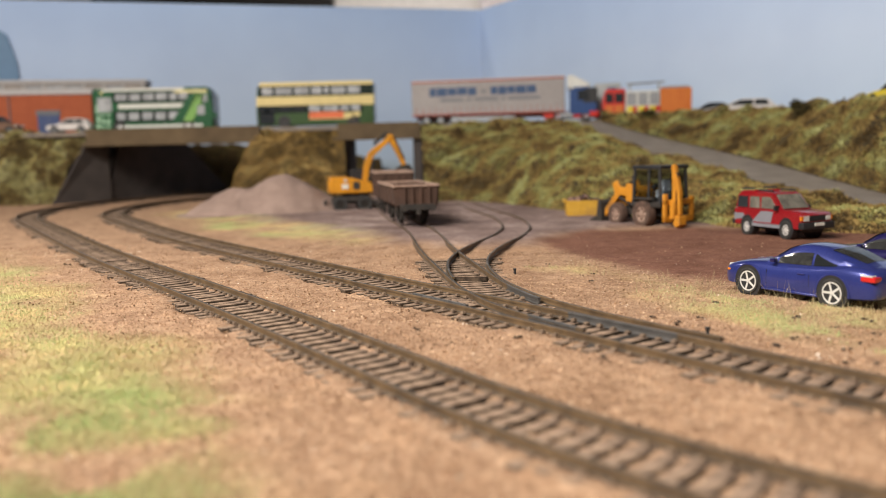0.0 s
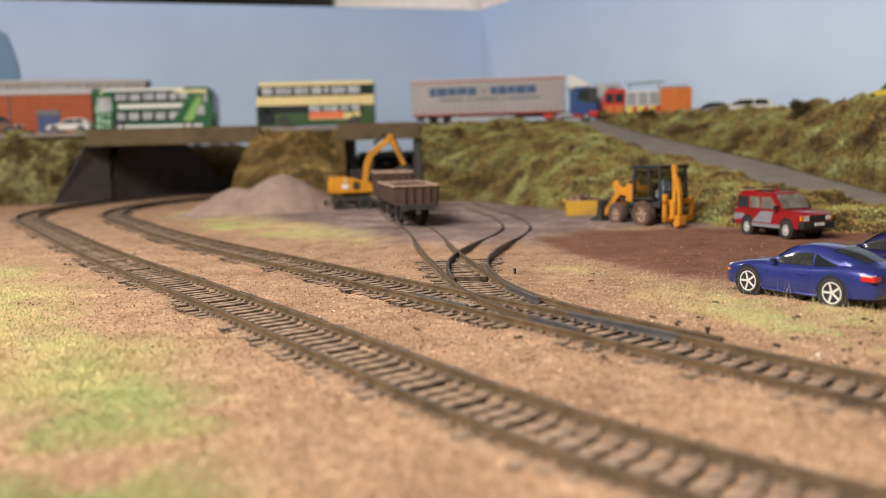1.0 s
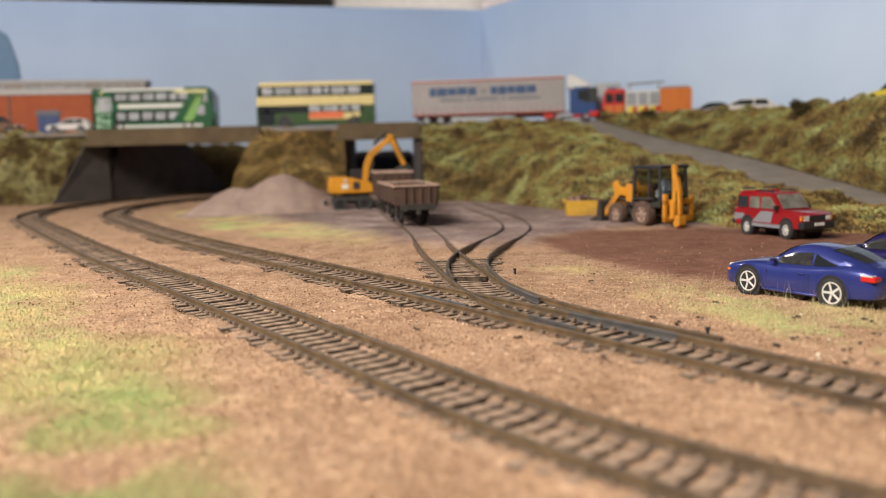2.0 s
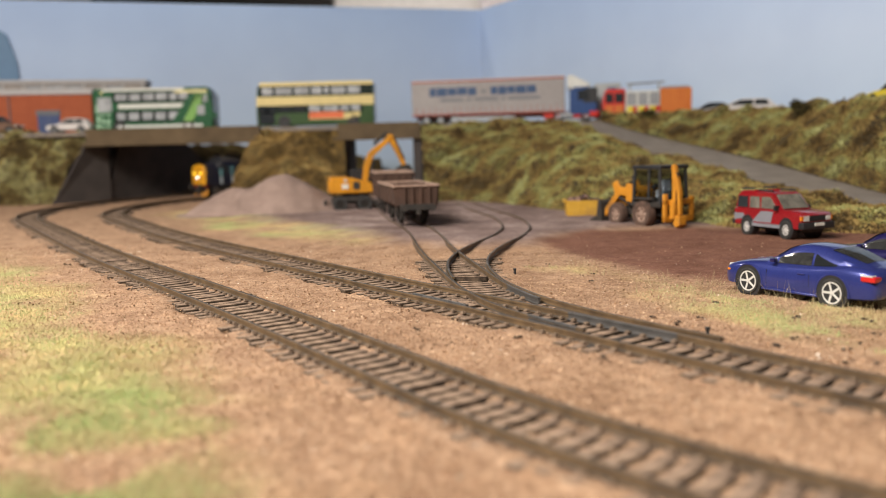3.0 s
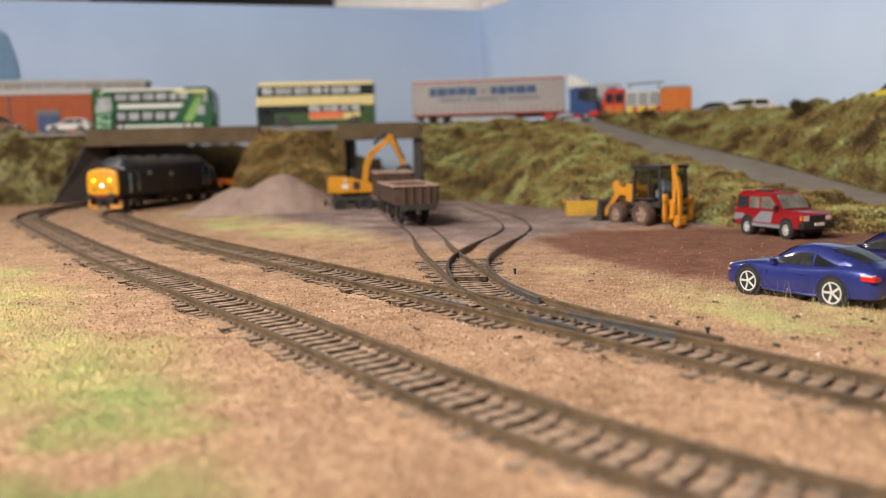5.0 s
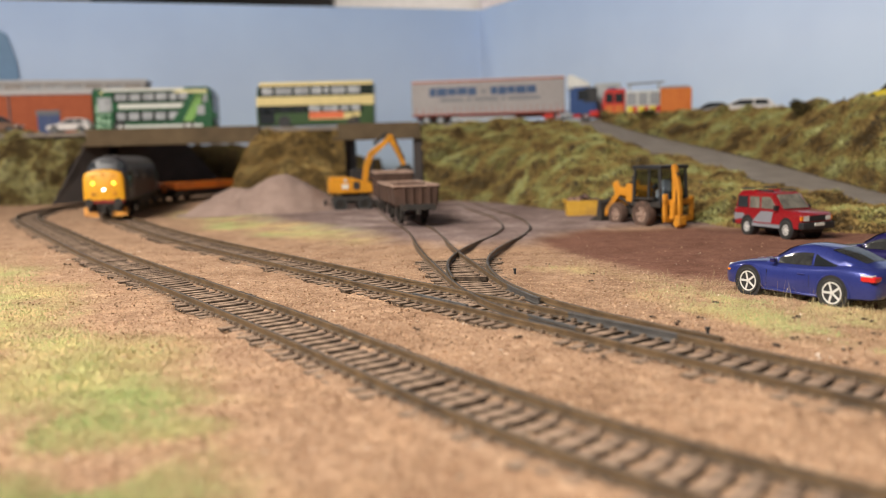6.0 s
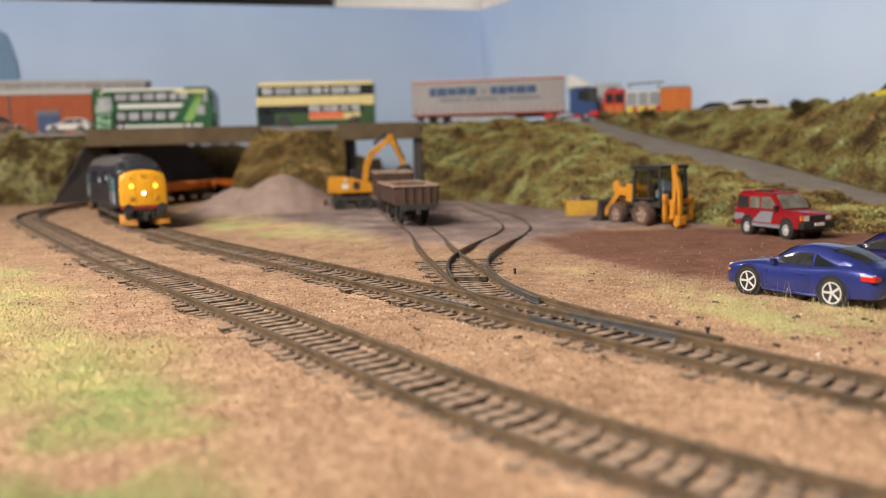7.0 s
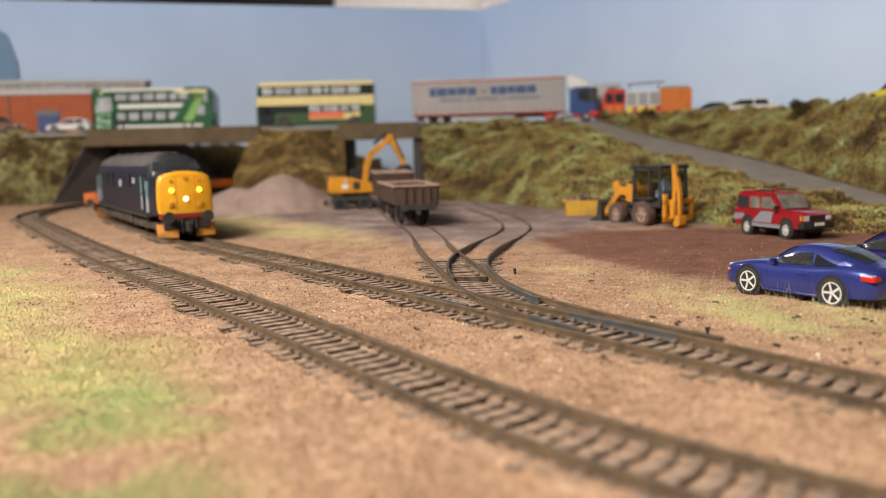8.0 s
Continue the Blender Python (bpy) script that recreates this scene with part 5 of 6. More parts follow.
def build_green_bus(m):
    v = thing("double_decker_bus", m, "green and white double-decker bus with lime swoops", "bus", "buses on the road")
    L, H, W = 152, 55, 33
    decker_shell(v, L, H, W, M["bus_green"], 1)
    y = -W / 2
    strip(v, "roof_band", -62, 40, H - 3.6, H - 0.4, y, M["white_paint"], "white roof edge")
    strip(v, "window_band", -50, 52, 37, 50, y - 0.05, M["band_dark"], "dark upper window band")
    strip(v, "window_band", -50, 52, 12.5, 26.5, y - 0.05, M["band_dark"], "dark lower window band")
    x = -47
    for w in (18, 17, 17, 17, 12, 14):
        strip(v, "upper_window", x, x + w - 3, 39.5, 48, y - 0.25, M["bus_pane"], "upper deck window")
        x += w
    strip(v, "middle_stripe", -44, 46, 29.5, 35, y, M["white_paint"], "white stripe between the decks")
    x = -46
    for w in (15, 17, 17, 17, 17, 16):
        strip(v, "lower_window", x, x + w - 4, 15, 24.5, y - 0.25, M["bus_pane"], "lower deck window")
        x += w
    strip(v, "skirt_stripe", -46, 62, 5, 8.5, y, M["white_paint"], "pale skirt stripe")
    for dx in (0, 14):
        part("swoop", slab([(24 + dx, y - 0.6, 12), (36 + dx, y - 0.6, 12), (62 + dx * 0.5, y - 0.6, 47), (48 + dx * 0.5, y - 0.6, 47)], 0.25), M["lime"] if dx else M["bus_green"], v, "lime green swoop")
    rnd = random.Random(44)
    for i in range(15):
        x, z = -70 + (i % 3) * 6.5 + rnd.uniform(-1, 1), 8 + (i // 3) * 6.4 + rnd.uniform(-1, 1)
        part("pale_dot", tube((x, y - 0.4, z), (x, y + 0.2, z), rnd.uniform(1.8, 3.0), n=12), M["dot"], v, "pale green dot")
    strip(v, "end_panel", -70, -52, 26, 44, y - 0.1, M["bus_pane"], "rear side glazing")
    strip(v, "destination_display", 32, 70, 48, 51.5, y - 0.4, M["dest"], "lit-looking amber destination display")
    for xx in (66, -58):
        part("roof_lamp", tube((xx - 36 if xx > 0 else xx - 6, y - 0.6, 49.6), (xx - 36 if xx > 0 else xx - 6, y - 1.2, 49.6), 1.8, n=14), M["dest"], v, "small pale lamp")
    for x0, x1, z0, z1 in ((60, 70, 36, 46), (56, 66, 20, 32)):
        strip(v, "front_glazing", x0, x1, z0, z1, y - 0.5, M["bus_pane"])
    part("windscreen", box(L / 2 - 3, L / 2 + 0.6, -14, 14, 14, 46, 0.5), M["glass"], v)
    part("mirror", box(L / 2 + 2, L / 2 + 6, y - 4, y - 1.5, 15, 22, 0.5, bm=tube((L / 2 - 3, y, 24), (L / 2 + 4, y - 2.5, 21), 0.7)), M["bus_green"], v)
    wm = wheel_meshes(6.6, 4.5, 3.8, M["tyre"], M["alu"], 6)
    for x in (-44, 44):
        for s in (1, -1):
            put_wheel(v, wm, x, s * 14.9, 6.6)
            # Arch shade again made as a black disc.
            part("wheel_arch_disc", tube((x, s * 12, 7.5), (x, s * 16.7, 7.5), 8.2, n=24), M["black"], v)
    return v


def build_lorry(m):
    v = thing("articulated_lorry", m, "curtain-sided articulated lorry with a blue cab", "lorry")
    L = 192
    x0 = -96
    body = part("trailer_body", box(x0, x0 + L, -17, 17, 13, 55, 0.8), M["curtain"], v, "grey-white curtain-sided trailer")
    part("top_rail", box(x0 - 0.3, x0 + L + 0.3, -17.4, 17.4, 53.2, 55.4, 0.4), M["band_red"], v, "dull red top rail")
    part("roof_sheet", box(x0, x0 + L, -17, 17, 55.4, 56.6, 0.5), M["white_paint"], v, "white trailer roof")
    part("bottom_rail", box(x0, x0 + L, -17.5, 17.5, 12.4, 14.4, 0.3), M["band_red"], v, "dull red side rail")
    for i in range(48):
        part("strap", box(x0 + 2 + i * 4.0, x0 + 2.7 + i * 4.0, -17.35, -17.0, 14.4, 22), M["band_red"] if i % 2 else M["alu"], body)
    x = x0 + 23
    for w in (9.5, 13.5, 12.5, 13.5, 11.5, 0, 7, 0, 9.5, 11.5, 10.5, 14, 12):
        if w:
            z = (36.5, 47) if w != 7 else (38.5, 43)
            part("lettering_block", box(x, x + w - 1.1, -17.3, -17.0, z[0] + RND.uniform(-0.3, 0.9), z[1] + RND.uniform(-0.8, 0.2), 0.1), M["letter"] if w != 7 else M["letter_pale"], body, "blue-grey lettering block")
            x += w
        else:
            x += 5
    for a, b in ((36, 66), (70, 76), (80, 110), (114, 118), (122, 162)):
        part("lettering_bar", box(x0 + a, x0 + b, -17.25, -17.0, 29.5, 33.5, 0.1), M["letter_pale"], body, "grey lettering bar")
    part("chassis", box(x0 + 4, x0 + L + 30, -6, 6, 8, 13, 0.4), M["band_red"], v, "red chassis frame")
    part("side_guard", box(x0 + 50, x0 + 130, -16.6, -15.8, 5, 10, 0.2), M["alu"], v)
    part("tractor_chassis", box(x0 + L - 26, x0 + L + 42, -15, 15, 5, 11, 0.6), M["fire_red"], v, "bright red tractor chassis")
    cab = [(x0 + L + 6, 9), (x0 + L + 6, 38), (x0 + L + 12, 42), (x0 + L + 30, 42), (x0 + L + 38, 26), (x0 + L + 39, 9)]
    part("cab", extrude(cab, -16.5, 16.5, 0.8), M["cab_blue"], v, "blue lorry cab", True)
    part("cab_front", box(x0 + L + 22, x0 + L + 40, -16.9, 16.9, 22, 41, 1.2), M["black"], v, "black cab front and screen", True)
    part("front_bumper", box(x0 + L + 30, x0 + L + 41, -16.9, 16.9, 6, 13, 0.8), M["fire_red"], v, "red front bumper", True)
    part("fuel_tank", tube((x0 + L - 6, -13, 8), (x0 + L + 10, -13, 8), 4, n=16), M["alu"], v, "dull metal fuel tank", True)
    part("side_window", slab([(x0 + L + 16, -16.7, 26), (x0 + L + 30, -16.7, 26), (x0 + L + 28, -16.7, 38), (x0 + L + 16, -16.7, 38)], 0.3), M["glass"], v)
    dfl = [(x0 + L + 3, 40), (x0 + L + 3, 57), (x0 + L + 10, 57), (x0 + L + 28, 48), (x0 + L + 33, 42)]
    part("wind_deflector", extrude(dfl, -15, 15, 1.5), M["white_paint"], v, "white wind deflector", True)
    wm = wheel_meshes(6.8, 5, 3.8, M["tyre"], M["alu"], 6)
    for x in (x0 + 18, x0 + 36, x0 + 54, x0 + L - 8, x0 + L + 26):
        for s in (1, -1):
            put_wheel(v, wm, x, s * 13.6, 6.8)
    return v


def build_fire_engine(m):
    v = thing("fire_engine", m, "red and orange fire engine with a roof ladder", "fire engine")
    part("chassis", box(-50, 50, -13, 13, 4, 9, 0.5), M["black"], v)
    part("cab", extrude([(-52, 6), (-53, 18), (-50, 34), (-47, 36), (-26, 36), (-26, 6)], -16, 16, 1.0), M["fire_red"], v, "red cab", True)
    for x0, x1 in ((-49, -40), (-38, -28)):
        strip(v, "cab_window", x0, x1, 20, 31, -16, M["glass"], "dark cab window")
        strip(v, "hi_vis_panel", x0, x1, 8, 17, -16, M["fire_orange"], "orange side panel")
    part("windscreen", slab([(-53.2, 14, 19), (-53.2, -14, 19), (-50.4, -14, 33), (-50.4, 14, 33)], 0.4), M["pale_glass"], v)
    part("locker_body", box(-25.5, 14, -16, 16, 7, 33, 0.6), M["white_paint"], v, "white locker body", True)
    part("rear_body", box(14.5, 50, -16, 16, 7, 35, 0.6), M["fire_orange"], v, "orange rear body", True)
    for i in range(3):
        strip(v, "roller_shutter", -24 + i * 13, -13 + i * 13, 16, 31, -16, M["alu"], "aluminium roller shutter")
        strip(v, "hi_vis_panel", -24 + i * 13, -17 + i * 13, 8, 15, -16.05, M["hi_vis"], "yellow square")
        strip(v, "hi_vis_panel", -17 + i * 13, -12 + i * 13, 8, 15, -16.05, M["fire_red"], "red square")
    part("roof_gear", box(16, 48, -12, 12, 35, 37.5, 0.6), M["alu"], v, "grey roof gear")
    lad = bmesh.new()
    for y in (-6, -1, 4):
        tube((-24, y, 42), (20, y, 43.5), 0.8, bm=lad)
    for i in range(12):
        tube((-22 + i * 3.7, -6, 42.1 + i * 0.12), (-22 + i * 3.7, 4, 42.1 + i * 0.12), 0.5, bm=lad)
    part("ladder", lad, M["alu"], v, "grey roof ladder")
    for x in (-20, 14):
        part("ladder_gantry", tube((x, -8, 33), (x, -7, 42), 0.8, bm=tube((x, 6, 33), (x, 5, 42), 0.8)), M["alu"], v)
    part("beacon", box(-46, -36, -10, 10, 36, 38.5, 0.5), M["letter"], v, "blue beacon bar")
    wm = wheel_meshes(6.6, 5, 3.8, M["tyre"], M["alu"], 6)
    for x in (-38, 28):
        for s in (1, -1):
            put_wheel(v, wm, x, s * 13, 6.6)
    return v


def build_small_car(name, m, paint, label, tall=1.0, long=1.0, dark_roof=False):
    v = thing(name, m, label, "car")
    k = 13.2
    X = lambda a: a * k * long
    Z = lambda a: a * k * tall
    body = [(X(-2.1), Z(0.3)), (X(-2.15), Z(0.75)), (X(-2.0), Z(0.92)), (X(0.9), Z(0.92)), (X(1.9), Z(0.78)), (X(2.1), Z(0.6)), (X(2.1), Z(0.3))]
    part("body", extrude(body, -0.84 * k, 0.84 * k, 0.9), paint, v, smooth=True)
    cab = [(X(-1.95), Z(0.9)), (X(-1.6), Z(1.38)), (X(-1.2), Z(1.46)), (X(-0.1), Z(1.46)), (X(0.2), Z(1.40)), (X(1.0), Z(0.9))]
    part("cabin", extrude(cab, -0.74 * k, 0.74 * k, 0.8), M["black"] if dark_roof else paint, v, smooth=True)
    for s in (1, -1):
        for a, b, c, d in ((-1.6, -0.75, -0.75, -1.4), (-0.65, 0.75, 0.15, -0.65)):
            pts = [(X(a), s * 0.745 * k, Z(0.96)), (X(b), s * 0.745 * k, Z(0.96)), (X(c), s * 0.745 * k, Z(1.36)), (X(d), s * 0.745 * k, Z(1.36))]
            part("side_window", slab(pts if s < 0 else pts[::-1], 0.2), M["glass"], v, "dark side window")
        part("headlight", box(X(1.95), X(2.13), s * 0.5 * k, s * 0.78 * k, Z(0.6), Z(0.74), 0.2), M["lamp_clear"], v)
    wm = wheel_meshes(0.32 * k * (tall + 1) / 2, 0.22 * k, 0.2 * k, M["tyre"], M["alu"], 5)
    for x in (-1.3, 1.3):
        for s in (1, -1):
            # Shade of the arch, put on as a black disc.
            part("wheel_arch_disc", tube((X(x), s * 6, Z(0.36)), (X(x), s * 0.848 * k, Z(0.36)), 0.39 * k, n=20), M["black"], v)
            put_wheel(v, wm, X(x), s * 0.78 * k, 0.32 * k * (tall + 1) / 2)
    return v


def build_box_van(m):
    v = thing("box_van", m, "plain pale grey box van behind the lorry", "van")
    part("body", box(-16, 18, -15, 15, 8, 50, 3.5, seg=3), M["van_grey"], v, smooth=True)
    part("cab", extrude([(18.5, 6), (18.5, 34), (24, 34), (32, 22), (34, 20), (34, 6)], -14.5, 14.5, 1.2), M["van_grey"], v, smooth=True)
    part("windscreen", slab([(24.6, -13, 33.4), (24.6, 13, 33.4), (31.6, 13, 22.8), (31.6, -13, 22.8)][::-1], 0.4), M["glass"], v)
    part("chassis", box(-15, 32, -10, 10, 4, 8, 0.4), M["black"], v)
    wm = wheel_meshes(5.6, 4.5, 3.2, M["tyre"], M["alu"], 6)
    for x in (-8, 25):
        for s in (1, -1):
            put_wheel(v, wm, x, s * 12.5, 5.6)
    return v


def build_bush(m, r, seed):
    """Twigs fanning out from a root, with clumps of small dark leaves."""
    v = thing("bush", m, "dark brown-green scatter bush on the grassy bank", "bush", "bushes on the bank")
    rnd = random.Random(seed)
    tw = bmesh.new()
    verts, faces = [], []
    for _ in range(16):
        d = Vector((rnd.gauss(0, 1), rnd.gauss(0, 0.6), rnd.uniform(0.3, 1.3))).normalized() * r * rnd.uniform(0.5, 1.0)
        tube((0, 0, -2), tuple(d), 0.4, 0.15, 5, tw)
        for _ in range(70):
            c = d * rnd.uniform(0.35, 1.1) + Vector((rnd.gauss(0, 1), rnd.gauss(0, 1), rnd.gauss(0, 1))) * r * 0.16
            u = Vector((rnd.gauss(0, 1), rnd.gauss(0, 1), rnd.gauss(0, 1))).normalized() * 0.9
            w = Vector((rnd.gauss(0, 1), rnd.gauss(0, 1), rnd.gauss(0, 1))).normalized() * 0.9
            k = len(verts)
            verts += [tuple(c - u), tuple(c + w), tuple(c + u), tuple(c - w)]
            faces.append((k, k + 1, k + 2, k + 3))
    part("twig", tw, M["bank"], v)
    tagged(raw("foliage", verts, faces, M["bush_leaf"], v), "small dark leaves", kind="stuff")
    return v


def build_brick_building(m):
    v = thing("brick_building", m, "low orange-red brick building with a blue door", "building")
    part("wall", box(0, 172, 0, 40, 0, 58, 0.3), M["brick"], v, "orange-red brick wall")
    part("fascia", box(-1, 174, -2, 42, 57.6, 65, 0.4), M["roof_trim"], v, "pale grey fascia")
    d = part("door", box(98, 128, -1.2, 0.4, 0, 29, 0.3), M["door_blue"], v, "dusty blue double door")
    part("door_lintel", box(97, 129, -1.4, 0.2, 29, 36, 0.3), M["bar_grey"], v, "dark panel over the door")
    part("door_gap", box(112.7, 113.3, -1.5, -1.1, 1, 28), M["bar_grey"], d)
    part("downpipe", tube((62, -1.4, 0), (62, -1.4, 57), 1.0), M["bar_grey"], v)
    return v


def build_clad_building(m):
    v = thing("flat_roofed_building", m, "grey-beige flat-roofed building behind the brick one", "building")
    part("wall", box(0, 260, 0, 40, 0, 82, 0.4), M["clad"], v)
    part("roof_edge", box(-2, 262, -2, 42, 81, 86, 0.5), M["roof_trim"], v, "pale roof edge")
    for i in range(9):
        w = part("window", box(8 + i * 28, 30 + i * 28, -0.8, 0.5, 58, 77, 0.2), M["clad"] if i in (2, 6, 8) else M["bus_pane"], v, "grey window panel")
        part("window_frame", box(30.3 + i * 28, 33 + i * 28, -1.2, 0.4, 56, 80, 0.2), M["roof_trim"], v)
    return v


build_clad_building(at(-700, 1175, ROAD - 1, 10))
build_brick_building(at(-660, 1112, ROAD, 6))
build_green_bus(at(-367, 1044, ROAD, 1))
build_cream_bus(at(-158.5, 1040, ROAD, 0))
build_lorry(at(62.5, 1022, ROAD - 2, -9))
build_fire_engine(at(249, 964, ROAD - 2, -10))
build_small_car("estate_car", at(330, 880, ROAD - 5, 170), M["white_car"], "white estate car with dark windows behind the bank", 1.0, 1.35)
build_small_car("jeep", at(-562, 1024, ROAD, 5), M["brown_paint"], "brown jeep with a black hood by the building", 1.25, 0.9, True)
build_small_car("saloon_car", at(-470, 1020, ROAD, 184), M["white_car"], "white saloon car parked by the bridge", 0.95, 0.95)
build_box_van(at(219, 1052, ROAD - 2, -9))
build_small_car("hatchback_car", at(303, 905, ROAD - 6, 172), M["navy"], "dark blue hatchback behind the grassy bank", 0.95, 0.8, True)
for bx, by, bz, br, seed in ((336, 731, 74, 13, 1), (347, 716, 66, 11, 2), (330, 742, 80, 8, 3), (236, 905, 84, 8, 4)):
    build_bush(at(bx, by, bz), br, seed)
build_small_car("yellow_van", at(404, 708, ROAD - 2, 100), M["hi_vis"], "yellow van just behind the bank", 0.95, 1.0)


def build_room_details():
    c = thing("dark_cabinet", at(-1490, 3480, 0), "black-fronted cabinet against the room's wall", "cabinet")
    part("carcass", box(0, 1040, 30, 118, 692, 1300, 4), M["dark_cloth"], c)
    for i in range(3):
        part("door", box(10 + i * 343, 345 + i * 343, 20, 30, 712, 1290, 3), M["dark_cloth"], c)
    b = thing("wall_bracket", at(-1490, 3598, 0), "plain wall batten under the cabinet", "bracket")
    part("batten", box(20, 1000, -110, 0, 676, 692, 2), M["dark_cloth"], b)
    d = thing("window_drape", at(200, 3540, 0), "pale pleated drape beside a bright window", "curtain")
    for i in range(12):
        part("pleat", tube((i * 26, 8 * math.sin(i * 2.1), -300), (i * 26, 8 * math.sin(i * 2.1), 1300), 15, n=10), M["drape"], d, smooth=True)
    # Cast shadow on the backdrop, laid on as a thin blue sheet.
    card = new("shadow_patch", mesh_of("shadow_patch", extrude([(-30, 100), (-30, 285), (6, 270), (50, 246), (61, 205), (66, 100)], -1.2, 0, 0.2), M["shade_blue"]))
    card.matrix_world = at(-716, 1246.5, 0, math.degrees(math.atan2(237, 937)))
    tagged(card, "shadow on the sky backdrop, made as a darker blue patch", "card", kind="structure")


build_room_details()


# ---- turnout details ----
def build_point_details():
    near = [p for p in smooth_line(LINE_B, 3.0) if p[0] > -120]
    line = [p for p in near if abs(p[1] - 262) < 13]
    ck = new("check_rail", mesh_of("check_rail", rail_mesh(line, -6.4, 0.1), M["blade_steel"]))
    tagged(ck, "short dark check rail inside the inner track", "rail", "turnout rails")
    for label, line, side in (("rubbed grey switch blade of the inner track", [p for p in near if 193 < p[1] < 228], 8.6),
                              ("rubbed grey switch blade of the siding", [p for p in smooth_line(LINE_S, 3.0) if 215 < p[1] < 236], -8.7),
                              ("short blade where the curved siding leaves", [p for p in smooth_line(LINE_S, 3.0) if 252 < p[1] < 282], 8.5)):
        bl = new("switch_blade", mesh_of("switch_blade", rail_mesh(line, side, -0.05), M["blade_steel"]))
        tagged(bl, label, "rail", "turnout rails")
    for x, y in ((29.4, 323), (70.5, 208)):
        p = thing("point_post", at(x, y, -3.2), "small black point motor post beside the track", "post", "point posts")
        part("post", tube((0, 0, -0.4), (0, 0, 2.6), 0.55, 0.5, 8), M["black"], p)
        part("cap", box(-0.7, 0.7, -0.5, 0.5, 2.4, 3.0, 0.15), M["black"], p)
        part("base_plate", box(-1.2, 1.2, -0.9, 0.9, -0.5, 0.4, 0.1), M["black"], p)
    x, y, h = on_line(LINE_B[-12:], 205)
    tb = new("tie_bar", mesh_of("tie_bar", box(-1.2, 1.2, -11, 8, -3.4, -2.2, 0.2), M["soot"]))
    tb.matrix_world = at(x, y, 0, math.degrees(h))
    tagged(tb, "dark tie bar across the switch blades", "tie bar")
    fr = new("frog_timber", mesh_of("frog_timber", box(-1.2, 1.2, -6.6, 6.6, -3.6, -1.6, 0.2), M["sleeper"]))
    fr.matrix_world = at(10.6, 308.4, 0.9, -98)
    tagged(fr, "dark crossing timber in the turnout", "timber")


build_point_details()


# ---- loose scatter on the ground: grit, static grass, dark crumbs ----
GX, GY = np.arange(-540, 541, 3.0), np.arange(50, 801, 3.0)
NEAR = np.array([np.hypot(GX[:, None] - TRACK[:, 0], gy - TRACK[:, 1]).min(1) for gy in GY])


def near_track(x, y):
    return float(NEAR[int(min(len(GY) - 1, max(0, (y - 50) / 3))), int(min(len(GX) - 1, max(0, (x + 540) / 3)))])


def build_grit(count, seed):
    rnd = random.Random(seed)
    verts, faces = [], []
    while len(faces) < count * 4:
        y = 85 * (480 / 85) ** rnd.random()
        x = rnd.uniform(-0.6, 0.6) * y
        g, yd, rd = zones_near(x, y)
        if rnd.random() < 0.7 * g + 0.75 * yd + 0.97 * rd:
            continue
        s = rnd.choice((0.15, 0.20, 0.25, 0.31, 0.48)) * rnd.uniform(0.7, 1.3)
        d = near_track(x, y)
        z = min(-2.5, height(x, y) + 0.5 * g) - sink(d, x, y) + s * 0.25
        k = len(verts)
        for _ in range(4):
            v = Vector((rnd.gauss(0, 1), rnd.gauss(0, 1), rnd.gauss(0, 0.8))).normalized() * s
            verts.append((x + v.x, y + v.y, z + v.z))
        faces += [(k, k + 1, k + 2), (k, k + 3, k + 1), (k + 1, k + 3, k + 2), (k, k + 2, k + 3)]
    ob = raw("grit", verts, faces, M["grit"])
    tagged(ob, "loose tan ballast grit strewn over the ground", "grit", kind="stuff")


def blade(verts, faces, rnd, x, y, z, l, lean, w):
    a = rnd.uniform(0, 2 * math.pi)
    t = rnd.gauss(0, lean)
    b = rnd.uniform(0, 2 * math.pi)
    dx, dy = math.cos(b), math.sin(b)
    k = len(verts)
    mx, mz = l * 0.55 * math.sin(t), l * 0.55 * math.cos(t)
    ex, ez = l * math.sin(t * 1.5), max(0.1, l * math.cos(t * 1.4))
    c, s = math.cos(a) * w, math.sin(a) * w
    verts += [(x - c, y - s, z - 0.2), (x + c, y + s, z - 0.2), (x + dx * mx + c * 0.7, y + dy * mx + s * 0.7, z + mz), (x + dx * mx - c * 0.7, y + dy * mx - s * 0.7, z + mz), (x + dx * ex, y + dy * ex, z + ez)]
    faces += [(k, k + 1, k + 2, k + 3), (k + 3, k + 2, k + 4)]


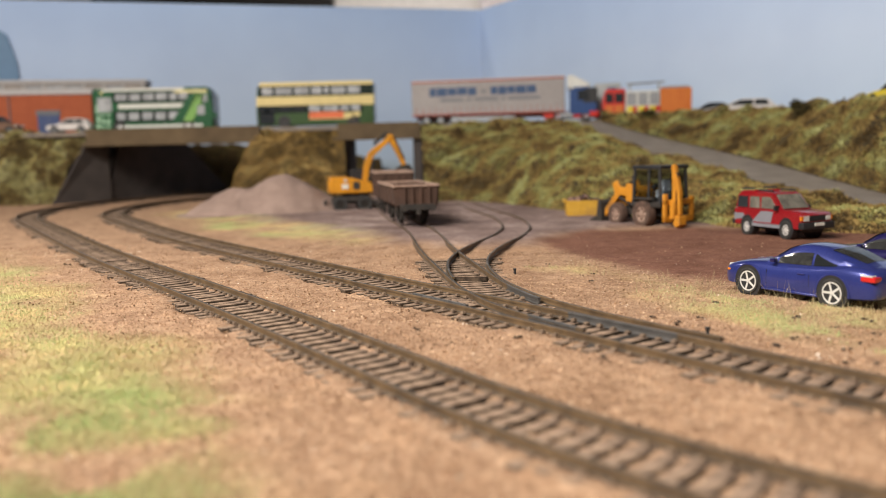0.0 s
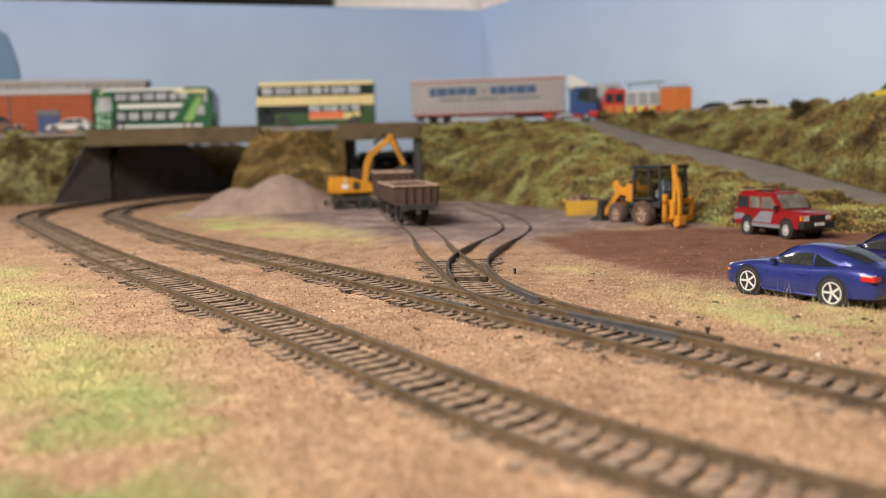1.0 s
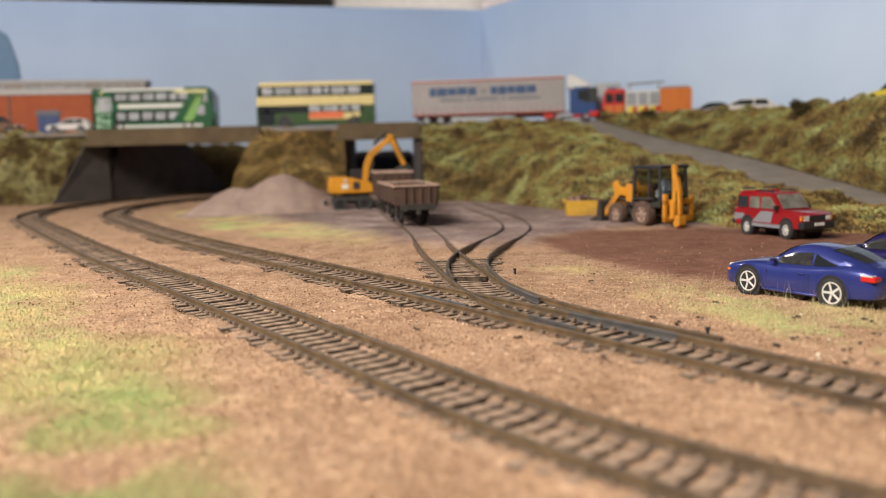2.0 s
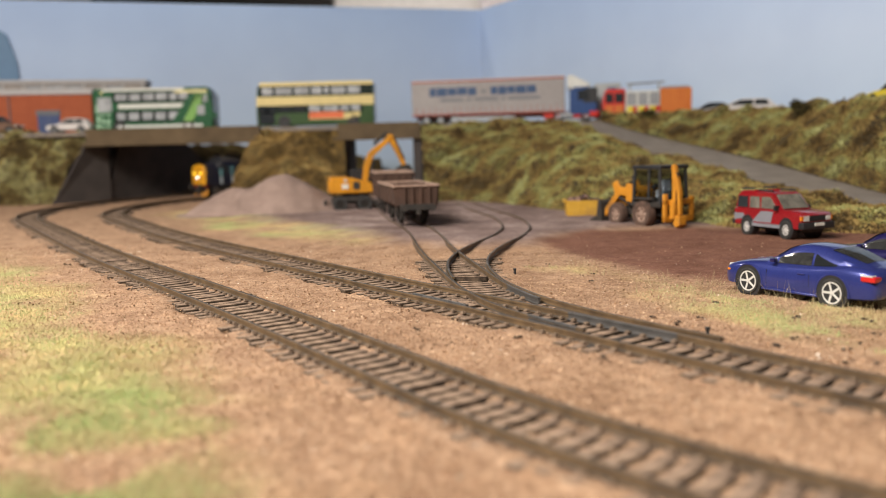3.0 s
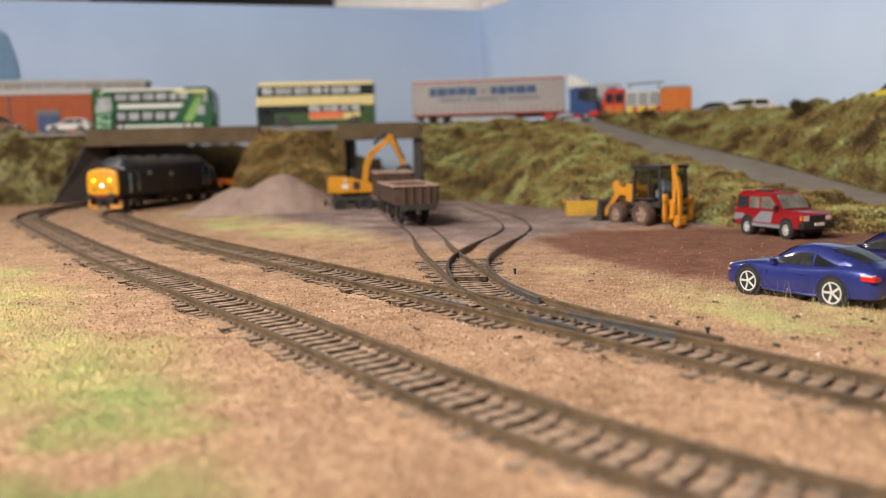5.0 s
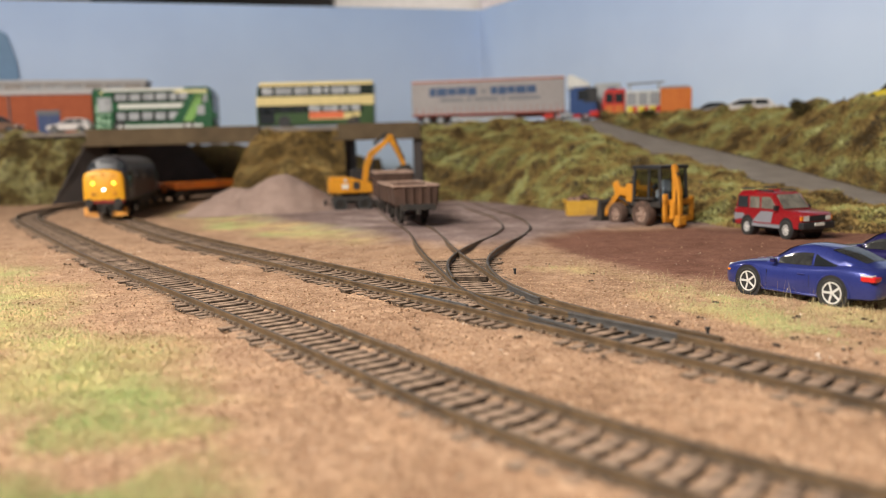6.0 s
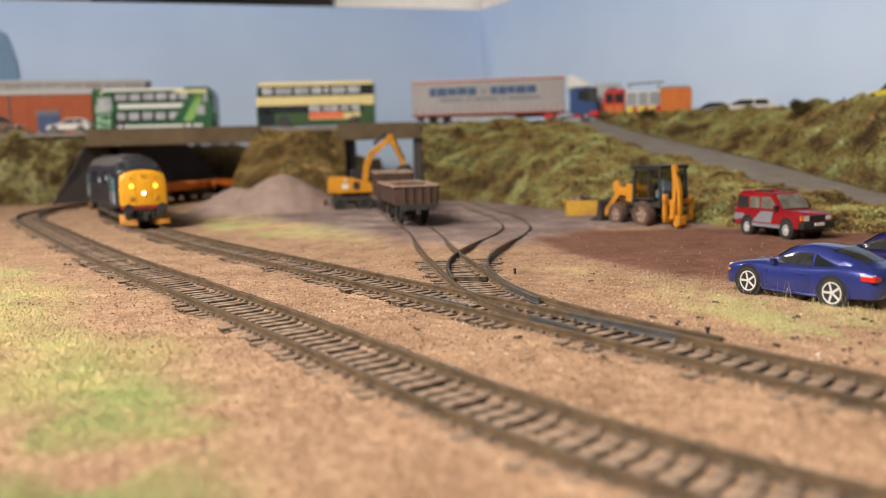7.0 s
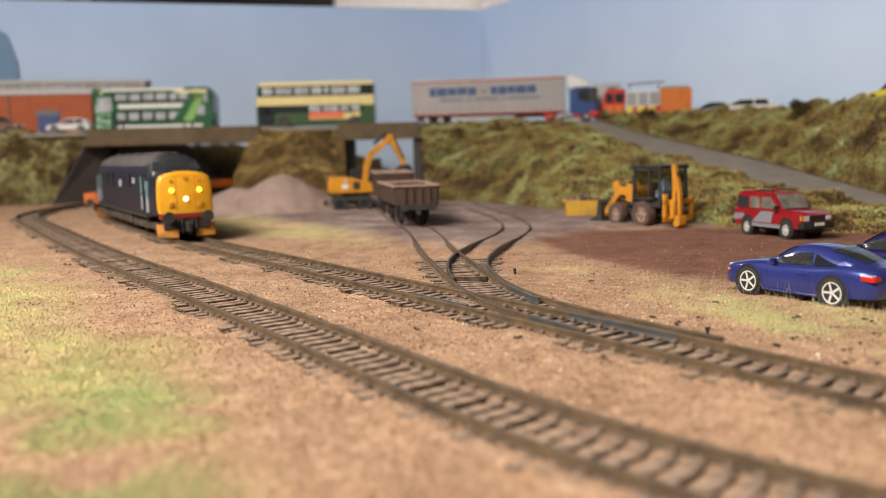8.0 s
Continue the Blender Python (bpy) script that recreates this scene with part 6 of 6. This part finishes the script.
def build_grass(count, seed):
    rnd = random.Random(seed)
    verts, faces, n = [], [], 0
    while n < count:
        y = 85 * (760 / 85) ** rnd.random()
        x = rnd.uniform(-0.62, 0.62) * y
        g, yd, rd = zones_near(x, y)
        if rnd.random() > g * 1.2 - 0.12 or near_track(x, y) < 15:
            continue
        n += 1
        blade(verts, faces, rnd, x, y, height(x, y) + 0.3 - sink(near_track(x, y), x, y), rnd.uniform(0.6, 1.6), 1.0, 0.08)
    ob = raw("static_grass", verts, faces, M["grass"])
    tagged(ob, "fine pale green static grass fibres", "grass", kind="stuff")
    verts, faces = [], []
    for cx, cy, r, m in ((118, 241, 16, 190), (112, 258, 8, 80), (128, 236, 9, 80), (104, 270, 8, 60), (98, 290, 8, 60), (58, 340, 9, 60), (66, 318, 8, 50), (84, 300, 7, 40), (134, 226, 10, 80), (-95, 225, 9, 30), (-70, 190, 6, 20), (75, 285, 8, 40)):
        for _ in range(m):
            a, q = rnd.uniform(0, 6.28), r * math.sqrt(rnd.random())
            x, y = cx + q * math.cos(a) * 0.8, cy + q * math.sin(a) * 0.6
            blade(verts, faces, rnd, x, y, height(x, y), rnd.uniform(2.5, 8.0), 1.35, 0.05)
    ob = raw("long_grass", verts, faces, M["straw"])
    tagged(ob, "long straw-coloured grass fibres by the cars", "grass", kind="stuff")


M["straw"] = islands("straw_fibre", [(0.0, (0.22, 0.16, 0.08)), (0.5, (0.42, 0.34, 0.18)), (1.0, (0.62, 0.54, 0.32))], 0.2)
M["crumb"] = islands("dark_crumbs", [(0.0, (0.03, 0.022, 0.02)), (1.0, (0.12, 0.085, 0.06))], 0.1)


def build_chips():
    """A few chips of scatter, coloured pale to stand in for sparkle."""
    rnd = random.Random(52)
    verts, faces = [], []
    for _ in range(260):
        y = 110 * (420 / 110) ** rnd.random()
        x = rnd.uniform(-0.55, 0.55) * y
        z, r = height(x, y) - sink(near_track(x, y), x, y) + 0.35, rnd.uniform(0.2, 0.42)
        k = len(verts)
        for _ in range(4):
            v = Vector((rnd.gauss(0, 1), rnd.gauss(0, 1), rnd.gauss(0, 0.5))).normalized() * r
            verts.append((x + v.x, y + v.y, z + v.z))
        faces += [(k, k + 1, k + 2), (k, k + 3, k + 1), (k + 1, k + 3, k + 2), (k, k + 2, k + 3)]
    tagged(raw("pale_grit", verts, faces, M["chip"]), "pale chips of scatter strewn over the ballast", "grit", kind="stuff")


M["chip"] = islands("pale_chips", [(0.0, (0.55, 0.40, 0.26)), (0.6, (0.75, 0.62, 0.46)), (1.0, (0.92, 0.88, 0.80))], 0.1)


def build_crumbs():
    rnd = random.Random(12)
    b = bmesh.new()
    spots = [(24.5, 393), (34.5, 430), (38.5, 186), (62, 232), (88, 172), (93, 180), (100, 176), (112, 171), (84, 196), (118, 187), (76, 232), (66, 222), (13, 152), (99, 190), (104, 196), (20, 210), (-60, 330), (126, 196), (108, 214), (114, 206), (128, 214), (135, 208), (140, 222), (121, 222)]
    spots += [(rnd.uniform(-0.5, 0.55) * q, q) for q in (rnd.uniform(190, 420) for _ in range(14))]
    for x, y in spots:
        if near_track(x, y) < 13:
            continue
        for _ in range(3):
            c = bmesh.new()
            bmesh.ops.create_icosphere(c, subdivisions=1, radius=rnd.uniform(0.3, 0.7))
            for v in c.verts:
                v.co = Vector((v.co.x * rnd.uniform(0.5, 1.6), v.co.y * rnd.uniform(0.5, 1.4), v.co.z * rnd.uniform(0.3, 0.9)))
            bmesh.ops.translate(c, vec=(x + rnd.gauss(0, 0.9), y + rnd.gauss(0, 0.9), height(x, y) + 0.6 - sink(near_track(x, y), x, y)), verts=c.verts)
            join(b, c)
    ob = new("dark_crumbs", mesh_of("dark_crumbs", b, M["crumb"]))
    tagged(ob, "dark crumbs of scatter lying on the ground", "crumbs", kind="stuff")


build_grit(120000, 31)
build_grass(60000, 33)
build_crumbs()
build_chips()


# ---- the train ----
def body_ring(x, hw, z0, zc, zt, taper=1.0):
    """A section of the loco: upright sides, turned-in cantrail, arched roof."""
    half = [(0, z0), (hw * 0.98, z0), (hw, z0 + 2), (hw, zc - 8), (hw * 0.975, zc - 1.5), (hw * 0.90, zc + (zt - zc) * 0.35), (hw * 0.74, zc + (zt - zc) * 0.66), (hw * 0.48, zc + (zt - zc) * 0.89), (hw * 0.2, zt), (0, zt)]
    return [(x, y, z) for y, z in half] + [(x, -y, z) for y, z in half[-2:0:-1]]


def add_bogie(parent, x, axles, r, frame_half, label):
    b = part("bogie", box(axles[0] - 8, axles[-1] + 8, frame_half - 1.2, frame_half + 1, 5, 9.5, 0.4,
             bm=box(axles[0] - 8, axles[-1] + 8, -frame_half - 1, -frame_half + 1.2, 5, 9.5, 0.4, bm=box(-5, 5, -frame_half, frame_half, 6, 11, 0.5))), M["bogie_brown"], parent, label)
    b.matrix_local = at(x, 0)
    wheels = []
    for a in axles:
        bm = tube((0, -9, 0), (0, 9, 0), 1.0)
        for y in (-1, 1):
            tube((0, y * 7.4, 0), (0, y * 9.6, 0), r - 0.5, n=20, bm=bm)
            tube((0, y * 6.9, 0), (0, y * 7.4, 0), r + 0.5, n=20, bm=bm)
            box(-r * 0.7, r * 0.7, y * 9.6 - 0.15, y * 9.6 + 0.15, -0.5, 0.5, bm=bm)
        w = part("wheelset", bm, M["soot"], b)
        w.matrix_local = at(a, 0, r)
        wheels.append((w, a, r))
        for y in (-1, 1):
            box_ob = part("axlebox", box(a - 2.2, a + 2.2, y * (frame_half + 0.8) - 0.9, y * (frame_half + 0.8) + 0.9, r - 2, r + 2.4, 0.4, bm=tube((a - 3.4, y * (frame_half + 0.8), 5), (a - 3.4, y * (frame_half + 0.8), 10), 1.0, bm=tube((a + 3.4, y * (frame_half + 0.8), 5), (a + 3.4, y * (frame_half + 0.8), 10), 1.0))), M["bogie_brown"], b)
    return b, wheels


def build_loco():
    v = thing("diesel_locomotive", at(0, 0), "dark blue diesel locomotive with yellow nose and lit lamps", "locomotive")
    part("body", loft([body_ring(x, 17.6, 13, 40, 51.5) for x in (-91, -60, -20, 20, 60, 91)]), M["loco_blue"], v, smooth=True)
    roof = []
    for x in (-91.5, -40, 40, 91.5):
        ring = body_ring(x, 17.75, 13, 40, 51.8)
        up = [p for p in ring if p[2] > 39]
        up = sorted(up, key=lambda p: p[1])
        roof.append(up)
    part("roof", loft(roof, closed=False), M["loco_roof"], v, "dusty grey arched roof", True)
    for x in (-60, -25, 8, 44, 70):
        part("roof_hatch", box(x - 9, x + 9, -6, 6, 51, 52.6, 0.5), M["loco_roof"], v)
    part("fan_grille", tube((-72, 0, 51.2), (-72, 0, 52.8), 7, n=26), M["soot"], v, "dark round fan grille")
    for s in (1, -1):
        part("cab_front", loft([body_ring(s * 91, 17.6, 13, 40, 51.5), body_ring(s * 94, 17.5, 13, 39.5, 50.8), body_ring(s * 99.4, 17.25, 13, 36, 41.1)]), M["loco_dark"], v, smooth=True)
        # nose: flat front with small rounded corners
        rows = [body_ring(s * x, hw, z0, zc, zt) for x, hw, z0, zc, zt in ((99, 17.0, 14, 36, 41.2), (108, 16.7, 14, 36, 41.1), (116.2, 16.4, 15.2, 35.8, 40.8))]
        part("nose", loft(rows), M["loco_blue"], v, "dark blue nose side", True)
        face = [body_ring(s * x, hw, 15.6, zc, zt) for x, hw, zc, zt in ((115.2, 16.5, 35.9, 40.95), (116.6, 16.3, 35.6, 40.6), (117.6, 15.8, 35.0, 39.9), (118.2, 14.8, 34.0, 38.6))]
        end = part("nose_end", loft(face), M["loco_yellow"], v, "bright yellow warning end", True)
        part("gangway_seam", box(s * 118.15, s * 118.35, -5.6, -5.3, 17, 38, 0.0, bm=box(s * 118.15, s * 118.35, 5.3, 5.6, 17, 38)), M["dirty_yellow"], end)
        part("lamp_iron", box(s * 118.1, s * 119.0, -1.2, 1.2, 36, 37.4, 0.1), M["dirty_yellow"], end)
        for y0, y1 in ((-14.2, -5.6), (-5, 5), (5.6, 14.2)):
            q = 0.9 if abs(y0 + y1) > 1 else 1.0
            pts = [(s * 98.4, y0, 41.4), (s * 98.4, y1, 41.4), (s * 95.3, y1 * 0.93, 47.6 * (0.97 if q < 1 else 1)), (s * 95.3, y0 * 0.93, 47.6 * (0.97 if q < 1 else 1))]
            part("windscreen", slab(pts if s > 0 else pts[::-1], 0.5), M["glass"], v, "dark windscreen pane")
        for y in (-8.2, 8.2):
            part("marker_light", tube((s * 116.5, y, 29.4), (s * 119.0, y, 29.4), 1.35, n=18), M["amber_glow"] if s > 0 else M["lamp_red"], end, "glowing amber marker light" if s > 0 else "unlit red tail light")
            part("lamp_surround", tube((s * 117.2, y, 35), (s * 118.6, y, 35), 1.1, n=14), M["dirty_yellow"], end)
            part("jumper_socket", box(s * 117.6, s * 118.9, y * 1.05 - 1.5, y * 1.05 + 1.5, 19, 22.5, 0.3), M["dirty_yellow"], end)
        part("headlight", tube((s * 117.5, 0, 24.2), (s * 119.2, 0, 24.2), 1.2, n=20), M["white_glow"] if s > 0 else M["lamp_clear"], end, "brilliant white headlight" if s > 0 else "unlit headlight")
        part("buffer_beam", box(s * 113, s * 118.4, -15.5, 15.5, 12.4, 15.6, 0.4), M["beam_red"], v, "dull red buffer beam")
        part("valance", box(s * 110, s * 117.6, -13.5, 13.5, 6.0, 12.4, 0.5), M["soot"], v)
        for y in (-11.4, 11.4):
            part("buffer", tube((s * 118, y, 13.6), (s * 122.2, y, 13.6), 1.9, n=14, bm=tube((s * 122.2, y, 13.6), (s * 123.4, y, 13.6), 3.4, n=18)), M["soot"], v, "sooty black buffer", True)
            d = 1 if y > 0 else -1
            pl = [(s * 117.2, d * 5.2, 1.0), (s * 115.4, d * 17.2, 1.6), (s * 113.6, d * 17.2, 9.2), (s * 116.2, d * 5.2, 8.6)]
            part("snow_plough", slab(pl if s * d > 0 else pl[::-1], 0.7), M["plough"], v, "orange rusty snow plough blade")
        part("coupling", box(s * 118, s * 124, -1.3, 1.3, 4.5, 10.5, 0.3), M["soot"], v, "black coupling hook")
        for y in (-5.2, -3, 3, 5.2):
            part("brake_pipe", tube((s * 118.5, y, 12.5), (s * 119.6, y, 4), 0.5), M["soot"], v)
        for d in (1, -1):
            part("cab_door", box(s * 78, s * 84, d * 17.55, d * 17.95, 16, 38.5, 0.1), M["loco_blue"], v)
            for x, z0, z1, mt in ((95.5, 16, 25, "pale_stripe"), (95.5, 25.5, 35, "teal"), (80.0, 17, 26, "pale_stripe"), (80.0, 27, 37.5, "teal")):
                part("handrail_panel", box(s * (x - 1.7), s * (x + 1.7), d * 17.0, d * 18.05, z0, z1, 0.1), M[mt], v, "pale teal and grey handrail recess")
            part("cab_window", box(s * 85.5, s * 92, d * 17.2, d * 17.85, 29, 38.5, 0.2), M["glass"], v, "dark cab side window")
    for d in (1, -1):
        for x in (-52, -30, 36):
            part("side_grille", box(x - 8, x + 8, d * 17.4, d * 18, 30, 39, 0.2), M["loco_blue"], v, "dark blue side grille")
        part("logo_panel", box(2, 10, d * 17.5, d * 17.95, 30, 34.5, 0.1), M["pale_stripe"], v, "small pale emblem")
        part("logo_panel", box(52, 58, d * 17.5, d * 17.95, 33, 36.5, 0.1), M["pale_stripe"], v, "small pale emblem")
        part("sill", box(-93, 93, d * 17.3, d * 18.1, 12.4, 14.4, 0.2), M["soot"], v)
    part("fuel_tank", box(-36, 36, -15, 15, 4, 12.8, 1), M["soot"], v)
    for x in (-30, -16, 0, 14, 28):
        part("battery_box", box(x - 5, x + 5, -16.5, 16.5, 5, 12, 0.6), M["bogie_brown"], v)
    bogies, wheels = [], []
    for x in (76, -76):
        b, w = add_bogie(v, x, (-27, 0, 27), 7.1, 14.2, "sooty six-wheel bogie")
        bogies.append((b, x))
        wheels += w
    return v, bogies, wheels


def build_flat_wagon():
    v = thing("flat_wagon", at(0, 0), "long low flat wagon with orange side beams", "wagon", "flat wagons of the train")
    part("deck", box(-97, 97, -15, 15, 15.5, 17.6, 0.3), M["soot"], v)
    for d in (1, -1):
        part("side_beam", extrude([(-98, 17), (-98, 20.5), (98, 20.5), (98, 17), (80, 12.5), (-80, 12.5)], d * 15.2, d * 17.2, 0.3), M["wagon_orange"], v, "orange side beam")
        for x in (-80, -48, -16, 16, 48, 80):
            part("stanchion_pocket", box(x - 1.2, x + 1.2, d * 17, d * 18, 13.5, 20, 0.2), M["wagon_orange"], v)
    for s in (1, -1):
        part("headstock", box(s * 97, s * 99.4, -16.5, 16.5, 11, 20.5, 0.4), M["wagon_orange"], v, "orange headstock")
        for y in (-11.4, 11.4):
            part("buffer", tube((s * 99, y, 13), (s * 103, y, 13), 1.4, n=12, bm=tube((s * 103, y, 13), (s * 104, y, 13), 3, n=16)), M["soot"], v, "black buffer")
        part("coupling", box(s * 99, s * 105.5, -1.2, 1.2, 6, 10, 0.3), M["soot"], v)
    bogies, wheels = [], []
    for x in (68, -68):
        b, w = add_bogie(v, x, (-12, 12), 5.6, 13.5, "dark four-wheel bogie")
        bogies.append((b, x))
        wheels += w
    return v, bogies, wheels


LOCO = build_loco()
FLATS = [build_flat_wagon() for _ in range(2)]
PATH_B = smooth_line(LINE_B, 1.0)
NOSE_END = 123.5


def on_path(s):
    i = int(max(0, min(len(PATH_B) - 2, math.floor(s))))
    f = s - i
    (x0, y0, _), (x1, y1, _) = PATH_B[i], PATH_B[i + 1]
    return Vector((x0 + (x1 - x0) * f, y0 + (y1 - y0) * f, 0))


def rig_pose(front, back):
    d = front - back
    mid = (front + back) / 2
    return at(mid.x, mid.y, 0, math.degrees(math.atan2(d.y, d.x)))


def nose_at(t):
    return S_END - SPEED * (8.0 - t)


S_END = 4 + min(range(1200, len(PATH_B)), key=lambda i: abs(PATH_B[i][1] - 476))
SPEED = 112.2


def run_vehicle(rig, middle, half):
    """Key one vehicle with its bogies and wheelsets along the inner line; middle: its centre behind the train's front."""
    v, bogies, wheels = rig
    times = [i * 0.25 for i in range(33)]
    rows, turns = [], {b: [] for b, _ in bogies}
    for t in times:
        c = nose_at(t) - middle
        m = rig_pose(on_path(c + half), on_path(c - half))
        rows.append((t, m))
        for b, x in bogies:
            s = c + (half if x > 0 else -half)
            w = rig_pose(on_path(s + 12), on_path(s - 12))
            loc = m.inverted() @ w
            turns[b].append((t, at(x, 0) @ Euler((0, 0, loc.to_euler().z)).to_matrix().to_4x4()))
    walk(v, rows)
    for b, x in bogies:
        walk(b, turns[b])
    n = int(8.0 / 0.08)
    for w, a, r in wheels:
        walk(w, [(8.0 * i / n, at(a, 0, r) @ pose(0, 0, 0, 0, math.degrees(SPEED * 8.0 * i / n / r) % 360, 0)) for i in range(n + 1)])


def motions():
    run_vehicle(LOCO, NOSE_END, 76)
    run_vehicle(FLATS[0], 2 * NOSE_END + 106, 68)
    run_vehicle(FLATS[1], 2 * NOSE_END + 106 + 212, 68)


motions()
